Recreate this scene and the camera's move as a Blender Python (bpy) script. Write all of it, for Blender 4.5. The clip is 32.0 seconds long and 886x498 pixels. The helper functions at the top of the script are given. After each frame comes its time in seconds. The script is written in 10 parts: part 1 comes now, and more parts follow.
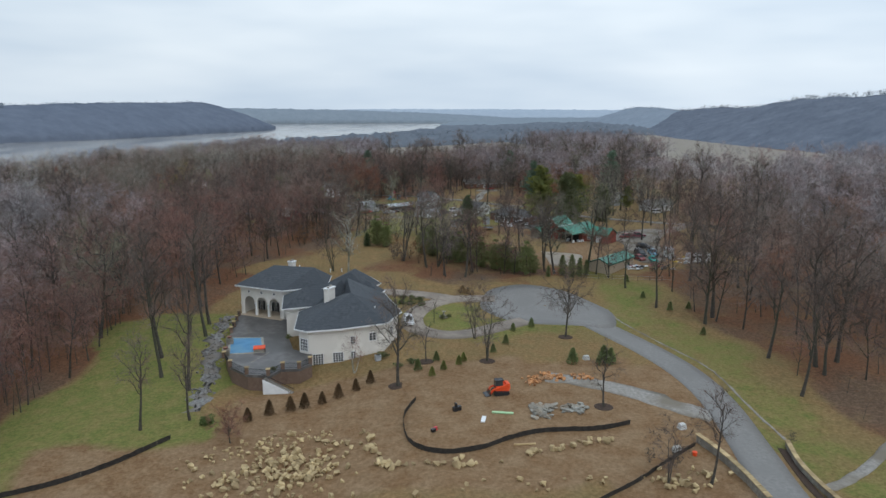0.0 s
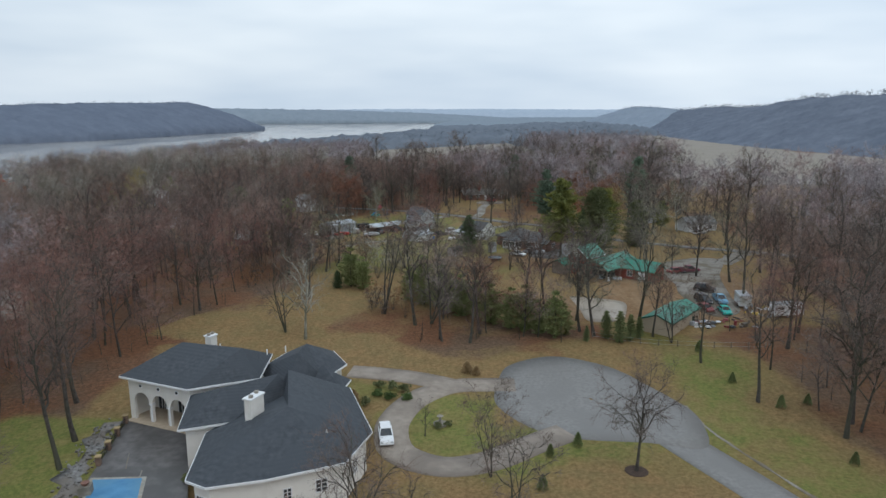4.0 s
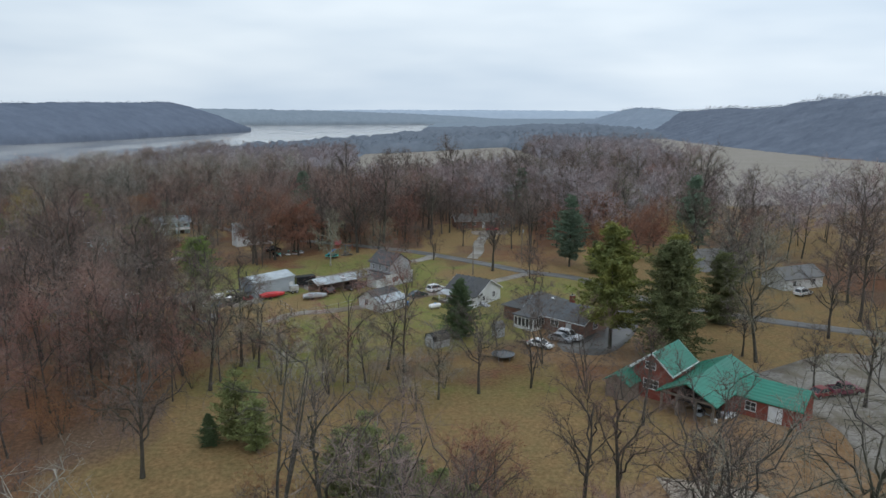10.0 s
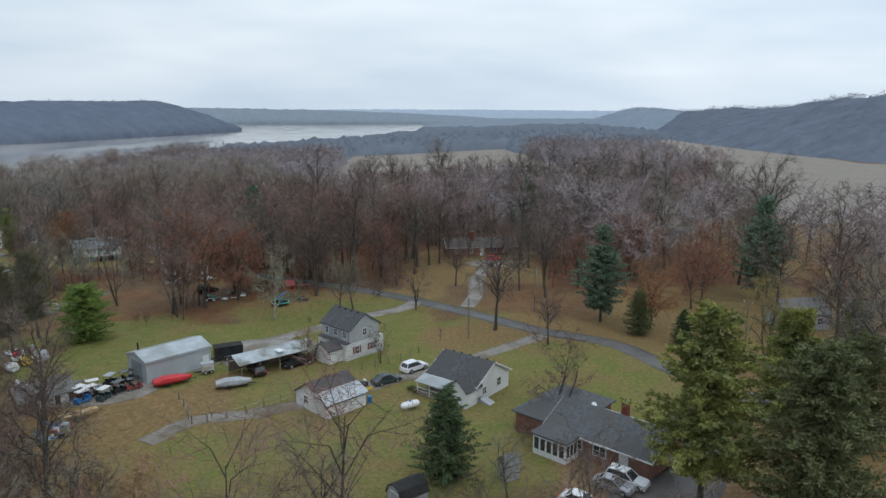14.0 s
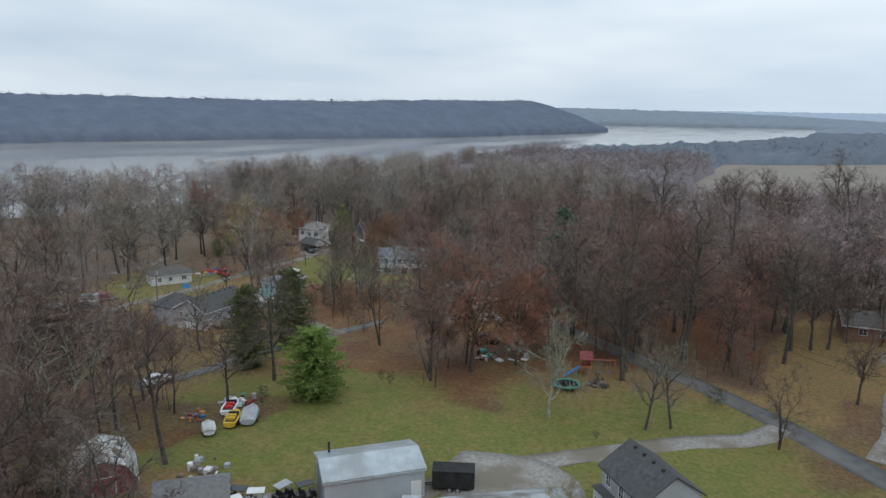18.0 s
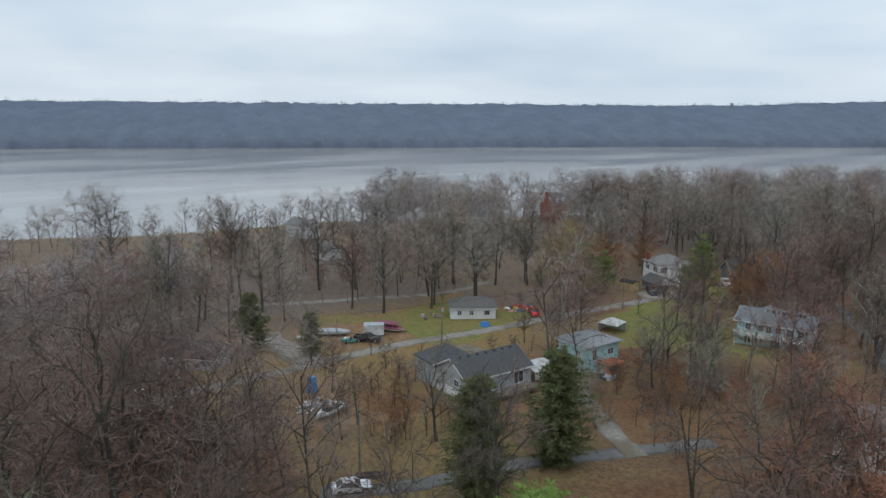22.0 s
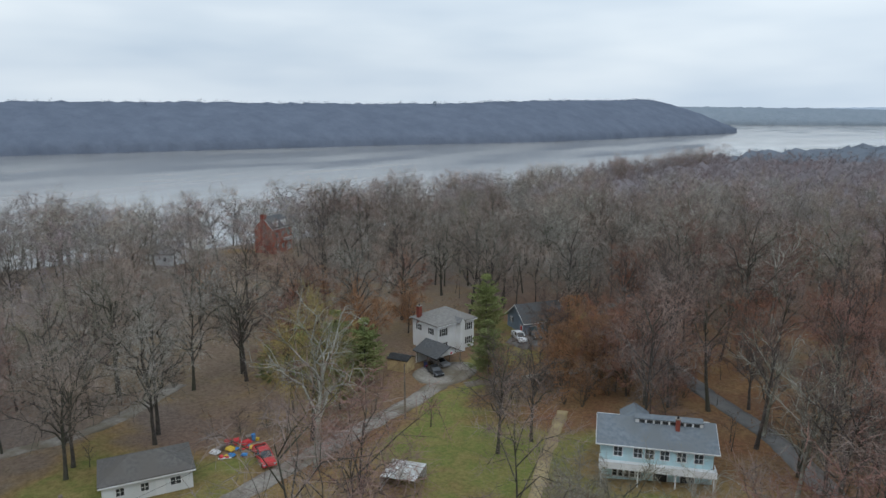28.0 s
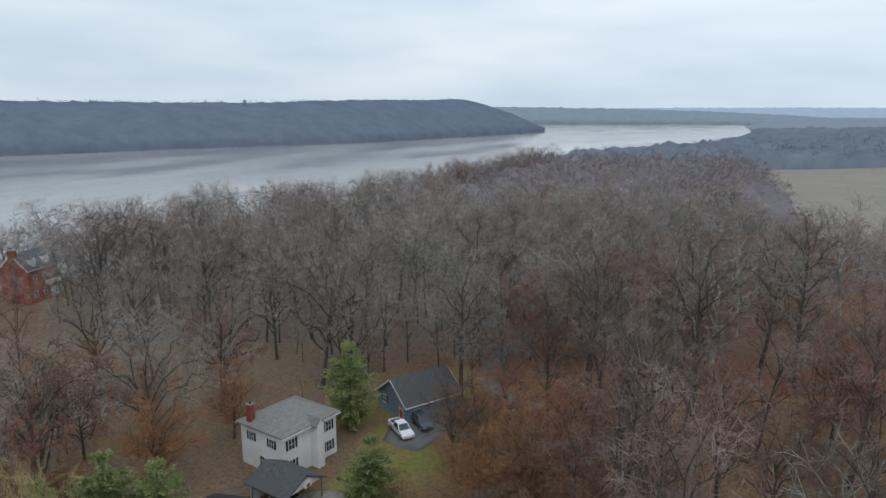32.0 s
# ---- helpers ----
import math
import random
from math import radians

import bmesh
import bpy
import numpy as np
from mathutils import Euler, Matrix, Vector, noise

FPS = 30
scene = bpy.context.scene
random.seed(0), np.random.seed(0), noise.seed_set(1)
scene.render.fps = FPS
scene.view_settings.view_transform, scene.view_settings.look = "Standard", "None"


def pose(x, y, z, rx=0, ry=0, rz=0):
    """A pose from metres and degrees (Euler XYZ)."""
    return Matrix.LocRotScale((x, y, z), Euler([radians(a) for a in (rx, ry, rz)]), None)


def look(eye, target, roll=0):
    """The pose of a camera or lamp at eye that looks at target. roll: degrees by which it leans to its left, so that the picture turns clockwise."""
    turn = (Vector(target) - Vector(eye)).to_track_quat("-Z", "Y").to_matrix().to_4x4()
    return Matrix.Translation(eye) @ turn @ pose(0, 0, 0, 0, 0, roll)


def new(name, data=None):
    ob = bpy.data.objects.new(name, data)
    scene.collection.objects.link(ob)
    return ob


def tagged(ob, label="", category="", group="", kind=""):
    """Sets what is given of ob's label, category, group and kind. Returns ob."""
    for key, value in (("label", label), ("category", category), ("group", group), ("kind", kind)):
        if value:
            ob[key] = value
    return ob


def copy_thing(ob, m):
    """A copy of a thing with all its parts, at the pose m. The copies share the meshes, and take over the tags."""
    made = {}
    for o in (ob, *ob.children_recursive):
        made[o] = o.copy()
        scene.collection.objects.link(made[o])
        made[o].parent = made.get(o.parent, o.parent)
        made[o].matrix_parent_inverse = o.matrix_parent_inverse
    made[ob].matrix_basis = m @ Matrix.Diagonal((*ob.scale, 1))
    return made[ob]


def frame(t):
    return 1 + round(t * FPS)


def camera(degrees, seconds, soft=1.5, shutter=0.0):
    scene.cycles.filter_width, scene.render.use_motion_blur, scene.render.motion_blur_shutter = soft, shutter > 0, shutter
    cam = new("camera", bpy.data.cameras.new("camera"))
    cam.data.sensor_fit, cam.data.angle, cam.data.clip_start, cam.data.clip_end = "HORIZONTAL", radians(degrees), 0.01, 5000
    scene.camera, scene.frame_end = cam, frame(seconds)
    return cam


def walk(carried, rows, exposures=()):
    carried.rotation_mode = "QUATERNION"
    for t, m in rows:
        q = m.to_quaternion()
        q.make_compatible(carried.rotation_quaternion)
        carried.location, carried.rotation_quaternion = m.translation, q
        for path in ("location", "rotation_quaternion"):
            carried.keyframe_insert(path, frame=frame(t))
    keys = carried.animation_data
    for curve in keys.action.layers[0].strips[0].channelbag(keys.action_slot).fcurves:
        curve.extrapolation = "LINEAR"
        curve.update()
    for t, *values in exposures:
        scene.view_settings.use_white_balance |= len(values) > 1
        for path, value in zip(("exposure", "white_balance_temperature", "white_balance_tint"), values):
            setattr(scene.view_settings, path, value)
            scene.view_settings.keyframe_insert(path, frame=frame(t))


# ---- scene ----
cam = camera(65.2, 32.0)
PATH = [
    (0.0, 0.00, 0.00, 41.20, 78.77, 0.02, -0.30),
    (0.5, -0.24, 6.76, 41.15, 78.77, 0.04, -0.34),
    (1.0, -0.36, 13.36, 41.13, 78.74, 0.08, -0.35),
    (1.5, -0.48, 20.05, 41.04, 78.76, 0.07, -0.39),
    (2.0, -0.52, 26.73, 41.03, 78.74, 0.10, -0.43),
    (2.5, -0.55, 33.37, 40.94, 78.76, 0.09, -0.47),
    (3.0, -0.55, 40.01, 40.93, 78.77, 0.10, -0.50),
    (3.5, -0.43, 46.73, 40.96, 78.77, 0.12, -0.53),
    (4.0, 0.13, 53.49, 40.81, 78.77, 0.13, -0.80),
    (4.5, -0.11, 60.18, 40.75, 78.78, 0.11, -2.92),
    (6.5, 1.12, 85.49, 41.09, 78.80, 0.05, -2.96),
    (7.0, 1.57, 92.22, 41.01, 78.86, 0.08, -2.99),
    (7.5, 1.97, 98.90, 40.89, 78.89, 0.07, -3.02),
    (8.0, 2.41, 105.58, 40.89, 78.86, 0.07, -4.46),
    (8.5, 2.89, 112.14, 40.89, 78.84, 0.07, -4.51),
    (9.0, 3.45, 118.86, 40.86, 78.82, 0.09, -4.55),
    (9.5, 4.05, 125.43, 40.82, 78.81, 0.05, -4.55),
    (10.0, 4.61, 131.95, 40.70, 78.85, -0.03, -1.25),
    (10.5, 5.22, 138.47, 40.63, 78.84, -0.04, -1.28),
    (11.0, 5.78, 144.87, 40.63, 78.85, -0.07, -1.32),
    (11.5, 6.26, 151.23, 40.63, 78.86, -0.02, -1.35),
    (12.0, 6.70, 157.55, 40.62, 78.85, -0.02, -1.37),
    (12.5, 7.06, 163.96, 40.58, 78.85, -0.07, -1.42),
    (13.0, 7.42, 170.28, 40.53, 78.82, -0.07, -1.45),
    (13.5, 7.82, 176.60, 40.49, 78.81, -0.09, -1.47),
    (14.0, 8.10, 182.84, 40.52, 78.82, -0.11, -1.51),
    (14.5, 8.38, 189.08, 40.47, 78.84, -0.11, -1.55),
    (15.0, 8.10, 195.12, 40.60, 78.83, -0.13, -0.74),
    (15.5, 8.78, 201.60, 40.52, 78.78, -0.16, 10.32),
    (17.5, 7.25, 225.76, 40.74, 78.56, -0.75, 10.75),
    (18.0, 6.10, 232.36, 40.52, 78.62, -0.90, 28.02),
    (18.5, 5.82, 239.21, 40.36, 78.59, -0.82, 31.65),
    (19.0, 4.47, 245.45, 40.27, 78.59, -0.74, 31.66),
    (19.5, 0.99, 250.33, 40.15, 78.83, -0.32, 50.93),
    (20.0, 0.26, 256.80, 40.59, 78.80, -0.26, 59.33),
    (20.5, -2.90, 262.13, 40.47, 78.77, -0.20, 59.38),
    (21.0, -6.46, 267.05, 40.36, 78.77, -0.13, 59.44),
    (21.5, -10.38, 271.29, 40.12, 78.78, -0.11, 59.49),
    (22.0, -14.53, 275.37, 39.83, 78.85, -0.16, 59.58),
    (22.5, -19.08, 279.17, 39.61, 78.87, -0.16, 59.63),
    (23.0, -23.64, 282.81, 39.42, 78.89, -0.20, 59.69),
    (23.5, -28.36, 286.41, 39.23, 78.93, -0.15, 58.80),
    (24.0, -33.28, 289.85, 39.14, 78.90, -0.08, 57.37),
    (24.5, -38.15, 293.41, 38.98, 78.94, -0.15, 55.23),
    (25.0, -43.07, 296.89, 38.81, 78.97, -0.15, 49.68),
    (25.5, -47.95, 300.25, 38.80, 78.96, -0.06, 44.01),
    (27.5, -65.12, 314.07, 39.68, 78.78, 0.08, 39.05),
    (28.0, -69.24, 318.15, 39.62, 78.76, 0.08, 35.92),
    (28.5, -73.44, 322.34, 39.52, 78.73, 0.10, 35.42),
    (29.0, -77.44, 326.66, 39.39, 78.70, 0.10, 35.44),
    (29.5, -81.28, 331.10, 39.27, 78.69, 0.06, 35.36),
    (30.0, -84.99, 335.67, 39.12, 78.70, 0.05, 33.64),
    (30.5, -88.59, 340.23, 39.01, 78.71, 0.03, 31.45),
    (31.0, -92.15, 344.99, 38.83, 78.72, 0.01, 27.39),
    (31.5, -95.55, 349.83, 38.74, 78.72, -0.00, 23.82),
    (32.0, -98.91, 354.67, 38.61, 78.76, 0.07, 20.83),
]
walk(cam, [(t, pose(x, y, z, rx, ry, rz)) for t, x, y, z, rx, ry, rz in PATH])

# ---- light: an overcast winter sky, brighter overhead than at the horizon ----
world = bpy.data.worlds.new("overcast")
scene.world = world
world.use_nodes = True
wn, wl = world.node_tree.nodes, world.node_tree.links
wn.clear()
w_out = wn.new("ShaderNodeOutputWorld")
w_bg = wn.new("ShaderNodeBackground")
w_sky = wn.new("ShaderNodeTexSky")
w_sky.sky_type = "NISHITA"
w_sky.sun_disc = False
w_sky.sun_elevation, w_sky.sun_rotation = radians(34), radians(150)
w_sky.air_density, w_sky.dust_density = 1.6, 4.0
w_tc = wn.new("ShaderNodeTexCoord")
w_sep = wn.new("ShaderNodeSeparateXYZ")
wl.new(w_tc.outputs["Generated"], w_sep.inputs[0])
w_map = wn.new("ShaderNodeMapping")
w_map.inputs["Scale"].default_value = (1.7, 1.7, 8.0)
wl.new(w_tc.outputs["Generated"], w_map.inputs[0])
w_noise = wn.new("ShaderNodeTexNoise")
w_noise.inputs["Scale"].default_value = 1.3
w_noise.inputs["Detail"].default_value = 3.5
w_noise.inputs["Roughness"].default_value = 0.52
wl.new(w_map.outputs[0], w_noise.inputs["Vector"])
w_ramp = wn.new("ShaderNodeValToRGB")
w_ramp.color_ramp.elements[0].position, w_ramp.color_ramp.elements[0].color = 0.30, (0.605, 0.735, 0.885, 1)
w_ramp.color_ramp.elements[1].position, w_ramp.color_ramp.elements[1].color = 0.70, (0.885, 0.985, 1.075, 1)
wl.new(w_noise.outputs["Fac"], w_ramp.inputs[0])
w_rise = wn.new("ShaderNodeMapRange")
w_rise.inputs["From Min"].default_value, w_rise.inputs["From Max"].default_value = 0.0, 1.0
w_rise.inputs["To Min"].default_value, w_rise.inputs["To Max"].default_value = 0.95, 1.25
wl.new(w_sep.outputs["Z"], w_rise.inputs["Value"])
w_scale = wn.new("ShaderNodeVectorMath")
w_scale.operation = "SCALE"
wl.new(w_ramp.outputs[0], w_scale.inputs[0])
w_side = wn.new("ShaderNodeMapRange")
w_side.inputs["From Min"].default_value, w_side.inputs["From Max"].default_value = -0.7, 0.7
w_side.inputs["To Min"].default_value, w_side.inputs["To Max"].default_value = 0.93, 1.07
wl.new(w_sep.outputs["X"], w_side.inputs["Value"])
w_both = wn.new("ShaderNodeMath")
w_both.operation = "MULTIPLY"
wl.new(w_rise.outputs[0], w_both.inputs[0])
wl.new(w_side.outputs[0], w_both.inputs[1])
wl.new(w_both.outputs[0], w_scale.inputs["Scale"])
w_mix = wn.new("ShaderNodeMixRGB")
w_mix.inputs["Fac"].default_value = 0.06
w_dim = wn.new("ShaderNodeVectorMath")
w_dim.operation = "SCALE"
w_dim.inputs["Scale"].default_value = 0.12
wl.new(w_sky.outputs[0], w_dim.inputs[0])
wl.new(w_scale.outputs[0], w_mix.inputs[1])
wl.new(w_dim.outputs[0], w_mix.inputs[2])
wl.new(w_mix.outputs[0], w_bg.inputs["Color"])
w_bg.inputs["Strength"].default_value = 1.0
wl.new(w_bg.outputs[0], w_out.inputs[0])

sun_data = bpy.data.lights.new("sun", "SUN")
sun_data.energy, sun_data.angle, sun_data.color = 0.4, radians(25), (1.0, 0.97, 0.93)
sun_lamp = new("sun", sun_data)
sun_lamp.matrix_world = look((0, 0, 300), (-60, 104, 120))
tagged(sun_lamp, kind="structure")
scene.view_settings.exposure = 0.0


# ---- materials ----
def lin(c):
    return (*c, 1)


def mat(name, c1, c2, size=2.0, rough=0.85, bump=0.0, metal=0.0, c3=None, size2=14.0, stripes=None, spec=0.3, rand=0.0, clump=0.0):
    """Two noises over real metres: grain (size) and stains (size2). stripes: (axis, period, depth)."""
    m = bpy.data.materials.new(name)
    m.use_nodes = True
    n, l = m.node_tree.nodes, m.node_tree.links
    b = n["Principled BSDF"]
    b.inputs["Roughness"].default_value, b.inputs["Metallic"].default_value = rough, metal
    b.inputs["Specular IOR Level"].default_value = spec
    geo = n.new("ShaderNodeNewGeometry")
    fine = n.new("ShaderNodeTexNoise")
    fine.inputs["Scale"].default_value, fine.inputs["Detail"].default_value = 1.0 / size, 6.0
    l.new(geo.outputs["Position"], fine.inputs["Vector"])
    ramp = n.new("ShaderNodeValToRGB")
    ramp.color_ramp.elements[0].position, ramp.color_ramp.elements[0].color = 0.34, lin(c1)
    ramp.color_ramp.elements[1].position, ramp.color_ramp.elements[1].color = 0.66, lin(c2)
    l.new(fine.outputs["Fac"], ramp.inputs[0])
    colour = ramp.outputs[0]
    if c3:
        wide = n.new("ShaderNodeTexNoise")
        wide.inputs["Scale"].default_value, wide.inputs["Detail"].default_value = 1.0 / size2, 4.0
        l.new(geo.outputs["Position"], wide.inputs["Vector"])
        r2 = n.new("ShaderNodeValToRGB")
        r2.color_ramp.elements[0].position, r2.color_ramp.elements[1].position = 0.44, 0.62
        l.new(wide.outputs["Fac"], r2.inputs[0])
        mx = n.new("ShaderNodeMixRGB")
        mx.inputs[2].default_value = lin(c3)
        l.new(r2.outputs[0], mx.inputs[0])
        l.new(colour, mx.inputs[1])
        colour = mx.outputs[0]
    if rand:
        info = n.new("ShaderNodeObjectInfo")
        hsv = n.new("ShaderNodeHueSaturation")
        mr = n.new("ShaderNodeMapRange")
        mr.inputs["To Min"].default_value, mr.inputs["To Max"].default_value = 1 - rand, 1 + rand
        l.new(info.outputs["Random"], mr.inputs["Value"])
        l.new(mr.outputs[0], hsv.inputs["Value"])
        l.new(colour, hsv.inputs["Color"])
        colour = hsv.outputs[0]
    if clump:
        lump = n.new("ShaderNodeTexNoise")
        lump.inputs["Scale"].default_value, lump.inputs["Detail"].default_value = 1.0 / 8.5, 2.0
        l.new(geo.outputs["Position"], lump.inputs["Vector"])
        lr = n.new("ShaderNodeMapRange")
        lr.inputs["From Min"].default_value, lr.inputs["From Max"].default_value = 0.34, 0.66
        lr.inputs["To Min"].default_value, lr.inputs["To Max"].default_value = 1 - clump, 1 + clump
        l.new(lump.outputs["Fac"], lr.inputs["Value"])
        lh_ = n.new("ShaderNodeHueSaturation")
        l.new(lr.outputs[0], lh_.inputs["Value"])
        l.new(colour, lh_.inputs["Color"])
        colour = lh_.outputs[0]
    l.new(colour, b.inputs["Base Color"])
    height = fine.outputs["Fac"]
    if stripes:
        axis, period, depth = stripes
        sep = n.new("ShaderNodeSeparateXYZ")
        tex = n.new("ShaderNodeTexCoord")
        l.new(tex.outputs["Object"], sep.inputs[0])
        mod = n.new("ShaderNodeMath")
        mod.operation = "PINGPONG"
        mod.inputs[1].default_value = period / 2
        l.new(sep.outputs[axis], mod.inputs[0])
        bp = n.new("ShaderNodeBump")
        bp.inputs["Distance"].default_value = depth
        bp.inputs["Strength"].default_value = 1.0
        mu = n.new("ShaderNodeMath")
        mu.operation = "MULTIPLY"
        mu.inputs[1].default_value = 2 / period
        l.new(mod.outputs[0], mu.inputs[0])
        l.new(mu.outputs[0], bp.inputs["Height"])
        l.new(bp.outputs[0], b.inputs["Normal"])
    elif bump:
        bp = n.new("ShaderNodeBump")
        bp.inputs["Distance"].default_value = bump
        l.new(height, bp.inputs["Height"])
        l.new(bp.outputs[0], b.inputs["Normal"])
    return m


M = {}
M["asphalt"] = mat("wet_asphalt", (0.182, 0.175, 0.166), (0.236, 0.228, 0.216), 0.5, 0.55, 0.01, c3=(0.192, 0.184, 0.175), size2=9)
M["road"] = mat("old_asphalt", (0.080, 0.077, 0.074), (0.128, 0.124, 0.118), 1.5, 0.5, 0.02, c3=(0.150, 0.143, 0.133), size2=9)
M["concrete"] = mat("concrete_paving", (0.245, 0.205, 0.168), (0.315, 0.268, 0.222), 1.0, 0.7, 0.01, c3=(0.195, 0.162, 0.134), size2=6)
M["gravel"] = mat("pale_gravel", (0.22, 0.205, 0.185), (0.34, 0.32, 0.29), 0.5, 0.9, 0.03, c3=(0.19, 0.165, 0.13), size2=6)
M["track"] = mat("worn_gravel_track", (0.20, 0.18, 0.155), (0.30, 0.275, 0.24), 0.6, 0.9, 0.03, c3=(0.15, 0.125, 0.09), size2=5)
M["deck"] = mat("wet_terrace_concrete", (0.085, 0.08, 0.078), (0.15, 0.143, 0.138), 1.2, 0.32, 0.005, c3=(0.075, 0.072, 0.07), size2=5)
M["slate"] = mat("dark_slate_shingle", (0.040, 0.047, 0.056), (0.066, 0.074, 0.084), 0.6, 0.7, 0.02, c3=(0.052, 0.060, 0.070), size2=5, stripes=("Z", 0.28, 0.02))
M["shingle_dark"] = mat("charcoal_shingle", (0.055, 0.057, 0.06), (0.095, 0.097, 0.10), 0.5, 0.8, 0.02, c3=(0.075, 0.075, 0.075), size2=4)
M["shingle_grey"] = mat("weathered_grey_shingle", (0.13, 0.13, 0.13), (0.20, 0.20, 0.20), 0.45, 0.8, 0.02, c3=(0.165, 0.16, 0.15), size2=4)
M["shingle_tan"] = mat("weathered_tan_grey_shingle", (0.165, 0.158, 0.148), (0.230, 0.220, 0.206), 0.5, 0.8, 0.02, c3=(0.190, 0.178, 0.162), size2=4, stripes=("Z", 0.25, 0.02))
M["shingle_pale"] = mat("pale_blue_grey_shingle", (0.235, 0.255, 0.270), (0.310, 0.330, 0.345), 0.5, 0.75, 0.02, c3=(0.260, 0.275, 0.280), size2=4, stripes=("Z", 0.25, 0.02))
M["shingle_mid"] = mat("slate_grey_shingle", (0.082, 0.087, 0.094), (0.128, 0.133, 0.140), 0.5, 0.75, 0.02, c3=(0.100, 0.100, 0.100), size2=4)
M["shingle_brown"] = mat("grey_brown_shingle", (0.090, 0.085, 0.080), (0.140, 0.132, 0.124), 0.5, 0.8, 0.02, c3=(0.115, 0.105, 0.095), size2=4)
M["shingle_blue"] = mat("blue_grey_shingle", (0.13, 0.155, 0.18), (0.19, 0.215, 0.235), 0.5, 0.75, 0.02, c3=(0.15, 0.165, 0.175), size2=4)
M["green_metal"] = mat("green_metal_roof", (0.012, 0.16, 0.105), (0.02, 0.20, 0.135), 2.0, 0.4, c3=(0.03, 0.165, 0.115), size2=5, stripes=("Y", 0.45, 0.03), spec=0.5)
M["tin"] = mat("galvanised_roof", (0.36, 0.40, 0.42), (0.48, 0.52, 0.54), 1.2, 0.4, metal=0.3, c3=(0.32, 0.34, 0.34), size2=4, stripes=("X", 0.4, 0.03))
M["tin_rust"] = mat("patched_sheet_roof", (0.34, 0.38, 0.40), (0.50, 0.54, 0.56), 1.0, 0.45, metal=0.2, c3=(0.20, 0.19, 0.17), size2=3, stripes=("X", 0.4, 0.03))
M["stucco"] = mat("cream_stucco", (0.66, 0.63, 0.58), (0.76, 0.73, 0.68), 1.5, 0.9, 0.01, c3=(0.68, 0.65, 0.60), size2=5)
M["white"] = mat("white_paint", (0.68, 0.69, 0.70), (0.78, 0.79, 0.80), 1.0, 0.6, c3=(0.66, 0.66, 0.65), size2=4)
M["siding_white"] = mat("white_lap_siding", (0.62, 0.64, 0.65), (0.72, 0.74, 0.75), 1.0, 0.65, c3=(0.60, 0.61, 0.60), size2=4, stripes=("Z", 0.2, 0.02))
M["siding_grey"] = mat("grey_lap_siding", (0.34, 0.36, 0.38), (0.42, 0.44, 0.46), 1.0, 0.65, c3=(0.33, 0.34, 0.35), size2=4, stripes=("Z", 0.2, 0.02))
M["siding_teal"] = mat("pale_turquoise_siding", (0.34, 0.60, 0.62), (0.42, 0.68, 0.70), 1.0, 0.65, c3=(0.36, 0.58, 0.58), size2=3, stripes=("Z", 0.22, 0.02))
M["siding_aqua"] = mat("faded_aqua_siding", (0.396, 0.588, 0.636), (0.504, 0.696, 0.732), 1.0, 0.65, c3=(0.432, 0.552, 0.564), size2=3, stripes=("Z", 0.22, 0.02))
M["siding_blue"] = mat("slate_blue_siding", (0.16, 0.21, 0.28), (0.21, 0.27, 0.34), 1.0, 0.65, c3=(0.16, 0.20, 0.25), size2=3, stripes=("Z", 0.2, 0.02))
M["tan_metal"] = mat("tan_metal_cladding", (0.40, 0.33, 0.25), (0.46, 0.38, 0.29), 1.5, 0.5, c3=(0.39, 0.32, 0.24), size2=5, stripes=("X", 0.3, 0.02))
M["grey_metal"] = mat("pale_grey_metal_cladding", (0.36, 0.40, 0.43), (0.42, 0.46, 0.49), 1.5, 0.45, c3=(0.36, 0.39, 0.41), size2=4, stripes=("X", 0.3, 0.02))
M["brick_bright"] = mat("bright_red_brick", (0.36, 0.090, 0.052), (0.46, 0.125, 0.075), 0.5, 0.85, 0.02, c3=(0.32, 0.085, 0.055), size2=3, stripes=("Z", 0.09, 0.012))
M["brick_red"] = mat("red_brick", (0.22, 0.055, 0.04), (0.30, 0.085, 0.06), 0.5, 0.85, 0.02, c3=(0.20, 0.06, 0.045), size2=3, stripes=("Z", 0.09, 0.012))
M["brick_brown"] = mat("brown_brick", (0.20, 0.10, 0.075), (0.28, 0.145, 0.105), 0.5, 0.85, 0.02, c3=(0.18, 0.10, 0.08), size2=3, stripes=("Z", 0.09, 0.012))
M["retain"] = mat("brown_block_wall", (0.15, 0.10, 0.075), (0.22, 0.15, 0.115), 0.5, 0.9, 0.03, c3=(0.17, 0.115, 0.085), size2=3, stripes=("Z", 0.2, 0.03))
M["glass"] = mat("dark_window_glass", (0.03, 0.035, 0.04), (0.05, 0.055, 0.06), 1.0, 0.08, spec=0.6)
M["dark"] = mat("dark_void", (0.02, 0.02, 0.02), (0.035, 0.035, 0.035), 1.0, 0.8)
M["wood"] = mat("weathered_timber", (0.16, 0.13, 0.105), (0.26, 0.215, 0.175), 0.4, 0.85, 0.02, c3=(0.14, 0.12, 0.10), size2=3)
M["redwood"] = mat("red_stained_timber", (0.34, 0.12, 0.07), (0.44, 0.17, 0.10), 0.4, 0.8, 0.02, c3=(0.30, 0.12, 0.075), size2=2)
M["yellowwood"] = mat("raw_pine_timber", (0.40, 0.28, 0.14), (0.52, 0.38, 0.20), 0.5, 0.8, 0.02)
M["iron"] = mat("black_iron", (0.02, 0.02, 0.022), (0.035, 0.035, 0.037), 0.5, 0.5)
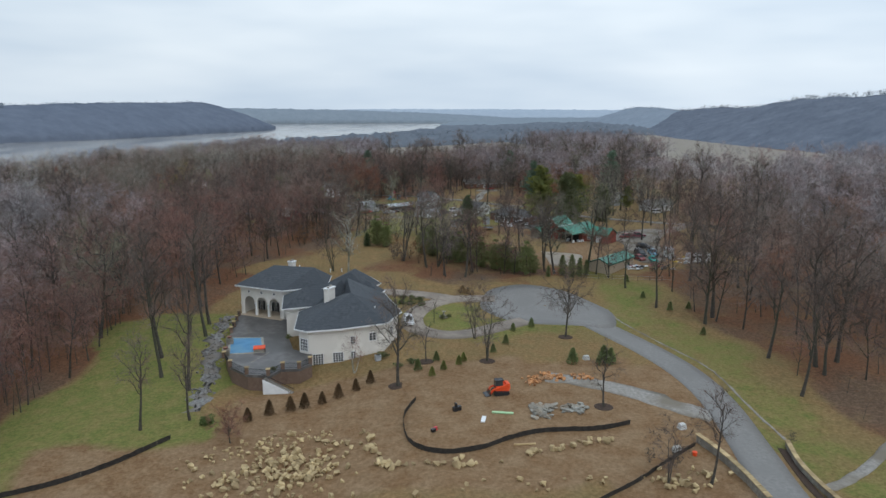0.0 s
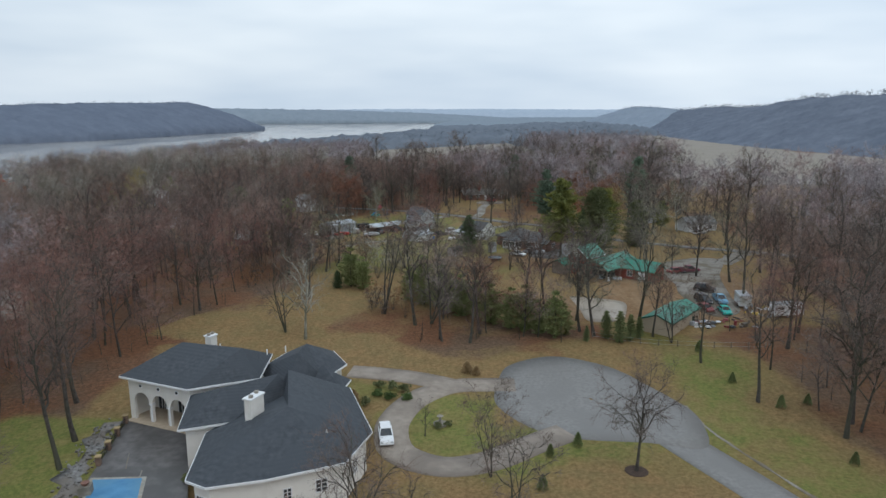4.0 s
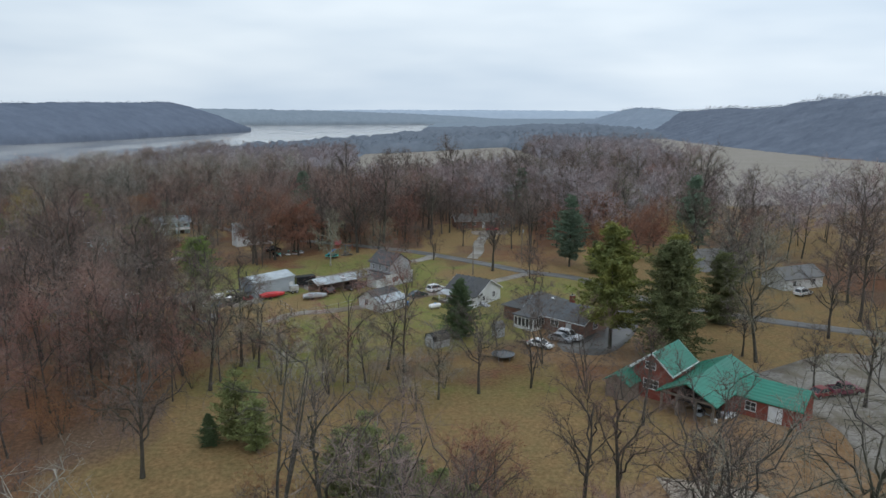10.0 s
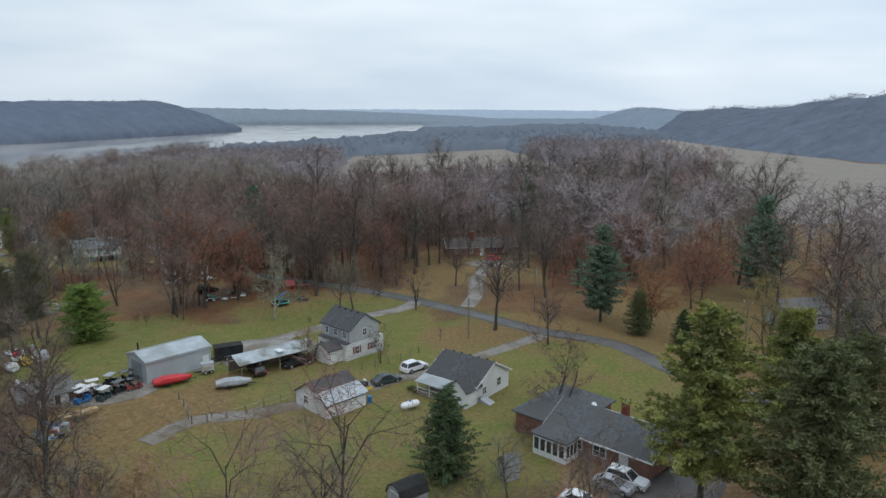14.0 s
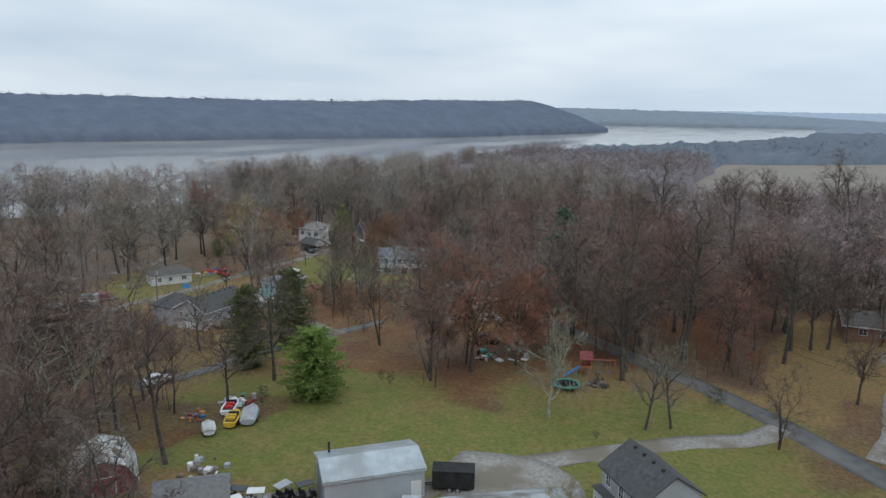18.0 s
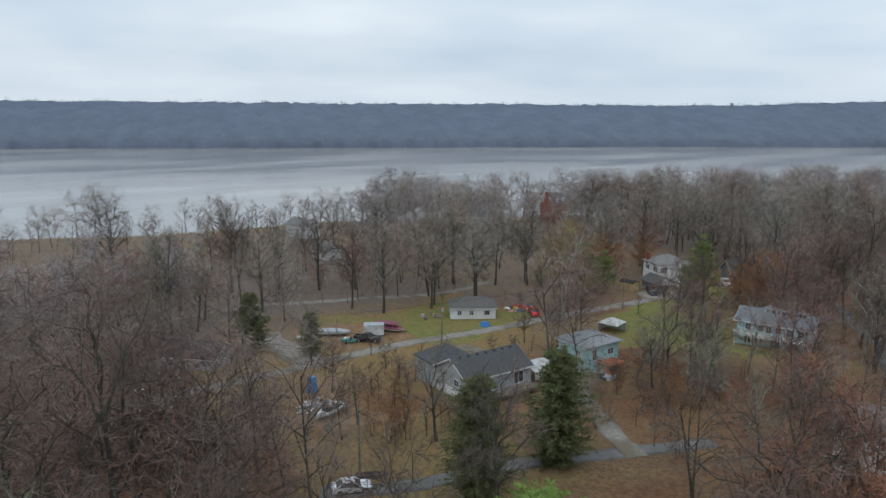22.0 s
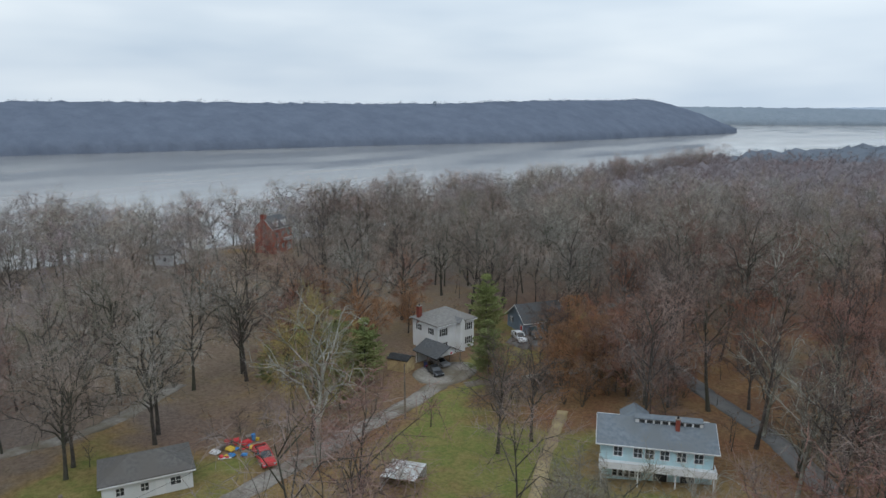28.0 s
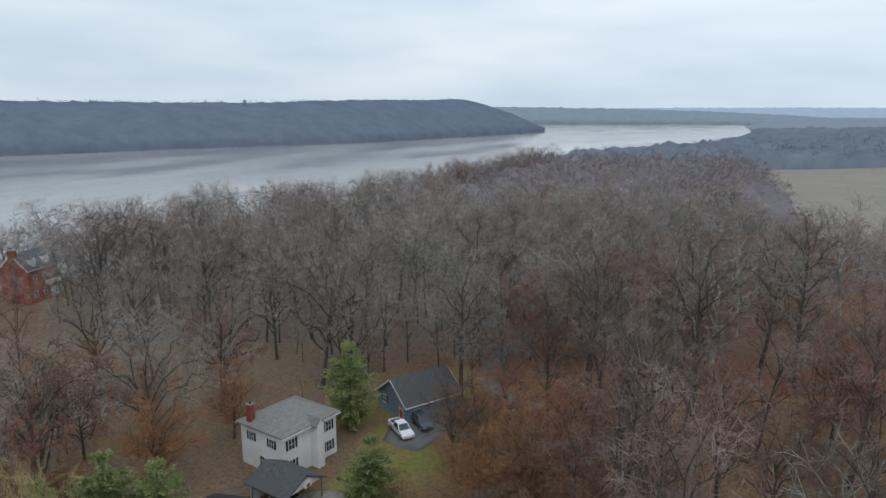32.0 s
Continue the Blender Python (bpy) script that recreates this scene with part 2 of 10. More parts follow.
M["pool"] = mat("blue_pool_cover", (0.06, 0.20, 0.36), (0.09, 0.26, 0.44), 1.5, 0.5, 0.02, c3=(0.10, 0.25, 0.38), size2=3)
M["orange"] = mat("orange_paint", (0.72, 0.075, 0.02), (0.80, 0.10, 0.03), 1.0, 0.5)
M["red"] = mat("red_paint", (0.48, 0.03, 0.04), (0.58, 0.05, 0.05), 0.7, 0.4)
M["dullred"] = mat("faded_red_paint", (0.20, 0.04, 0.045), (0.28, 0.07, 0.07), 0.5, 0.5)
M["maroon"] = mat("maroon_canvas", (0.17, 0.05, 0.075), (0.24, 0.08, 0.10), 0.5, 0.6)
M["yellow"] = mat("yellow_paint", (0.55, 0.36, 0.03), (0.65, 0.45, 0.06), 0.7, 0.5)
M["blue"] = mat("blue_tarpaulin", (0.03, 0.16, 0.40), (0.06, 0.24, 0.52), 0.6, 0.5)
M["teal"] = mat("teal_plastic", (0.02, 0.36, 0.30), (0.04, 0.45, 0.38), 0.6, 0.5)
M["cyanblue"] = mat("faded_light_blue_paint", (0.12, 0.30, 0.44), (0.18, 0.37, 0.50), 0.6, 0.35)
M["carwhite"] = mat("white_car_paint", (0.72, 0.73, 0.74), (0.80, 0.81, 0.82), 1.0, 0.25, spec=0.5)
M["carblack"] = mat("black_car_paint", (0.015, 0.016, 0.018), (0.03, 0.031, 0.034), 1.0, 0.2, spec=0.5)
M["carsilver"] = mat("silver_car_paint", (0.32, 0.33, 0.35), (0.42, 0.43, 0.45), 1.0, 0.3, metal=0.4, spec=0.5)
M["cargreen"] = mat("dark_green_car_paint", (0.03, 0.055, 0.06), (0.05, 0.08, 0.085), 1.0, 0.2, spec=0.5)
M["rubber"] = mat("black_rubber", (0.018, 0.018, 0.018), (0.03, 0.03, 0.03), 0.4, 0.9)
M["rim"] = mat("grey_alloy", (0.35, 0.35, 0.36), (0.45, 0.45, 0.46), 0.3, 0.35, metal=0.6)
M["greytarp"] = mat("pale_grey_tarpaulin", (0.30, 0.32, 0.34), (0.42, 0.44, 0.46), 0.7, 0.6, 0.04)
M["whitetarp"] = mat("dirty_white_tarpaulin", (0.50, 0.51, 0.50), (0.66, 0.67, 0.66), 0.7, 0.6, 0.05, c3=(0.36, 0.35, 0.31), size2=2)
M["silt"] = mat("black_silt_fabric", (0.022, 0.02, 0.018), (0.045, 0.04, 0.036), 0.5, 0.7, 0.03)
M["limestone"] = mat("tan_limestone", (0.375, 0.280, 0.145), (0.507, 0.393, 0.221), 0.8, 0.9, 0.05, c3=(0.319, 0.236, 0.129), size2=2, rand=0.25)
M["redstone"] = mat("rust_brown_stone", (0.416, 0.178, 0.070), (0.554, 0.272, 0.114), 0.6, 0.9, 0.05, c3=(0.347, 0.199, 0.106), size2=2, rand=0.25)
M["greystone"] = mat("grey_slab_stone", (0.22, 0.22, 0.20), (0.33, 0.32, 0.28), 0.6, 0.85, 0.05, c3=(0.26, 0.22, 0.17), size2=2, rand=0.25)
M["riprap"] = mat("grey_riprap", (0.14, 0.135, 0.13), (0.27, 0.265, 0.255), 0.5, 0.9, 0.08, c3=(0.18, 0.16, 0.14), size2=3)
M["wallstone"] = mat("grey_cut_stone", (0.20, 0.18, 0.15), (0.30, 0.275, 0.235), 0.4, 0.9, 0.05, c3=(0.17, 0.155, 0.13), size2=2)
M["mulch"] = mat("dark_mulch", (0.045, 0.03, 0.022), (0.075, 0.05, 0.038), 0.3, 0.95, 0.05)
# bare wood and foliage
M["bark"] = mat("grey_brown_bark", (0.052, 0.045, 0.040), (0.098, 0.086, 0.076), 0.5, 0.95, 0.05, c3=(0.070, 0.070, 0.050), size2=9)
M["bark_pale"] = mat("bleached_sycamore_bark", (0.290, 0.285, 0.245), (0.460, 0.450, 0.395), 0.9, 0.9, 0.03, c3=(0.165, 0.160, 0.120), size2=3)
M["bark_olive"] = mat("olive_grey_bark", (0.095, 0.090, 0.066), (0.158, 0.150, 0.112), 0.6, 0.95, 0.04, c3=(0.070, 0.062, 0.050), size2=5)
M["straw_path"] = mat("trodden_straw", (0.300, 0.232, 0.120), (0.400, 0.318, 0.180), 1.0, 0.95, 0.02, c3=(0.250, 0.190, 0.105), size2=4)
M["bark_moss"] = mat("mossy_grey_bark", (0.215, 0.222, 0.160), (0.330, 0.335, 0.255), 0.9, 0.9, 0.03, c3=(0.150, 0.144, 0.112), size2=3)
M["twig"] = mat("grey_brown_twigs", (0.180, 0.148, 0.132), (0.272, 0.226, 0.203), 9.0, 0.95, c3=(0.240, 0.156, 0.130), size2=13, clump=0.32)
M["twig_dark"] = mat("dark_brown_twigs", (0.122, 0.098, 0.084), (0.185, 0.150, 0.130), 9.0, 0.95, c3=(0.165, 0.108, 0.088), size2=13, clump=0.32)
# grey-brown twigs for the farther woods, with haze put into the colour
M["twig_grey_hazed"] = mat("hazed_grey_twigs", (0.268, 0.248, 0.252), (0.380, 0.354, 0.360), 9.0, 0.95, c3=(0.322, 0.260, 0.262), size2=14, clump=0.32)
M["twig_light"] = mat("pale_grey_tan_twigs", (0.242, 0.226, 0.196), (0.352, 0.332, 0.290), 9.0, 0.95, c3=(0.300, 0.232, 0.190), size2=13, clump=0.32)
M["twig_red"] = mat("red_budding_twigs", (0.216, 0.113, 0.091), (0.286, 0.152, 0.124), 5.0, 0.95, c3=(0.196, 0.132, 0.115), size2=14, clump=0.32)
# red twigs for the farther woods, paled and muted by painted haze
M["twig_red_hazed"] = mat("hazed_red_twigs", (0.275, 0.198, 0.188), (0.368, 0.270, 0.258), 5.0, 0.95, c3=(0.290, 0.235, 0.228), size2=14, clump=0.32)
M["twig_maple"] = mat("dark_red_maple_twigs", (0.235, 0.104, 0.068), (0.325, 0.154, 0.100), 3.0, 0.95, c3=(0.215, 0.125, 0.095), size2=10)
M["twig_rust"] = mat("rust_orange_twigs", (0.290, 0.140, 0.066), (0.390, 0.196, 0.096), 3.0, 0.95, c3=(0.250, 0.150, 0.092), size2=8)
M["twig_olive"] = mat("olive_twigs", (0.193, 0.184, 0.128), (0.263, 0.249, 0.174), 5.0, 0.95, c3=(0.225, 0.197, 0.167), size2=20)
M["twig_gold"] = mat("golden_willow_twigs", (0.285, 0.220, 0.076), (0.385, 0.300, 0.108), 4.0, 0.95, c3=(0.250, 0.205, 0.100), size2=12)
M["twig_pale"] = mat("pale_twigs", (0.264, 0.246, 0.210), (0.372, 0.348, 0.300), 5.0, 0.95, c3=(0.216, 0.198, 0.144), size2=12)
M["needle"] = mat("dark_green_needles", (0.058, 0.088, 0.042), (0.098, 0.138, 0.064), 2.0, 0.9, c3=(0.070, 0.096, 0.046), size2=8, rand=0.2)
M["needle_pine"] = mat("soft_pine_needles", (0.105, 0.158, 0.108), (0.168, 0.232, 0.162), 2.0, 0.9, c3=(0.130, 0.172, 0.116), size2=6, rand=0.15)
M["needle_yel"] = mat("yellow_green_needles", (0.212, 0.222, 0.060), (0.335, 0.338, 0.094), 2.0, 0.9, c3=(0.155, 0.180, 0.062), size2=4, rand=0.15)
M["needle_mid"] = mat("mid_green_needles", (0.130, 0.170, 0.070), (0.215, 0.255, 0.105), 1.5, 0.9, c3=(0.165, 0.190, 0.080), size2=6, rand=0.2)
M["needle_soft"] = mat("soft_yellow_green_needles", (0.165, 0.200, 0.076), (0.262, 0.300, 0.118), 1.5, 0.9, c3=(0.200, 0.212, 0.086), size2=6, rand=0.2)
M["leaf_dark"] = mat("dark_evergreen_leaves", (0.098, 0.114, 0.050), (0.160, 0.176, 0.076), 1.5, 0.8, c3=(0.132, 0.138, 0.062), size2=5)
M["leaf_bright"] = mat("bright_green_needles", (0.150, 0.228, 0.054), (0.236, 0.330, 0.084), 1.2, 0.85, c3=(0.136, 0.192, 0.054), size2=4)
M["shrub_brown"] = mat("rust_brown_needles", (0.115, 0.074, 0.041), (0.176, 0.115, 0.061), 1.0, 0.95, rand=0.25)
M["shrub_green"] = mat("clipped_green_leaves", (0.05, 0.085, 0.025), (0.09, 0.13, 0.04), 0.8, 0.9, rand=0.25)
M["shrub_gold"] = mat("dry_ornamental_grass", (0.30, 0.21, 0.11), (0.40, 0.29, 0.16), 0.8, 0.95)
M["reed"] = mat("rust_orange_brush", (0.220, 0.110, 0.055), (0.308, 0.165, 0.083), 2.0, 0.95, c3=(0.187, 0.110, 0.066), size2=10)

water_mat = bpy.data.materials.new("river_water")
water_mat.use_nodes = True
_n, _l = water_mat.node_tree.nodes, water_mat.node_tree.links
_b = _n["Principled BSDF"]
_b.inputs["Base Color"].default_value = (0.27, 0.262, 0.25, 1)
_b.inputs["Roughness"].default_value = 0.16
_b.inputs["IOR"].default_value = 1.33
_g = _n.new("ShaderNodeNewGeometry")
_m = _n.new("ShaderNodeMapping")
_m.inputs["Rotation"].default_value = (0, 0, radians(20))
_m.inputs["Scale"].default_value = (0.09, 0.035, 0.1)
_l.new(_g.outputs["Position"], _m.inputs[0])
_t = _n.new("ShaderNodeTexNoise")
_t.inputs["Scale"].default_value, _t.inputs["Detail"].default_value = 1.0, 8.0
_l.new(_m.outputs[0], _t.inputs["Vector"])
_p = _n.new("ShaderNodeBump")
_p.inputs["Distance"].default_value, _p.inputs["Strength"].default_value = 0.35, 0.12
_l.new(_t.outputs["Fac"], _p.inputs["Height"])
_l.new(_p.outputs[0], _b.inputs["Normal"])
_t2 = _n.new("ShaderNodeTexNoise")
_t2.inputs["Scale"].default_value, _t2.inputs["Detail"].default_value = 0.16, 6.0
_l.new(_m.outputs[0], _t2.inputs["Vector"])
_r = _n.new("ShaderNodeMapRange")
_r.inputs["From Min"].default_value, _r.inputs["From Max"].default_value = 0.35, 0.65
_r.inputs["To Min"].default_value, _r.inputs["To Max"].default_value = 0.10, 0.22
_l.new(_t2.outputs["Fac"], _r.inputs["Value"])
_l.new(_r.outputs[0], _b.inputs["Roughness"])
M["water"] = water_mat


def ground_material():
    m = bpy.data.materials.new("winter_ground")
    m.use_nodes = True
    n, l = m.node_tree.nodes, m.node_tree.links
    b = n["Principled BSDF"]
    b.inputs["Roughness"].default_value = 0.95
    b.inputs["Specular IOR Level"].default_value = 0.15
    geo = n.new("ShaderNodeNewGeometry")

    def noise_of(size, detail=6.0, rough=0.6):
        t = n.new("ShaderNodeTexNoise")
        t.inputs["Scale"].default_value, t.inputs["Detail"].default_value = 1.0 / size, detail
        t.inputs["Roughness"].default_value = rough
        l.new(geo.outputs["Position"], t.inputs["Vector"])
        return t.outputs["Fac"]

    fine, mid, wide, patchy = noise_of(0.6, 10, 0.8), noise_of(3.6, 8, 0.65), noise_of(22.0, 4), noise_of(7.0, 9, 0.68)

    def pair(fac, lo, hi, a, c):
        r = n.new("ShaderNodeValToRGB")
        r.color_ramp.elements[0].position, r.color_ramp.elements[0].color = lo, lin(a)
        r.color_ramp.elements[1].position, r.color_ramp.elements[1].color = hi, lin(c)
        l.new(fac, r.inputs[0])
        return r.outputs[0]

    def mixed(fac, a, c):
        x = n.new("ShaderNodeMixRGB")
        l.new(fac, x.inputs[0])
        l.new(a, x.inputs[1])
        l.new(c, x.inputs[2])
        return x.outputs[0]

    def grey(fac, lo, hi):
        return pair(fac, lo, hi, (0, 0, 0), (1, 1, 1))

    dry = mixed(grey(mid, 0.40, 0.62), pair(fine, 0.40, 0.62, (0.160, 0.102, 0.046), (0.312, 0.203, 0.095)), pair(fine, 0.40, 0.62, (0.144, 0.107, 0.047), (0.266, 0.189, 0.087)))
    lawn = mixed(grey(mid, 0.42, 0.66), pair(fine, 0.40, 0.62, (0.108, 0.124, 0.033), (0.198, 0.206, 0.062)), pair(fine, 0.40, 0.62, (0.156, 0.134, 0.047), (0.268, 0.221, 0.086)))
    litter = mixed(grey(wide, 0.42, 0.60), pair(fine, 0.40, 0.62, (0.112, 0.053, 0.029), (0.228, 0.112, 0.060)), pair(fine, 0.40, 0.62, (0.094, 0.060, 0.038), (0.190, 0.126, 0.084)))
    place = n.new("ShaderNodeSeparateXYZ")
    l.new(geo.outputs["Position"], place.inputs[0])
    west = n.new("ShaderNodeMapRange")
    west.inputs["From Min"].default_value, west.inputs["From Max"].default_value = -128.0, -172.0
    l.new(place.outputs["X"], west.inputs["Value"])
    litter = mixed(west.outputs[0], litter, pair(fine, 0.40, 0.62, (0.122, 0.094, 0.076), (0.215, 0.175, 0.148)))
    mud = mixed(grey(mid, 0.38, 0.62), pair(fine, 0.40, 0.62, (0.150, 0.084, 0.040), (0.265, 0.162, 0.086)), pair(fine, 0.40, 0.62, (0.200, 0.128, 0.070), (0.315, 0.216, 0.130)))
    crop = mixed(grey(wide, 0.40, 0.60), pair(mid, 0.3, 0.7, (0.240, 0.213, 0.182), (0.29, 0.258, 0.222)), pair(mid, 0.3, 0.7, (0.222, 0.200, 0.166), (0.265, 0.236, 0.195)))
    za = n.new("ShaderNodeVertexColor")
    za.layer_name = "zone"
    zs = n.new("ShaderNodeSeparateColor")
    l.new(za.outputs["Color"], zs.inputs[0])

    def ragged(channel):
        """The zone's border, broken up by the grain of the ground."""
        a = n.new("ShaderNodeMath")
        a.operation = "ADD"
        l.new(channel, a.inputs[0])
        s = n.new("ShaderNodeMath")
        s.operation = "MULTIPLY_ADD"
        s.inputs[1].default_value, s.inputs[2].default_value = 1.3, -0.65
        l.new(patchy, s.inputs[0])
        l.new(s.outputs[0], a.inputs[1])
        return grey(a.outputs[0], 0.22, 0.78)

    thin = n.new("ShaderNodeMath")
    thin.operation = "MULTIPLY"
    l.new(ragged(zs.outputs[0]), thin.inputs[0])
    full = n.new("ShaderNodeMath")
    full.operation = "MULTIPLY_ADD"
    full.inputs[1].default_value = 0.5
    l.new(zs.outputs[0], full.inputs[0])
    shift = n.new("ShaderNodeMath")
    shift.operation = "ADD"
    shift.inputs[1].default_value = -0.5
    l.new(patchy, shift.inputs[0])
    l.new(shift.outputs[0], full.inputs[2])
    l.new(pair(full.outputs[0], 0.36, 0.56, (0.25, 0.25, 0.25), (1, 1, 1)), thin.inputs[1])
    colour = mixed(thin.outputs[0], dry, lawn)
    colour = mixed(ragged(zs.outputs[2]), colour, litter)
    colour = mixed(ragged(zs.outputs[1]), colour, mud)
    colour = mixed(grey(za.outputs["Alpha"], 0.35, 0.65), crop, colour)
    l.new(colour, b.inputs["Base Color"])
    bp = n.new("ShaderNodeBump")
    bp.inputs["Distance"].default_value, bp.inputs["Strength"].default_value = 0.16, 0.9
    l.new(fine, bp.inputs["Height"])
    l.new(bp.outputs[0], b.inputs["Normal"])
    return m


M["ground"] = ground_material()


# ---- the lie of the land ----
def smooth(a, b, x):
    t = np.clip((np.asarray(x, float) - a) / (b - a), 0, 1)
    return t * t * (3 - 2 * t)


def toward_river(x, y):
    """Metres towards the river; its shore bends west, then back across the valley far upstream."""
    y = np.asarray(y, float)
    return -0.938 * np.asarray(x, float) + 0.346 * (np.minimum(y, 620) - 300) + 0.03 * np.maximum(y - 620, 0) + 0.45 * np.clip(y - 1000, 0, 200) + 0.16 * np.clip(y - 1200, 0, 500)


def shore_side(x, y):
    """Like toward_river, with the bank pushed inland by a bay to the south."""
    return toward_river(x, y) + 27 * smooth(410, 300, y)


def ground_z(x, y):
    x, y = np.asarray(x, float), np.asarray(y, float)
    u = toward_river(x, y)
    z = -8.0 * smooth(0, 190, u) - 1.5 * smooth(200, 300, u) - 6.5 * smooth(322, 356, shore_side(x, y))
    z = z - 3.0 * smooth(215, 125, y)
    z = z - 2.2 * smooth(0, -22, x) * smooth(140, 112, y)
    z = z - 8.6 * np.exp(-((x + 122) / 46) ** 2 - ((y - 100) / 78) ** 2)
    z = z - 1.3 * smooth(40, 50, x) * smooth(120, 84, y)
    z = z + 8.0 * smooth(1060, 1100, u)
    z = z + 0.25 * np.sin(x * 0.11 + 1.0) * np.sin(y * 0.093) * smooth(60, 110, np.abs(x))
    return np.maximum(z, -16.0)


def gz(x, y):
    return float(ground_z(x, y))


def box_mask(x, y, cx, cy, hx, hy, rot=0.0, soft=5.0):
    """1 inside a rotated box, falling to 0 over soft metres."""
    c, s = math.cos(radians(rot)), math.sin(radians(rot))
    dx, dy = x - cx, y - cy
    a, b = np.abs(c * dx + s * dy) - hx, np.abs(-s * dx + c * dy) - hy
    return smooth(soft, 0, np.maximum(np.maximum(a, b), 0))


def blobs(x, y, rows):
    out = np.zeros(np.shape(x))
    for r in rows:
        out = np.maximum(out, box_mask(x, y, *r))
    return out


FIELDS = [(20, 808, 84, 162, 2, 8), (288, 690, 86, 122, 5, 8), (252, 532, 116, 84, 5, 10), (316, 1000, 60, 225, -2, 10), (197, 965, 20, 34, 0, 8), (216, 835, 18, 16, 0, 6), (150, 1120, 120, 40, 0, 20), (-116, 204, 20, 14, 25, 5)]
CLEAR = [
    (-2, 105, 48, 68, 0, 4), (-54, 108, 13, 38, -2, 4), (-13, 196, 12, 32, -22, 4), (-27, 198, 15, 26, -28, 4), (50, 116, 8, 60, 6, 4), (44, 214, 40, 30, 0, 4),
    (32, 288, 66, 50, 0, 6), (-43, 280, 12, 9, 0, 3), (-36, 304, 34, 15, 14, 4), (-36, 269, 8, 7, 0, 3), (-60, 278, 6, 6, 0, 2), (20, 352, 16, 34, -8, 4), (-84, 323, 36, 21, 8, 4), (-134, 365, 13, 60, 2, 4), (-152, 340, 18, 30, 0, 5),
    (-90, 392, 16, 14, 18, 3), (-141, 424, 13, 20, 20, 4), (-138, 449, 13, 13, 0, 3), (-112, 395, 9, 16, 0, 3), (-122, 200, 0, 0, 0, 1),
    (-55, 358, 10, 9, 0, 3), (-84, 352, 15, 14, 0, 3), (-130, 301, 12, 12, 0, 3), (-49, 281, 10, 10, 0, 3), (-120, 380, 12, 12, 0, 3),
]


def wooded(x, y):
    """How densely the ground is wooded, 0 to 1."""
    u = toward_river(x, y)
    d = 1.0 - blobs(x, y, CLEAR)
    d = d * (1 - blobs(x, y, FIELDS))
    d = d * np.where(u > 150, 0.75 + 0.25 * smooth(430, 480, y), 1.0) * (shore_side(x, y) < 336) * (1 - 0.55 * box_mask(x, y, -300, 300, 62, 75, 0, 20))
    d = d * (1 - 0.7 * box_mask(x, y, -94, 440, 30, 30, 0, 10)) * (1 - 0.9 * box_mask(x, y, -238, 456, 38, 11, -39, 5)) * (1 - 0.75 * box_mask(x, y, -180, 422, 26, 40, 20, 10))
    d = d * (1 - 0.35 * box_mask(x, y, 95, 290, 50, 70, 0, 10)) * (1 - 0.4 * box_mask(x, y, 85, 130, 40, 60, 0, 10)) * (1 - 0.72 * box_mask(x, y, 165, 400, 75, 60, 25, 15))
    return d


def graded(lo, a, b, hi, step, grow):
    """Grid lines at an even step from a to b, with a growing step outside."""
    mid = list(np.arange(a, b + step / 2, step))
    left, right, s = [], [], step
    p = a
    while p > lo:
        s *= grow
        p -= s
        left.append(p)
    p, s = mid[-1], step
    while p < hi:
        s *= grow
        p += s
        right.append(p)
    return np.array(left[::-1] + mid + right)


def flat_mesh(name, verts, quads, material, smoothed=False):
    me = bpy.data.meshes.new(name)
    verts, quads = np.asarray(verts, np.float32), np.asarray(quads, np.int32)
    k = quads.shape[1]
    me.vertices.add(len(verts))
    me.vertices.foreach_set("co", verts.ravel())
    me.loops.add(quads.size)
    me.loops.foreach_set("vertex_index", quads.ravel())
    me.polygons.add(len(quads))
    me.polygons.foreach_set("loop_start", np.arange(0, quads.size, k, dtype=np.int32))
    if smoothed:
        me.polygons.foreach_set("use_smooth", np.ones(len(quads), bool))
    me.update(calc_edges=True)
    if material:
        me.materials.append(material)
    return me


def sheet(name, xs, ys, height, material):
    X, Y = np.meshgrid(xs, ys)
    Z = height(X, Y)
    v = np.stack([X.ravel(), Y.ravel(), np.asarray(Z, float).ravel()], 1)
    nx, ny = len(xs), len(ys)
    i = (np.arange(ny - 1)[:, None] * nx + np.arange(nx - 1)[None, :]).ravel()
    q = np.stack([i, i + 1, i + nx + 1, i + nx], 1)
    return flat_mesh(name, v, q, material, True), X, Y


LAWNS = [(-53, 106, 14, 40, -2, 5), (-22, 100, 26, 6, 20, 6), (3, 146, 7, 9, 0, 3), (-14, 152, 5, 5, 0, 3), (49, 120, 4, 60, 6, 8), (26, 140, 16, 6, 0, 8), (12, 276, 24, 20, 0, 12), (0, 248, 22, 14, 0, 14), (-40, 304, 34, 16, 14, 8),
         (-2, 320, 24, 10, 10, 6), (36, 284, 14, 10, 0, 5), (-148, 352, 12, 16, 0, 6), (-124, 402, 7, 12, 10, 4), (-109, 392, 4, 14, 0, 3), (-100, 388, 8, 5, 0, 3), (-135, 428, 6, 9, 0, 3), (-122, 396, 9, 11, 10, 4), (-127, 455, 7, 10, 0, 4), (-148, 446, 4, 5, 0, 3), (70, 78, 22, 8, 0, 5)]
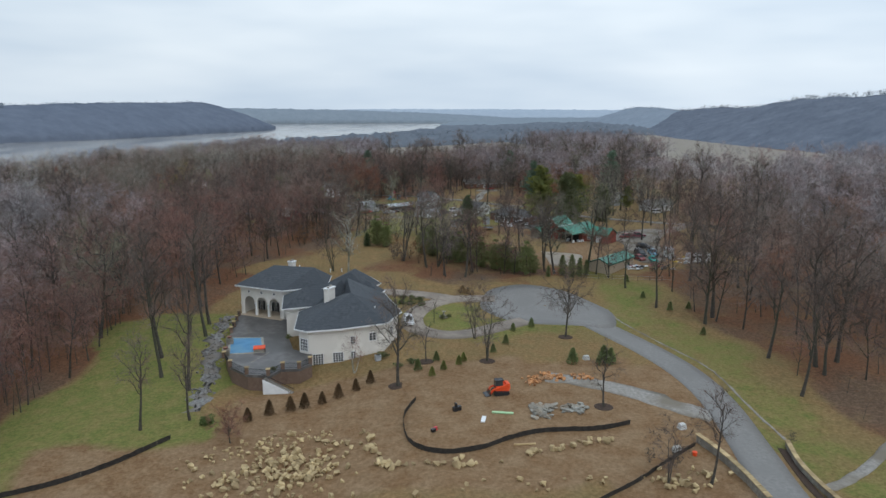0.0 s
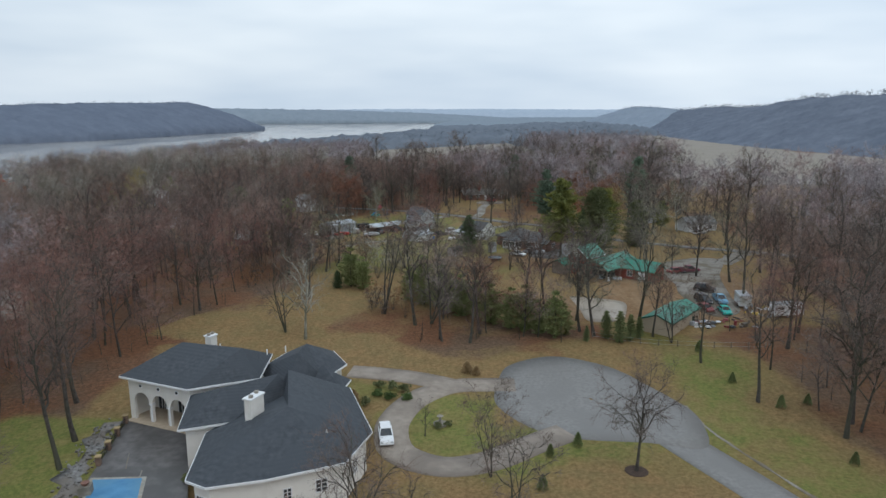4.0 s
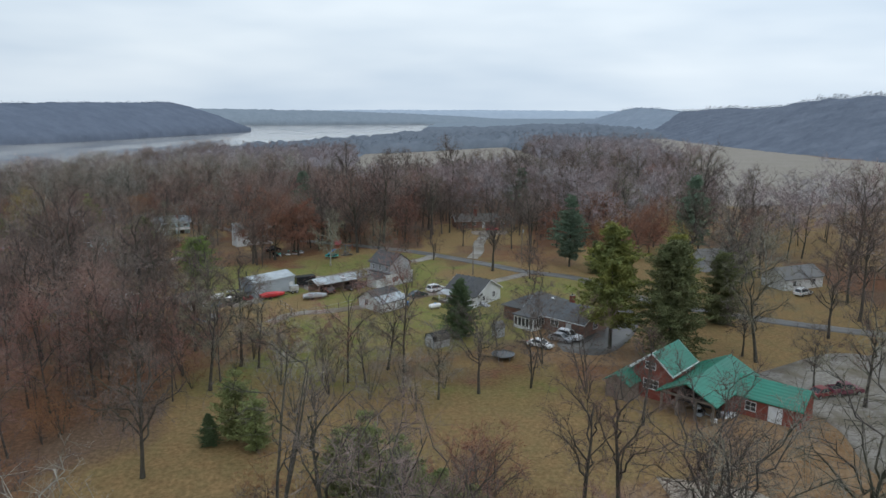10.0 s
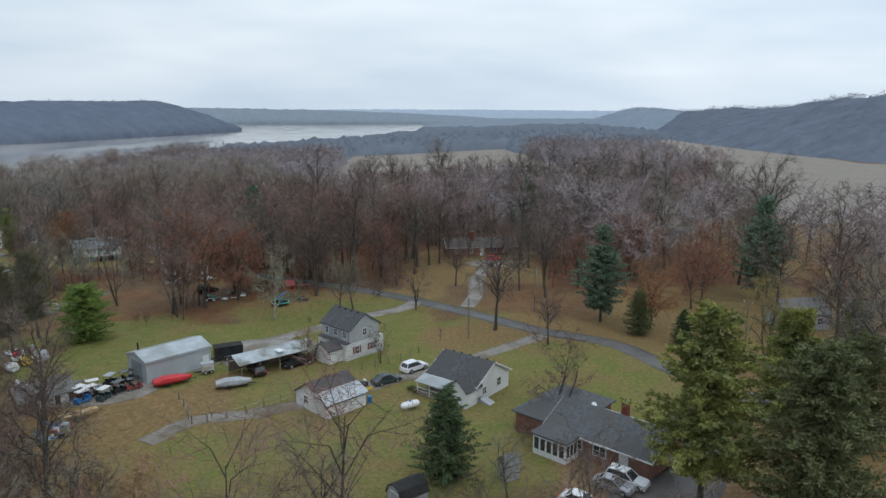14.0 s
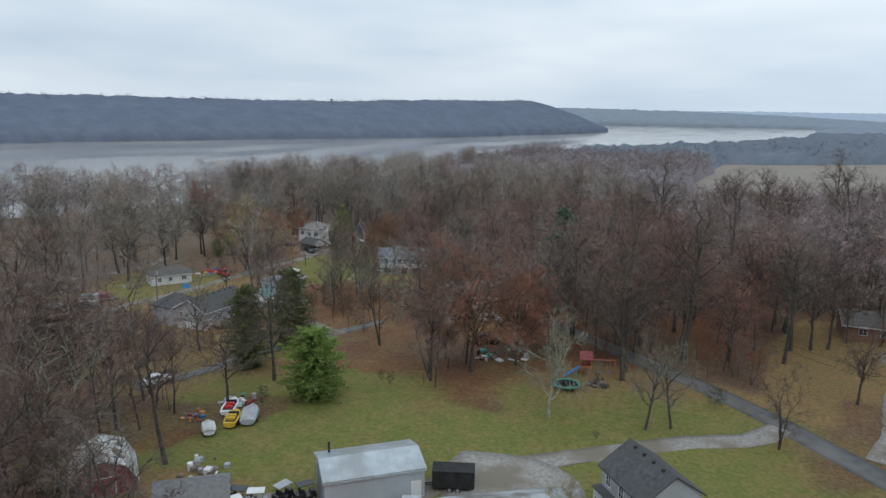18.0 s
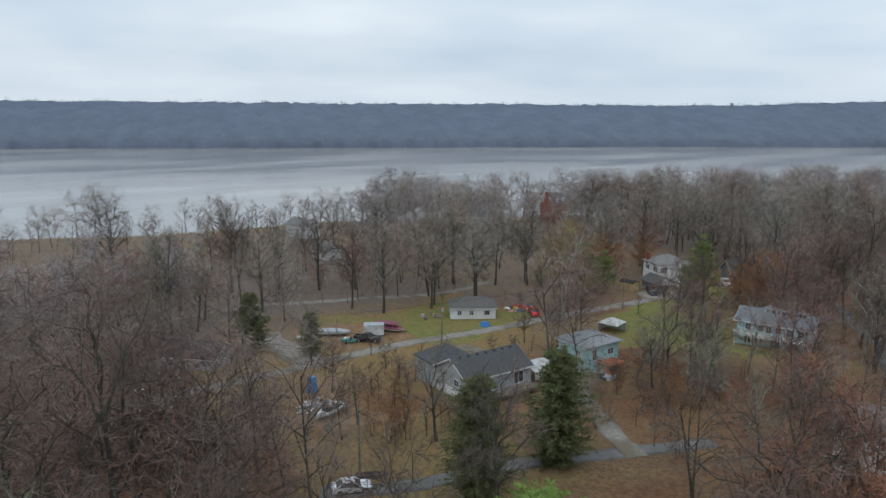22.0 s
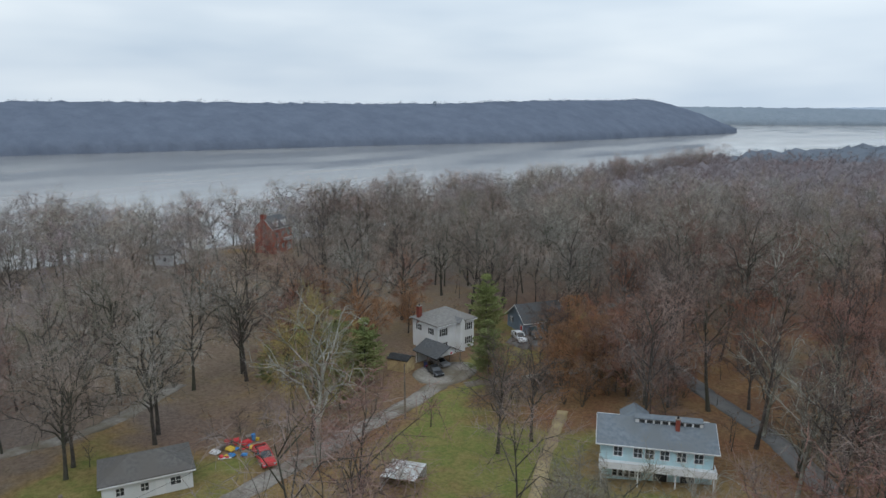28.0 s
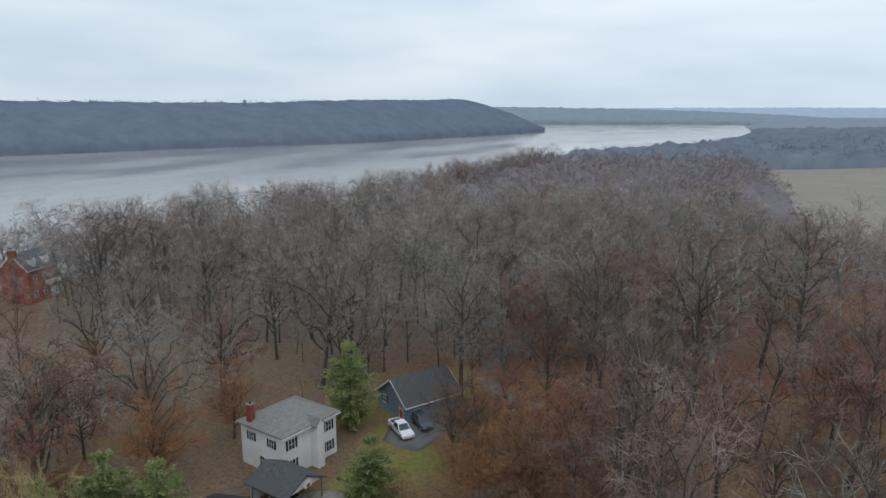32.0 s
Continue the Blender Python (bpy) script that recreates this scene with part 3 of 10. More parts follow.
MUDS = [(6, 96, 36, 15, 4, 4), (-20, 84, 34, 9, 8, 5), (30, 84, 9, 14, 0, 4), (-8, 111, 22, 4, 14, 3), (20, 112, 10, 5, 0, 3), (57, 212, 17, 22, 0, 5), (32, 194, 6, 7, 0, 3), (33, 250, 9, 9, 0, 4), (-110, 345, 8, 14, 0, 4), (-112, 308, 9, 7, 0, 4), (-146, 330, 8, 8, 0, 4)]

gx, gy = graded(-4800, -330, 180, 4800, 2.0, 1.10), graded(-4800, 40, 560, 4800, 2.0, 1.10)
ground_me, GX, GY = sheet("ground", gx, gy, ground_z, M["ground"])
WX = GX + 3.0 * np.sin(GY / 7.3 + 1.1) + 2.2 * np.sin((GX + GY) / 5.1) + 1.2 * np.sin(GX / 2.9 - GY / 3.7)
WY = GY + 3.0 * np.sin(GX / 6.7 + 0.4) + 2.2 * np.sin((GX - GY) / 5.7) + 1.2 * np.sin(GX / 3.1 + GY / 2.7)
zone = ground_me.color_attributes.new("zone", "FLOAT_COLOR", "POINT")
wood_d = wooded(0.5 * (GX + WX), 0.5 * (GY + WY))
lit = np.clip(np.maximum(wood_d * 1.3, (toward_river(GX, GY) > 150) * 0.62 * (toward_river(GX, GY) < 300)), 0, 1) * (1 - blobs(WX, WY, LAWNS))
lit = np.maximum(lit, 0.62 * blobs(WX, WY, [(-92, 442, 34, 34, 0, 8), (-228, 450, 40, 16, -39, 8), (-45, 228, 11, 26, -10, 5), (-78, 352, 20, 22, 0, 6), (-88, 374, 14, 10, 0, 5), (-108, 312, 6, 10, 0, 5), (4, 184, 19, 9, -20, 4), (12, 242, 12, 8, 0, 5), (40, 240, 8, 6, 0, 4),  (-48, 332, 18, 10, 0, 6), (30, 330, 16, 12, 0, 5), (-70, 291, 9, 7, 20, 4)]))
zone.data.foreach_set("color", np.stack([blobs(WX, WY, LAWNS) + 0.7 * blobs(WX, WY, LAWNS[:2] + [(-30, 300, 30, 10, 14, 8), (-124, 402, 7, 12, 10, 4)]), np.maximum(blobs(0.6 * GX + 0.4 * WX, 0.6 * GY + 0.4 * WY, MUDS), 0.25 * smooth(165, 190, toward_river(WX, WY)) * (toward_river(GX, GY) < 600)), lit, 1 - blobs(GX, GY, FIELDS)], 2).astype(np.float32).ravel())
tagged(new("ground", ground_me), "wintry grass, leaf litter and bare mud on gently sloping ground", "ground", kind="structure")

WATER_Z = -11.3
water_me, _, _ = sheet("water", graded(-4800, -1100, 0, -0.1, 60, 1.3), graded(-3000, -100, 2400, 4800, 60, 1.3), lambda X, Y: np.full(X.shape, WATER_Z), M["water"])
tagged(new("water", water_me), "wide grey-brown river in flood with a dull sheen", "river", kind="structure")


# ---- roads: strips that lie on the ground ----
def curve_through(pts, step=1.5):
    """A smooth line through the given plan points."""
    p = np.array(pts, float)
    p = np.vstack([2 * p[0] - p[1], p, 2 * p[-1] - p[-2]])
    out = []
    for i in range(1, len(p) - 2):
        k = max(2, int(np.linalg.norm(p[i + 1] - p[i]) / step))
        for t in np.arange(k) / k:
            a, b, c, d = p[i - 1], p[i], p[i + 1], p[i + 2]
            out.append(0.5 * (2 * b + (c - a) * t + (2 * a - 5 * b + 4 * c - d) * t * t + (3 * b - a - 3 * c + d) * t ** 3))
    out.append(p[-2])
    return np.array(out)


def strip_mesh(name, pts, width, material, lift=0.06, ragged=0.0, seed=1):
    c = curve_through([q[:2] for q in pts])
    tan = np.gradient(c, axis=0)
    tan /= np.linalg.norm(tan, axis=1)[:, None] + 1e-9
    nor = np.stack([-tan[:, 1], tan[:, 0]], 1)
    w = np.interp(np.linspace(0, 1, len(c)), np.linspace(0, 1, len(pts)), [q[2] if len(q) > 2 else width for q in pts])
    rng = np.random.default_rng(seed)
    cols = []
    for f in (-0.5, -0.5, -0.25, 0, 0.25, 0.5, 0.5):
        j = ragged * rng.normal(size=len(c)) if abs(f) == 0.5 else 0
        q = c + nor * (f * w + j)[:, None]
        cols.append(np.column_stack([q, ground_z(q[:, 0], q[:, 1]) + lift]))
    cols[0][:, 2] -= lift + 0.25
    cols[-1][:, 2] -= lift + 0.25
    v = np.stack(cols, 1).reshape(-1, 3)
    k = len(cols)
    i = (np.arange(len(c) - 1)[:, None] * k + np.arange(k - 1)[None, :]).ravel()
    return flat_mesh(name, v, np.stack([i, i + 1, i + k + 1, i + k], 1), material, True)


def road_strip(name, pts, width, material, label, lift=0.06, ragged=0.0, seed=1):
    return tagged(new(name, strip_mesh(name, pts, width, material, lift, ragged, seed)), label, "road", kind="structure")


def pad(name, pts, material, label, lift=0.07, category="pavement"):
    """A paved area with a smooth outline, laid on the ground."""
    c = curve_through(list(pts) + [pts[0]], 1.2)[:-1]
    mid = c.mean(0)
    rings = [np.column_stack([mid + (c - mid) * f, np.zeros(len(c))]) for f in (1.0, 1.0, 0.75, 0.5, 0.25, 0.02)]
    for i, r in enumerate(rings):
        r[:, 2] = ground_z(r[:, 0], r[:, 1]) + lift - (0.3 if i == 0 else 0)
    v = np.concatenate(rings)
    n = len(c)
    q = [(i * n + j, i * n + (j + 1) % n, (i + 1) * n + (j + 1) % n, (i + 1) * n + j) for i in range(5) for j in range(n)]
    return tagged(new(name, flat_mesh(name, v, q, material, True)), label, category, kind="structure")


road_strip("road_estate", [(40, 56), (40.5, 74), (42, 86), (43.4, 100), (42.6, 112), (39.5, 124), (35, 135), (30, 146)], 6.0, M["asphalt"], "curving smooth grey asphalt estate road, damp")
pad("pavement_turning_circle", [(10.2, 159), (13, 165.4), (21, 169), (29.6, 164.4), (34.6, 156), (38, 147), (36, 137.5), (29, 139.0), (19, 140.4), (13.6, 143.6), (9.4, 151)], M["asphalt"], "round grey asphalt turning circle with darker stains", 0.075)
road_strip("driveway_loop", [(13, 157.6), (8, 157.8), (2.6, 157.2), (-2.4, 153.2), (-5.2, 147.6), (-5.9, 142.4), (-4.4, 136.8), (1.0, 133.4), (7.0, 134.6), (12.5, 138.4), (18.5, 142.2)], 4.8, M["concrete"], "looped beige concrete driveway in front of the mansion", 0.09)
road_strip("driveway_spur", [(2.6, 157.8), (-3, 160.6), (-9, 162.4), (-14, 163.4)], 4.6, M["concrete"], "beige concrete spur of the driveway", 0.10)
road_strip("road_site_track", [(40.5, 95), (36, 99), (30, 105), (23, 109.5), (18, 111)], 4.5, M["gravel"], "grey gravel track onto the building site", 0.05, 0.25)
road_strip("path_riprap_bed", [(-46.5, 147), (-45.4, 138), (-44.2, 130), (-42.4, 122), (-40.6, 115), (-39.6, 108), (-38.6, 103)], 2.2, M["riprap"], "bed of small grey stones below the terrace", 0.05, 1.1)
road_strip("path_estate", [(66, 92), (58, 84.5), (50.6, 79), (46.6, 77.6), (47.2, 84)], 1.5, M["gravel"], "pale gravel garden path", 0.06, 0.06)
road_strip("path_verge", [(48.6, 90), (48, 99), (47.2, 115), (42, 131), (38.5, 142), (37.6, 150)], 0.4, M["track"], "thin pale worn line along the verge", 0.05, 0.1)
road_strip("road_village", [(-52, 374), (-24, 352), (-1.5, 336), (8, 328), (20, 317), (30, 307.5), (42, 299.5), (49, 285), (60, 272), (88, 254), (140, 226), (190, 196)], 4.0, M["road"], "wet dark village road with paler patches", 0.06, 0.08)
road_strip("driveway_brick_bungalow", [(17, 324), (19.5, 334), (20.5, 346), (23.5, 360), (26, 368)], 3.4, M["gravel"], "pale gravel driveway", 0.07, 0.12)
pad("pavement_bungalow_court", [(20, 364), (24, 362), (31, 364), (32, 370), (26, 372), (20, 370)], M["concrete"], "pale concrete court")
road_strip("driveway_white_house", [(6, 328.5), (3, 323), (-5, 317.5), (-12, 311), (-18, 305.5), (-24, 300), (-27, 294), (-29, 289)], 3.4, M["gravel"], "pale gravel lane to the workshop", 0.07, 0.15)
pad("pavement_workshop_yard", [(-28, 303), (-20, 305), (-14, 303), (-11, 298), (-13, 295), (-22, 290), (-25, 292), (-28, 297)], M["gravel"], "wet pale gravel yard beside the workshop", 0.08)
pad("pavement_cart_yard", [(-46, 281), (-40, 286), (-36, 287), (-32, 283), (-34, 278), (-40, 276), (-46, 276)], M["track"], "gravel yard full of golf carts", 0.08)
road_strip("driveway_lane", [(30, 305), (23, 299), (15, 292), (8, 286.5), (2, 283), (-4, 278), (-10, 274.5), (-17, 271.5), (-23, 270), (-27, 264)], 3.0, M["track"], "worn asphalt lane past the cottages", 0.07, 0.15)
pad("pavement_brick_house", [(28, 246), (34, 244), (40, 250), (46, 262), (47, 272), (43, 274), (39, 262), (33, 253), (28, 251)], M["road"], "wet dark asphalt parking court", 0.06)
pad("pavement_green_yard", [(52, 232), (62, 238), (74, 244), (80, 240), (72, 222), (67, 204), (64, 192), (57, 190), (56, 205), (58, 217)], M["track"], "rutted pale gravel yard with puddles", 0.05)
road_strip("driveway_green_house", [(78, 236), (84, 243), (90, 250)], 5.0, M["track"], "pale gravel drive to the road", 0.06, 0.3)
pad("water_puddle", [(30.5, 204), (36, 202.5), (41.5, 199.5), (40.5, 193), (37.8, 187.5), (31.5, 187), (31, 195)], mat("silty_puddle", (0.30, 0.245, 0.185), (0.38, 0.315, 0.245), 2.0, 0.35, c3=(0.27, 0.225, 0.175), size2=4), "pale flooded patch of gravel", 0.05)
road_strip("road_river", [(-124, 262), (-127, 282), (-129, 298), (-130.5, 312), (-133, 326), (-135.3, 340), (-135.5, 356), (-136, 372), (-136, 388), (-136.5, 402), (-138.5, 416)], 3.6, M["track"], "narrow pale gravel lane along the river lots", 0.06, 0.15)
road_strip("road_bank", [(-178, 280), (-180, 300), (-181.5, 322), (-176, 345), (-170, 365), (-176, 385)], 3.0, M["track"], "pale bank lane between the trees", 0.06, 0.15)
road_strip("road_woods", [(-64, 388), (-75, 404), (-85, 419), (-98, 432), (-109, 445), (-120, 455), (-131, 462), (-134, 480), (-128, 510), (-120, 545)], 3.4, M["road"], "narrow grey asphalt lane through the woods", 0.06, 0.1)
road_strip("road_woods_branch", [(-110, 443), (-118, 433), (-126, 423), (-134, 414)], 2.6, M["track"], "thin track through the trees", 0.05, 0.15)
road_strip("path_lawn", [(-104, 384), (-108, 394), (-112, 406), (-114, 412)], 1.8, M["straw_path"], "trodden straw-coloured path", 0.05, 0.15)
pad("pavement_boat_yard", [(-131, 313), (-134, 319), (-141, 319), (-152, 317), (-158, 318), (-156, 313.5), (-147, 312), (-138, 312)], M["track"], "muddy pale gravel turn-off beside the boats", 0.055)
road_strip("driveway_grey_house", [(-70, 350), (-75, 334), (-78.5, 322), (-80, 310), (-84, 300)], 3.0, M["road"], "wet asphalt drive behind the grey house", 0.06, 0.1)
road_strip("driveway_blue_house", [(-128, 346), (-112, 350), (-100, 350), (-92, 347), (-80, 341), (-72, 338)], 3.2, M["track"], "gravel drive beside the turquoise house", 0.065, 0.2)
pad("pavement_river_house", [(-141, 410), (-136, 412), (-135.5, 420), (-140, 424), (-145, 419), (-145, 413)], M["track"], "pale gravel parking place", 0.07)
pad("pavement_blue_bungalow", [(-140, 438), (-134, 437), (-132, 446), (-135, 450), (-141, 446)], M["road"], "grey asphalt parking place", 0.07)


# ---- far hills across the river and inland, a backdrop with haze in its colours ----
def hill_material(name, a, b, relief=0.55):
    m = bpy.data.materials.new(name)
    m.use_nodes = True
    n, l = m.node_tree.nodes, m.node_tree.links
    bs = n["Principled BSDF"]
    bs.inputs["Roughness"].default_value = 1.0
    bs.inputs["Specular IOR Level"].default_value = 0.0
    g = n.new("ShaderNodeNewGeometry")
    mp = n.new("ShaderNodeMapping")
    mp.inputs["Scale"].default_value = (1, 1, 0.35)
    l.new(g.outputs["Position"], mp.inputs[0])
    t = n.new("ShaderNodeTexNoise")
    t.inputs["Scale"].default_value, t.inputs["Detail"].default_value, t.inputs["Roughness"].default_value = 1 / 30, 9.0, 0.7
    l.new(mp.outputs[0], t.inputs["Vector"])
    r = n.new("ShaderNodeValToRGB")
    r.color_ramp.elements[0].position, r.color_ramp.elements[0].color = 0.35, lin(a)
    r.color_ramp.elements[1].position, r.color_ramp.elements[1].color = 0.68, lin(b)
    l.new(t.outputs["Fac"], r.inputs[0])
    l.new(r.outputs[0], bs.inputs["Base Color"])
    crowns = n.new("ShaderNodeTexNoise")
    crowns.inputs["Scale"].default_value, crowns.inputs["Detail"].default_value = 1 / 14, 5.0
    l.new(g.outputs["Position"], crowns.inputs["Vector"])
    bp = n.new("ShaderNodeBump")
    bp.inputs["Distance"].default_value, bp.inputs["Strength"].default_value = 7.0, relief
    l.new(crowns.outputs["Fac"], bp.inputs["Height"])
    l.new(bp.outputs[0], bs.inputs["Normal"])
    return m


# haze is put into these base colours: bluer and paler farther off
M["hill"] = hill_material("hazed_wooded_ridge", (0.118, 0.140, 0.182), (0.152, 0.177, 0.225))
M["hill_right"] = hill_material("hazed_inland_hill", (0.112, 0.130, 0.164), (0.168, 0.190, 0.232), 0.06)
M["hill_far"] = hill_material("hazed_farthest_ridge", (0.34, 0.40, 0.475), (0.38, 0.44, 0.51))
M["hill_mid"] = hill_material("hazed_distant_ridge", (0.205, 0.245, 0.285), (0.24, 0.28, 0.32))
M["hill_pale"] = hill_material("hazed_pale_hill", (0.205, 0.245, 0.295), (0.25, 0.29, 0.34), 0.06)
# far tree tops, blued by haze in the base colour
M["far_tree_hazed"] = mat("hazed_tree_tops", (0.160, 0.188, 0.220), (0.215, 0.245, 0.280), 20, 1.0)


def hill(name, line, crest, depth, material, label, seed, rough=3.0, step=9.0):
    """A wooded ridge: line is the foot seen from the valley, crest the heights along it, depth how far it runs back."""
    c = curve_through(line, step)
    h = np.interp(np.linspace(0, 1, len(c)), np.linspace(0, 1, len(crest)), crest)
    tan = np.gradient(c, axis=0)
    tan /= np.linalg.norm(tan, axis=1)[:, None]
    nor = np.stack([-tan[:, 1], tan[:, 0]], 1)
    rng = np.random.default_rng(seed)
    fr = np.array([0, 0.01, 0.1, 0.2, 0.32, 0.45, 0.6, 0.75, 0.9, 1.0])
    pr = np.array([-0.05, 0.14, 0.30, 0.46, 0.62, 0.77, 0.90, 0.98, 1.0, 0.97])
    v = []
    for i, (f, p) in enumerate(zip(fr, pr)):
        q = c + nor * (f * depth)
        z = -11 + (h + 11) * p
        bumps = rng.normal(size=len(c)) * rough * (0.25 + 0.75 * min(1, f * 4))
        bumps += np.convolve(rng.normal(size=len(c) + 24), np.ones(25) / 5, "valid") * rough * 0.9 * f
        v.append(np.column_stack([q + rng.normal(size=q.shape) * 1.5, z + bumps * (h + 11) / 60]))
    v = np.stack(v, 1).reshape(-1, 3)
    k = len(fr)
    i = (np.arange(len(c) - 1)[:, None] * k + np.arange(k - 1)[None, :]).ravel()
    me = flat_mesh(name, v, np.stack([i, i + 1, i + k + 1, i + k], 1), material, True)
    return tagged(new(name, me), label, "hill", kind="structure"), v.reshape(len(c), k, 3)


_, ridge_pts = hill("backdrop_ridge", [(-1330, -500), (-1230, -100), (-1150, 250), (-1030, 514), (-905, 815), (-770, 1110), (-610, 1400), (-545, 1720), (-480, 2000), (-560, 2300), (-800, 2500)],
                    [48, 50, 56, 56, 54, 52, 54, 62, 66, 30, 20], 240, M["hill"], "long leafless wooded ridge beyond the river, tinted blue-grey for distance haze", 3, 0.9)


def slope(name, foot, crest, material, label, seed, lump, m=420, rows=70):
    """A wooded hillside of closed crowns that climbs from the line of its foot to the line of its crest."""
    g = np.linspace(0, 1, m)

    def even(line):
        c = curve_through(line, 12.0)
        return np.column_stack([np.interp(g, np.linspace(0, 1, len(c)), c[:, i]) for i in (0, 1)])

    c = np.array(crest, float)
    fx, cx = even(foot), even(c[:, :2])
    cz = np.interp(g, np.linspace(0, 1, len(c)), c[:, 2])
    rng = np.random.default_rng(seed)
    out = []
    for p in np.linspace(0, 1.2, rows):
        q = fx + (cx - fx) * p
        up = math.sin(min(p, 1.0) * math.pi / 2) ** 1.15 - 0.25 * max(0, p - 1)
        spur = np.sin(g * 41 + 3 * p) * 3.2 * p * (1 - min(p, 1)) + np.sin(g * 97 + 1.3) * 1.3 * p
        crown = rng.normal(size=m) * lump
        out.append(np.column_stack([q + rng.normal(size=q.shape) * 0.5, -4 + (cz + 4) * up + spur + crown]))
    v = np.stack(out, 1)
    i = (np.arange(m - 1)[:, None] * rows + np.arange(rows - 1)[None, :]).ravel()
    me = flat_mesh(name, v.reshape(-1, 3), np.stack([i, i + rows, i + rows + 1, i + 1], 1), material, True)
    return tagged(new(name, me), label, "hill", kind="structure"), v


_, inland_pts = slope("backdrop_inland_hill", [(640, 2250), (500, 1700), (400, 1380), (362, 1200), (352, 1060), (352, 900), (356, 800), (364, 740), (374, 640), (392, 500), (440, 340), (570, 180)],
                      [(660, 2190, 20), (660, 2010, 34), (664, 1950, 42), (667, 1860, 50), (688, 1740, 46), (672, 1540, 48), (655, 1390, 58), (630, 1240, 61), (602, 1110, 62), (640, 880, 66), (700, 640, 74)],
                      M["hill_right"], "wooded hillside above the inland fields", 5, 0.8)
_, pale_pts = slope("backdrop_pale_hill", [(420, 2300), (440, 2050), (470, 1850), (520, 1700)], [(520, 2420, 4), (566, 2280, 30), (610, 2150, 53), (640, 2020, 50), (680, 1900, 38)], M["hill_pale"], "wooded hill beyond the fields, tinted paler for haze", 6, 0.6, 160, 30)
hill("backdrop_far_ridge", [(-2600, 3300), (-1200, 4000), (0, 4250), (1200, 4000), (2600, 3300)], [46, 48, 56, 48, 60], 200, M["hill_far"], "farthest ridge, tinted pale for mist", 7, 1.2, 18)
hill("backdrop_middle_ridge", [(-1700, 2700), (-1000, 3000), (-500, 3120), (-150, 3200), (150, 3300), (420, 3350)], [56, 58, 56, 50, 36, 8], 160, M["hill_mid"], "distant ridge up the valley, tinted for haze", 8, 1.2, 14)

# ---- trees ----
def unit(a):
    a = np.asarray(a, float)
    return a / (np.linalg.norm(a, axis=-1, keepdims=True) + 1e-9)


class Soup:
    """Collects triangles for one mesh."""

    def __init__(self):
        self.v, self.f, self.n = [], [], 0

    def add(self, v, f):
        self.v.append(np.asarray(v, float).reshape(-1, 3))
        self.f.append(np.asarray(f, int).reshape(-1, 3) + self.n)
        self.n += len(self.v[-1])

    def blades(self, p, q, w, rng):
        p, q = np.atleast_2d(p), np.atleast_2d(q)
        s = unit(np.cross(q - p, rng.normal(size=p.shape))) * (np.broadcast_to(w, len(p))[:, None] / 2)
        self.add(np.stack([p - s, p + s, q], 1), np.arange(3 * len(p)))

    def tube(self, pts, radii, sides=5):
        pts = np.asarray(pts, float)
        t = unit(np.gradient(pts, axis=0))
        a = unit(np.cross(t, (0.31, 0.83, 0.2)))
        b = np.cross(t, a)
        ang = np.arange(sides) * 2 * np.pi / sides
        rings = pts[:, None] + np.asarray(radii)[:, None, None] * (np.cos(ang)[None, :, None] * a[:, None] + np.sin(ang)[None, :, None] * b[:, None])
        f = []
        for i in range(len(pts) - 1):
            for j in range(sides):
                k = (j + 1) % sides
                f += [(i * sides + j, i * sides + k, (i + 1) * sides + k), (i * sides + j, (i + 1) * sides + k, (i + 1) * sides + j)]
        self.add(rings, f)

    def arrays(self):
        return np.concatenate(self.v), np.concatenate(self.f)

    def mesh(self, name, material):
        v, f = self.arrays()
        return flat_mesh(name, v, f, material)


def swerve(rng, start, way, length, n, bend, lift):
    pts, d = [np.array(start, float)], unit(way)
    for _ in range(n):
        d = unit(d + rng.normal(size=3) * bend + np.array([0, 0, lift]))
        pts.append(pts[-1] + d * length / n)
    return np.array(pts)


def along(pts, f):
    x = f * (len(pts) - 1)
    i = min(int(x), len(pts) - 2)
    return pts[i] + (pts[i + 1] - pts[i]) * (x - i), unit(pts[i + 1] - pts[i])


def bow(p, way, q, n, rng, wild):
    """A bent line from p, setting out along way, to q."""
    p, q = np.asarray(p, float), np.asarray(q, float)
    ln = np.linalg.norm(q - p)
    c = p + unit(way) * ln * 0.5
    t = np.linspace(0, 1, n + 1)[:, None]
    pts = (1 - t) ** 2 * p + 2 * t * (1 - t) * c + t * t * q
    pts[1:-1] += rng.normal(size=(n - 1, 3)) * ln * wild
    return pts


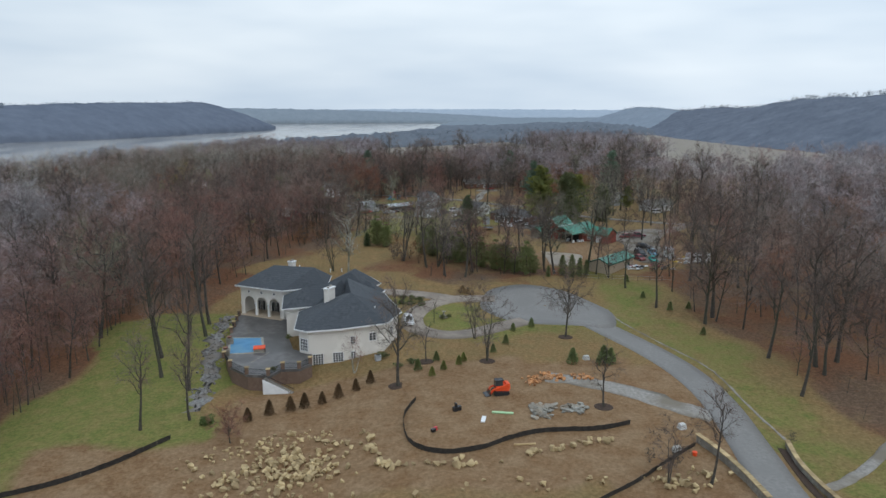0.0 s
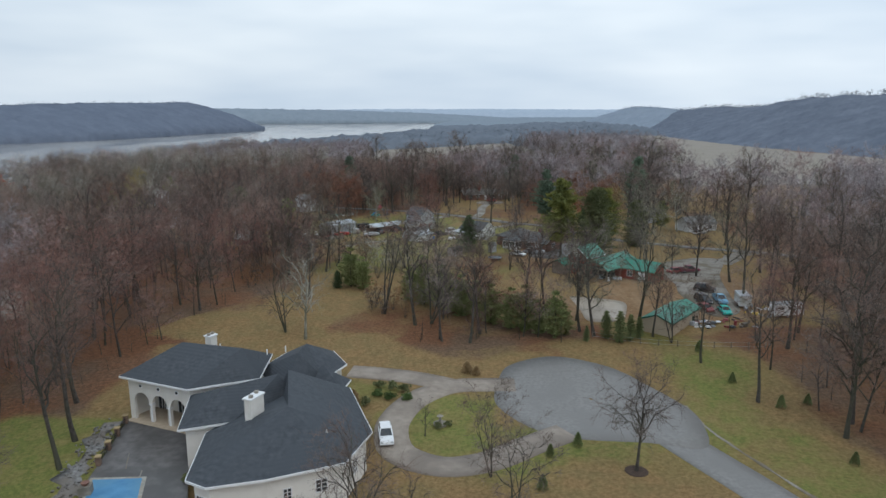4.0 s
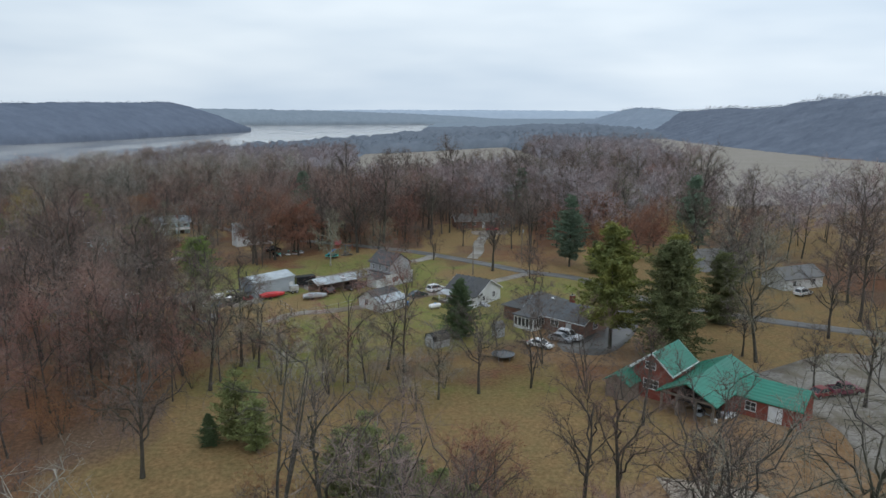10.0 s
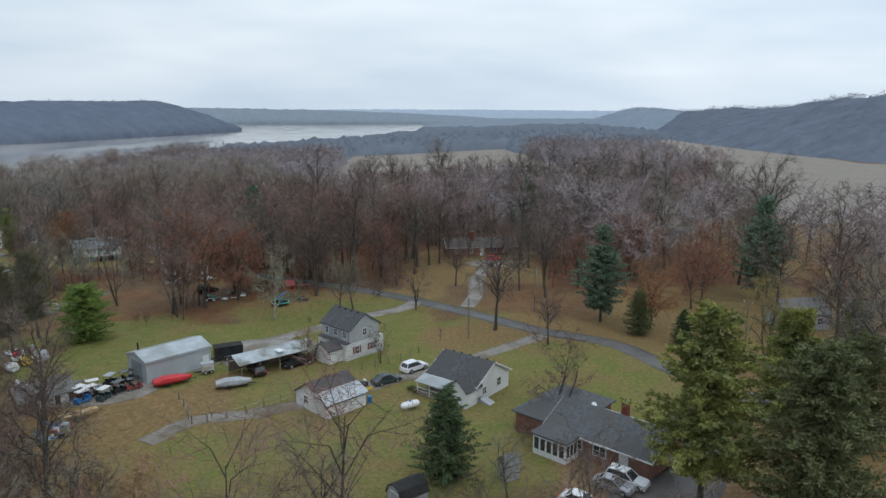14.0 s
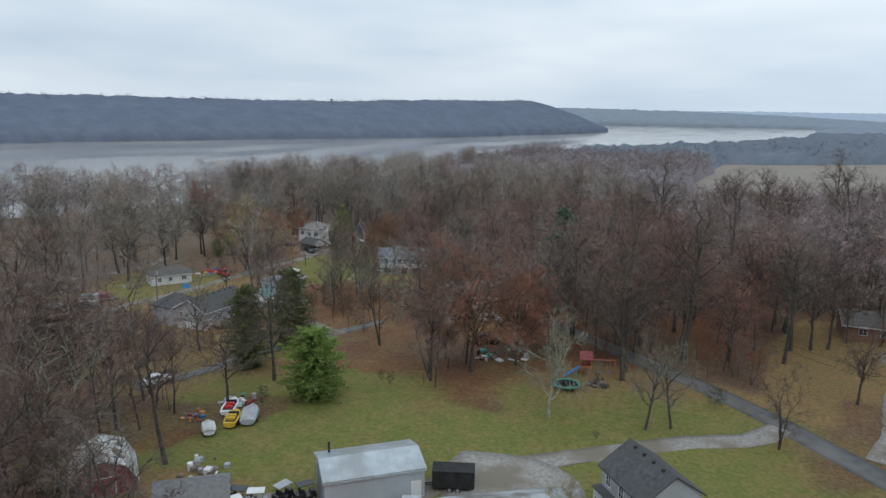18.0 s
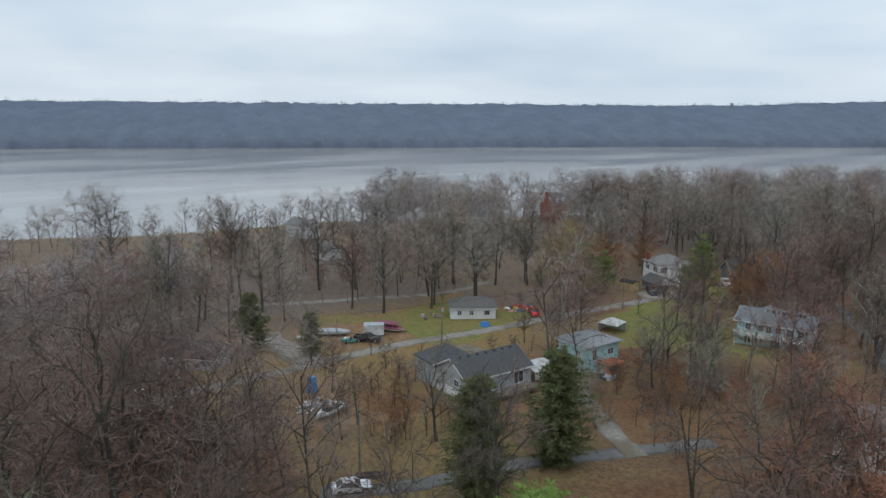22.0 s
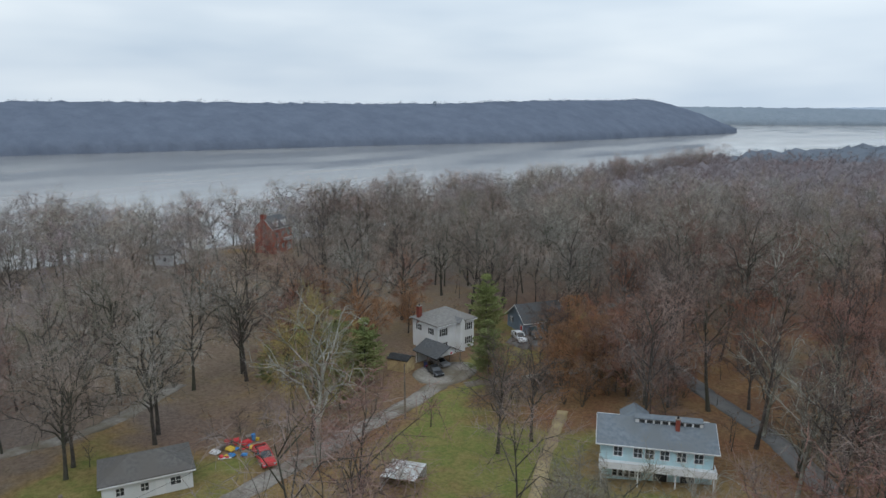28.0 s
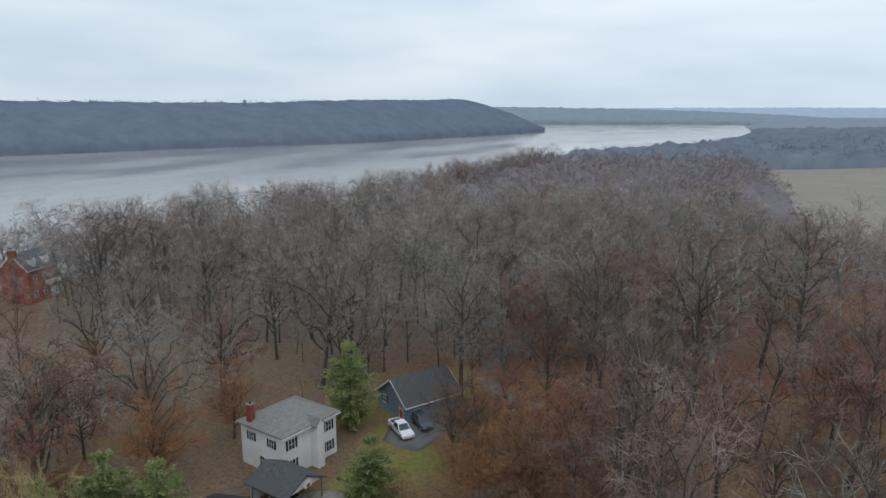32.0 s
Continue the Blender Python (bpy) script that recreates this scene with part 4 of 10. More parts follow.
def bare_tree(seed, H, limbs=9, spread=0.8, low=0.32, stems=1, twigs=13, sub=2, twig_w=0.040, fine=1.0, lean=0.04, rise=0.62, branches=10, wide=0.30, mid=0.62, deep=0.37, cheap=False):
    """A leafless tree whose limbs, branches and twigs fill a rounded crown: trunk triangles and crown triangles."""
    rng = np.random.default_rng(seed)
    trunk, crown = Soup(), Soup()
    heart, R = np.array([0, 0, mid * H]), np.array([wide * H, wide * H, deep * H])
    P, Q = [], []
    per = max(3, limbs // stems)
    total = per * stems
    k = 0
    for s in range(stems):
        tilt = np.array([*rng.normal(size=2) * (lean if stems == 1 else 0.25), 1])
        line = swerve(rng, (0, 0, -0.3), tilt, H * rise, 3 if cheap else 6, 0.05, 0.05)
        r0 = H * (0.0085 if cheap else 0.0125) / math.sqrt(stems)
        plain = cheap and limbs <= 4
        trunk.tube(line[::3] if plain else line, r0 * (np.array([1.6, 0.4]) if plain else np.array([1.3, 0.85, 0.6, 0.25]) if cheap else np.array([1.5, 1.05, 0.92, 0.8, 0.64, 0.46, 0.22])), 3 if cheap else 6)
        for i in range(per):
            zz = 1 - 1.62 * ((i * stems + s) + 0.5) / total
            az = k * 2.4 + rng.normal() * 0.25
            k += 1
            rr = math.sqrt(max(0, 1 - zz * zz))
            end = heart + R * np.array([rr * math.cos(az), rr * math.sin(az), zz]) * rng.uniform(0.72, 0.98)
            f = min(0.98, low + (1 - low) * (0.95 - 0.85 * (i / max(1, per - 1))) * rng.uniform(0.85, 1.1))
            p, t = along(line, f)
            lb = bow(p, unit(end - p) * np.array([0.7, 0.7, 0.3]) + np.array([0, 0, 0.75]), end, 2 if cheap else 5, rng, 0.05)
            rl = r0 * (0.68 - 0.3 * f)
            if plain:
                trunk.blades(lb[0], lb[-1], rl * 1.6, rng)
            elif cheap:
                trunk.tube(lb, rl * np.array([1.0, 0.6, 0.15]), 3)
            else:
                trunk.tube(lb, rl * np.array([1, 0.82, 0.66, 0.5, 0.34, 0.14]), 4)
            for j in range(branches):
                g = 0.22 + 0.76 * (j + rng.uniform(0, 0.9)) / branches
                bp, bt = along(lb, min(g, 0.999))
                to = bp + unit(bt * 0.55 + rng.normal(size=3) * 0.8 + (bp - heart) / R * 0.35) * H * (rng.uniform(0.13, 0.26) if cheap else rng.uniform(0.10, 0.21))
                e = (to - heart) / R
                m = np.linalg.norm(e)
                if m > 1.05:
                    to = heart + e / m * R * rng.uniform(0.92, 1.1)
                if cheap:
                    br = np.array([bp, to])
                    trunk.blades(bp, to, rl * 0.7, rng)
                else:
                    br = bow(bp, bt + rng.normal(size=3) * 0.3, to, 2, rng, 0.06)
                    trunk.tube(br, rl * np.array([0.34, 0.24, 0.1]), 3)
                n = twigs
                g2 = rng.uniform(0.1, 1.0, n)
                tp = br[0] + (br[-1] - br[0]) * g2[:, None] if cheap else np.array([along(br, min(q, 0.999))[0] for q in g2])
                e = unit((tp - heart) / R)
                w = unit(unit(br[-1] - br[0]) * (0.2 if cheap else 0.5) + e * (0.25 if cheap else 0.45) + rng.normal(size=(n, 3)) * (0.9 if cheap else 0.7) + np.array([0, 0, 0.12]))
                P.append(tp)
                Q.append(tp + w * H * rng.uniform(0.035, 0.078, size=(n, 1)) * fine)
    P, Q = np.concatenate(P), np.concatenate(Q)
    crown.blades(P, Q, twig_w, rng)
    for _ in range(sub):
        g = rng.uniform(0.25, 0.9, size=(len(P), 1))
        S = P + (Q - P) * g
        W = unit(unit(Q - P) + rng.normal(size=P.shape) * 0.75 + np.array([0, 0, 0.1]))
        crown.blades(S, S + W * np.linalg.norm(Q - P, axis=1)[:, None] * rng.uniform(0.5, 0.9, size=(len(P), 1)), twig_w * 0.8, rng)
    return trunk, crown


def simple_tree(seed, H, limbs=6, branches=5, twigs=9, width=0.10, wide=0.27, low=0.2, mid=0.6, deep=0.4, fine=1.15):
    """A cheaper leafless tree for the mass of the woods."""
    return bare_tree(seed, H, limbs, 0.8, low, 1, twigs, 0, width, fine, 0.05, 0.72, branches, wide, mid, deep, True)


def conifer(seed, H, base=0.12, width=0.24, whorls=16, arms=8, sprays=9, spray=0.055, droop=0.12, shape=1.0, open_=0.0):
    """An evergreen: whorls of arms that carry flat sprays of needles."""
    rng = np.random.default_rng(seed)
    trunk, crown = Soup(), Soup()
    trunk.tube(swerve(rng, (0, 0, -0.3), (0, 0, 1), H * 0.97, 5, 0.01, 0.02), H * 0.013 * np.array([1.3, 1, 0.8, 0.55, 0.3, 0.05]), 6)
    for i in range(whorls):
        lump = rng.uniform(0.72, 1.12, 5)
        f = base + (1 - base) * (i / whorls)
        rr = H * width * ((1 - f) / (1 - base)) ** shape * min(1, 0.55 + 2.2 * (f - base)) + H * 0.012
        if open_ and rng.random() < open_:
            continue
        for j in range(arms):
            az = i * 0.9 + j * 6.283 / arms + rng.normal() * 0.22
            r = rr * rng.uniform(0.55, 1.15) * lump[int(az * 1.3) % 5]
            p = np.array([0, 0, H * f + rng.normal() * H * 0.022])
            out = np.array([math.cos(az), math.sin(az), rng.uniform(0.05, 0.35) - droop * 2 * (1 - f)])
            q = p + out * r
            crown.blades(p, q, H * 0.006, rng)
            sprays2 = sprays * 4
            g = rng.uniform(0.15, 1.0, size=(sprays2, 1))
            S = p + (q - p) * g + rng.normal(size=(sprays2, 3)) * H * np.array([0.02, 0.02, 0.011]) * (1.3 - 0.8 * g)
            W = unit(unit(out) + rng.normal(size=(sprays2, 3)) * np.array([0.85, 0.85, 0.5]) + np.array([0, 0, -droop]))
            L = H * spray * rng.uniform(0.3, 0.72, size=(sprays2, 1))
            crown.blades(S, S + W * L, H * spray * 0.30, rng)
            crown.blades(S + W * L * 0.9, S - W * L * 0.15, H * spray * 0.25, rng)
    return trunk, crown


def leafy(seed, R, H, n=1500, leaf=0.45, lumps=14, low=0.0):
    """A mass of small leaves in overlapping lumps, with gaps."""
    rng = np.random.default_rng(seed)
    s = Soup()
    c = rng.normal(size=(lumps, 3))
    c = unit(c) * rng.uniform(0.25, 0.72, size=(lumps, 1))
    k = rng.integers(0, lumps, n)
    d = unit(rng.normal(size=(n, 3)))
    p = c[k] + d * rng.uniform(0.24, 0.42, size=(n, 1))
    p = p * np.array([R, R, H / 2 / 1.05]) + np.array([0, 0, low + H / 2])
    p[:, 2] = np.maximum(p[:, 2], low * 0.4 + 0.05)
    w = unit(d + rng.normal(size=d.shape) * 0.7)
    s.blades(p - w * leaf * 0.5, p + w * leaf * 0.6, leaf * 0.75, rng)
    return s


TREES = {}


def tree_kind(key, name, label, group, made, bark, leaf):
    """One tree of a kind under an empty, kept aside to be copied."""
    t, c = made
    root = tagged(new(name), label, "tree", group)
    a = new("trunk", t.mesh("trunk", bark))
    b = new("crown", c.mesh("crown", leaf))
    a.parent = b.parent = root
    TREES[key] = root
    TREES[key]["used"] = 0
    return root


GROWN = dict(oak=1.35, tanoak=1.3, tanash=1.25, ash=1.3, olive=1.35, multi=1.45, maple=1.3, sycamore=1.25, pale=1.3, willow=1.25, slim=1.2, scrub=1.15, redscrub=1.1)


def plant(key, x, y, scale=1.0, turn=None, z=None):
    root = TREES[key]
    scale = scale * GROWN.get(key, 1.0)
    turn = (x * 37.1 + y * 17.3) % 360 if turn is None else turn
    m = pose(x, y, gz(x, y) if z is None else z, 0, 0, turn) @ Matrix.Diagonal((scale, scale, scale, 1))
    if root["used"] == 0:
        root["used"] = 1
        root.matrix_basis = m
        return root
    t = copy_thing(root, m)
    t.matrix_basis = m
    return t


tree_kind("oak", "oak_tree", "broad leafless grey-brown tree with spreading limbs", "bare trees", bare_tree(11, 20, 12, 1, 0.38, rise=0.55, wide=0.36, mid=0.60, deep=0.38), M["bark"], M["twig_dark"])
tree_kind("tanoak", "oak_tree", "broad leafless tree with pale tan twigs on the flat", "bare trees", bare_tree(41, 20, 12, 1, 0.36, rise=0.55, wide=0.36, mid=0.60, deep=0.38), M["bark"], M["twig_light"])
tree_kind("tanash", "ash_tree", "tall leafless tree with pale tan twigs", "bare trees", bare_tree(42, 24, 11, 1, 0.36, rise=0.68, wide=0.25, mid=0.63, deep=0.36), M["bark"], M["twig_light"])
tree_kind("ash", "ash_tree", "tall leafless tree with upswept grey limbs", "bare trees", bare_tree(12, 24, 11, 1, 0.36, rise=0.68, wide=0.24, mid=0.64, deep=0.36), M["bark"], M["twig_dark"])
tree_kind("slim", "slim_tree", "slender leafless tree with a bare straight trunk", "bare trees", bare_tree(13, 22, 8, 1, 0.45, branches=7, rise=0.74, wide=0.17, mid=0.68, deep=0.32), M["bark"], M["twig_dark"])
tree_kind("olive", "mossy_tree", "leafless tree with mossy olive-grey branches", "bare trees", bare_tree(14, 20, 9, 1, 0.28, rise=0.6, wide=0.27, mid=0.6, deep=0.40), M["bark"], M["twig_olive"])
tree_kind("multi", "multistem_tree", "leafless tree splitting into several stems", "bare trees", bare_tree(15, 13, 12, 1, 0.22, 3, 8, 2, 0.05, branches=7, wide=0.34, mid=0.58, deep=0.42), M["bark"], M["twig_dark"])
tree_kind("maple", "red_maple", "red-budding leafless maple with a rounded crown", "bare trees", bare_tree(16, 15, 13, 1, 0.4, 1, 17, 3, 0.046, rise=0.4, wide=0.46, mid=0.56, deep=0.42), M["bark"], M["twig_maple"])
tree_kind("sycamore", "sycamore_tree", "leafless sycamore with bleached white limbs", "bare trees", bare_tree(17, 25, 11, 1, 0.3, 1, 8, 1, 0.04, branches=10, wide=0.32, mid=0.6, deep=0.40), M["bark_pale"], M["twig_pale"])
tree_kind("mossysyc", "sycamore_tree", "big leafless sycamore with mossy grey-green limbs", "bare trees", bare_tree(17, 25, 11, 1, 0.3, 1, 8, 1, 0.04, branches=10, wide=0.32, mid=0.6, deep=0.40), M["bark_moss"], M["twig_olive"])
tree_kind("pale", "pale_tree", "small leafless tree with pale grey-green branches", "bare trees", bare_tree(18, 11, 9, 1, 0.28, 1, 9, 3, 0.045, rise=0.55, wide=0.36, mid=0.58, deep=0.42), M["bark_pale"], M["twig_olive"])
tree_kind("willow", "golden_tree", "leafless tree with a haze of golden twigs", "bare trees", bare_tree(19, 18, 12, 1, 0.24, 2, 15, 3, 0.048, wide=0.30, mid=0.58, deep=0.42), M["bark"], M["twig_gold"])
tree_kind("sapling", "sapling", "young leafless sapling with thin twigs", "saplings", bare_tree(20, 7, 7, 1, 0.3, 1, 5, 1, 0.035, branches=5, wide=0.24, mid=0.6, deep=0.4), M["bark"], M["twig_dark"])
tree_kind("birch", "river_birch", "small birch with several pale stems and fine red twigs", "bare trees", bare_tree(21, 8, 10, 1, 0.25, 3, 9, 2, 0.032, branches=6, wide=0.26, mid=0.6, deep=0.4), M["bark_pale"], M["twig_red"])
tree_kind("redscrub", "scrub_thicket", "thicket of thin rust-red stems", "thickets", bare_tree(22, 7, 16, 1, 0.12, 4, 7, 2, 0.045, branches=6, wide=0.42, mid=0.5, deep=0.5), M["bark"], M["reed"])
tree_kind("scrub", "scrub_thicket", "leafless scrub of thin grey-brown stems", "thickets", bare_tree(23, 6, 16, 1, 0.12, 4, 7, 2, 0.045, branches=6, wide=0.42, mid=0.5, deep=0.5), M["bark"], M["twig_dark"])
tree_kind("pine", "white_pine", "tall white pine with layered blue-green boughs", "evergreens", conifer(31, 22, 0.16, 0.34, 17, 11, 16, 0.05, -0.02, 0.7, 0.10), M["bark"], M["needle_pine"])
tree_kind("tallmulti", "multistem_tree", "tall leafless tree with several upright dark stems", "bare trees", bare_tree(24, 24, 11, 1, 0.32, 3, 8, 1, 0.036, branches=9, rise=0.78, wide=0.22, mid=0.62, deep=0.38), M["bark"], M["twig_dark"])
tree_kind("bushy", "bushy_tree", "bushy leafless tree with many olive-grey stems from the ground", "bare trees", bare_tree(26, 10, 18, 1, 0.10, 5, 9, 2, 0.036, branches=7, rise=0.72, wide=0.44, mid=0.55, deep=0.46), M["bark_olive"], M["twig_light"])
tree_kind("rust", "rust_tree", "rounded leafless tree with a dense haze of rust-orange twigs", "bare trees", bare_tree(25, 13, 14, 1, 0.3, 1, 20, 3, 0.05, rise=0.45, wide=0.42, mid=0.58, deep=0.42), M["bark"], M["twig_rust"])
tree_kind("youngpine", "young_pine", "soft yellow-green young pine with loose boughs", "evergreens", conifer(37, 10, 0.04, 0.44, 16, 11, 12, 0.06, -0.10, 0.7, 0.08), M["bark"], M["needle_soft"])
tree_kind("spruce", "spruce_tree", "dense dark green spruce", "evergreens", conifer(32, 14, 0.03, 0.50, 27, 13, 14, 0.045, 0.05, 0.75), M["bark"], M["needle"])
tree_kind("cedar", "cedar_tree", "bushy mid-green cedar beside the lawn", "evergreens", conifer(33, 10, 0.04, 0.34, 15, 9, 10, 0.06, 0.0, 0.75), M["bark"], M["needle_mid"])
tree_kind("cypress", "cypress_tree", "tall yellow-green cypress with ragged boughs", "evergreens", conifer(34, 21, 0.12, 0.37, 19, 14, 20, 0.042, 0.03, 0.55, 0.10), M["bark"], M["needle_yel"])
tree_kind("hemlock", "hemlock_tree", "large dense dark evergreen", "evergreens", conifer(35, 20, 0.02, 0.38, 24, 15, 20, 0.036, 0.06, 0.45), M["bark"], M["leaf_dark"])
tree_kind("bright", "bright_evergreen", "broad bright green evergreen with a rounded top", "evergreens", conifer(36, 10.5, 0.01, 0.60, 24, 17, 16, 0.050, 0.02, 0.34), M["bark"], M["leaf_bright"])


# ---- the woods: too many trees to count ----
def scatter(x0, x1, y0, y1, gap, seed, keep):
    rng = np.random.default_rng(seed)
    X, Y = np.meshgrid(np.arange(x0, x1, gap), np.arange(y0, y1, gap))
    X = X.ravel() + rng.uniform(-0.46, 0.46, X.size) * gap
    Y = Y.ravel() + rng.uniform(-0.46, 0.46, Y.size) * gap
    k = rng.random(X.size) < keep(X, Y)
    return X[k], Y[k], rng


def woods(name, spots, kinds, label, mats, tall=(0.8, 1.2), z_of=ground_z):
    """Stamps small tree shapes over the spots into two meshes: wood and twigs."""
    X, Y, rng = spots
    which = rng.integers(0, len(kinds), len(X))
    root = tagged(new(name), label, "woods", kind="stuff")
    for part_name, idx, material in (("trunks", 0, mats[0]), ("twigs", 1, mats[1])):
        V, F, n = [], [], 0
        for w, kind in enumerate(kinds):
            v, f = kind[idx].arrays()
            sel = np.nonzero(which == w)[0]
            if not len(sel):
                continue
            r2 = np.random.default_rng(w + 5)
            a = r2.uniform(0, 6.28, len(sel))
            s = r2.uniform(*tall, len(sel)) * (1 - 0.42 * box_mask(X[sel], Y[sel], 12, 560, 85, 95, 0, 20)) * (1 - 0.45 * box_mask(X[sel], Y[sel], -255, 300, 50, 75, 0, 25))
            wd = s * r2.uniform(0.85, 1.25, len(sel))
            c, sn = np.cos(a)[:, None], np.sin(a)[:, None]
            x = (v[None, :, 0] * c - v[None, :, 1] * sn) * wd[:, None] + X[sel][:, None]
            y = (v[None, :, 0] * sn + v[None, :, 1] * c) * wd[:, None] + Y[sel][:, None]
            z = v[None, :, 2] * s[:, None] + z_of(X[sel], Y[sel])[:, None]
            V.append(np.stack([x, y, z], 2).reshape(-1, 3))
            F.append((f[None] + (np.arange(len(sel)) * len(v))[:, None, None]).reshape(-1, 3) + n)
            n += len(sel) * len(v)
        ob = new(part_name, flat_mesh(part_name, np.concatenate(V), np.concatenate(F), material))
        ob.parent = root
        tagged(ob, kind="stuff")
    return root


def seen_from_path(x, y):
    """The wedge of land that lies before the camera's line of travel."""
    return (x < 28 + 0.67 * y) & ((x > -40 - 0.68 * y) | (y > 236))


TRAVEL = [(0, 0), (8, 200), (0, 255), (-99, 355), (-150, 460)]


def off_line(x, y):
    """Metres from the middle line of the valley walk, in plan."""
    best = np.full(np.shape(x), 1e9)
    for (ax, ay), (bx, by) in zip(TRAVEL, TRAVEL[1:]):
        d2 = (bx - ax) ** 2 + (by - ay) ** 2
        t = np.clip(((x - ax) * (bx - ax) + (y - ay) * (by - ay)) / d2, 0, 1)
        best = np.minimum(best, np.hypot(x - ax - t * (bx - ax), y - ay - t * (by - ay)))
    return best


def patch(x, y, size, shift):
    """A slow wave over the plan, to gather trees of one colour."""
    return 0.5 + 0.25 * (np.sin(x / size + shift) * np.cos(y / size * 1.3 - shift) + np.sin((x + y) / size * 0.7 + 2 * shift)) + 0.12 * np.sin(x / 5.1 + y / 7.3)


near_mass = [simple_tree(60 + i, 20, 9, 9, 15, 0.042, 0.27 + 0.04 * (i % 3), 0.22 + 0.05 * (i % 2), fine=1.75) for i in range(7)]
mass = [simple_tree(70 + i, 20, 7, 7, 12, 0.10, 0.33 + 0.045 * (i % 3), mid=0.57, fine=2.0) for i in range(7)]
near_keep = lambda x, y: wooded(x, y) * seen_from_path(x, y) * 0.95
red_here = lambda x, y: np.clip(np.maximum((patch(x, y, 24, 1.3) - 0.46) * 3.0, 0.65 * box_mask(x, y, -60, 520, 70, 110, 0, 30)), 0.08, 0.8) * (1 - 0.7 * box_mask(x, y, -140, 275, 70, 36, 0, 12))
west_red = lambda x, y: np.maximum(red_here(x, y), 0.85 * box_mask(x, y, -72, 170, 32, 60, 0, 10))
bank = lambda x, y: smooth(150, 185, toward_river(x, y)) * 0.72
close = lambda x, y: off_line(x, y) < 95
area = (-330, 300, 60, 640, 7.4)
# trees over 95 m off the line take the twig colours with painted haze
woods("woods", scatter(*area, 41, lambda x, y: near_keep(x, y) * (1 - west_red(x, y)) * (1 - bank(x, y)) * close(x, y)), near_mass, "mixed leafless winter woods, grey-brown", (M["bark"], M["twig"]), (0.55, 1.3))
woods("woods", scatter(*area, 41, lambda x, y: near_keep(x, y) * (1 - west_red(x, y)) * (1 - bank(x, y)) * ~close(x, y)), mass, "mixed leafless winter woods, grey-brown", (M["bark"], M["twig_grey_hazed"]), (0.55, 1.3))
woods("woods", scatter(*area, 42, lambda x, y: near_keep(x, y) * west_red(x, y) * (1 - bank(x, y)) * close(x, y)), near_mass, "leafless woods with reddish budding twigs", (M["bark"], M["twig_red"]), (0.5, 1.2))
woods("woods", scatter(*area, 42, lambda x, y: near_keep(x, y) * west_red(x, y) * (1 - bank(x, y)) * ~close(x, y)), mass, "leafless woods with reddish budding twigs", (M["bark"], M["twig_red_hazed"]), (0.5, 1.2))
woods("bank_woods", scatter(-330, -60, 60, 640, 8.6, 47, lambda x, y: near_keep(x, y) * bank(x, y)), near_mass, "pale grey-tan leafless trees on the river flat", (M["bark"], M["twig_light"]), (0.6, 1.35))
shore = lambda x, y: (shore_side(x, y) > 312) & (shore_side(x, y) < 344) & (y > 150)
woods("shore_trees", scatter(-420, -120, 230, 900, 7.0, 46, lambda x, y: (0.2 + 0.7 * smooth(370, 440, y)) * np.clip(2.2 * patch(x, y, 13, 0.4) - 0.35, 0.1, 1) * (1 - 0.9 * box_mask(x, y, -250, 466, 34, 12, -39, 4)) * shore(x, y)), near_mass, "row of leafless trees along the flooded river bank", (M["bark"], M["twig"]), (0.6, 1.35))
young = [simple_tree(65 + i, 11, 6, 6, 10, 0.04, 0.22, 0.15, fine=1.7) for i in range(5)]
woods("woods", scatter(-125, -66, 78, 175, 3.6, 49, lambda x, y: 0.75 * (x < -68 - 0.03 * (y - 100)) * seen_from_path(x, y)), young, "dense young thicket with rust-red twigs above flood water", (M["bark"], M["twig_red"]), (0.6, 1.15))
under = [simple_tree(80 + i, 7, 4, 3, 5, 0.085, 0.5, 0.1, 0.5, 0.5, 1.4) for i in range(4)]
woods("undergrowth", scatter(-290, 220, 60, 470, 5.2, 43, lambda x, y: wooded(x, y) * seen_from_path(x, y) * 0.6 * (toward_river(x, y) < 260)), under, "leafless undergrowth of thin rust-brown stems", (M["bark"], M["reed"]), (0.4, 1.0))
far_keep = lambda x, y: (1 - blobs(x, y, FIELDS)) * (toward_river(x, y) < 334) * seen_from_path(x, y) * ((y > 640) | (x > 300)) * (x < 350 + 0.12 * np.maximum(y - 1000, 0))
# far twigs and canopies carry haze in their colour, bluer with distance
M["twig_far_hazed"] = mat("hazed_far_twigs", (0.185, 0.168, 0.174), (0.262, 0.240, 0.248), 12.0, 0.95, c3=(0.240, 0.186, 0.186), size2=40)
M["canopy_far_hazed"] = hill_material("hazed_woods_canopy", (0.165, 0.148, 0.156), (0.228, 0.206, 0.215), 0.0)
M["canopy_blue_hazed"] = hill_material("hazed_blue_canopy", (0.130, 0.152, 0.182), (0.182, 0.206, 0.240), 0.0)


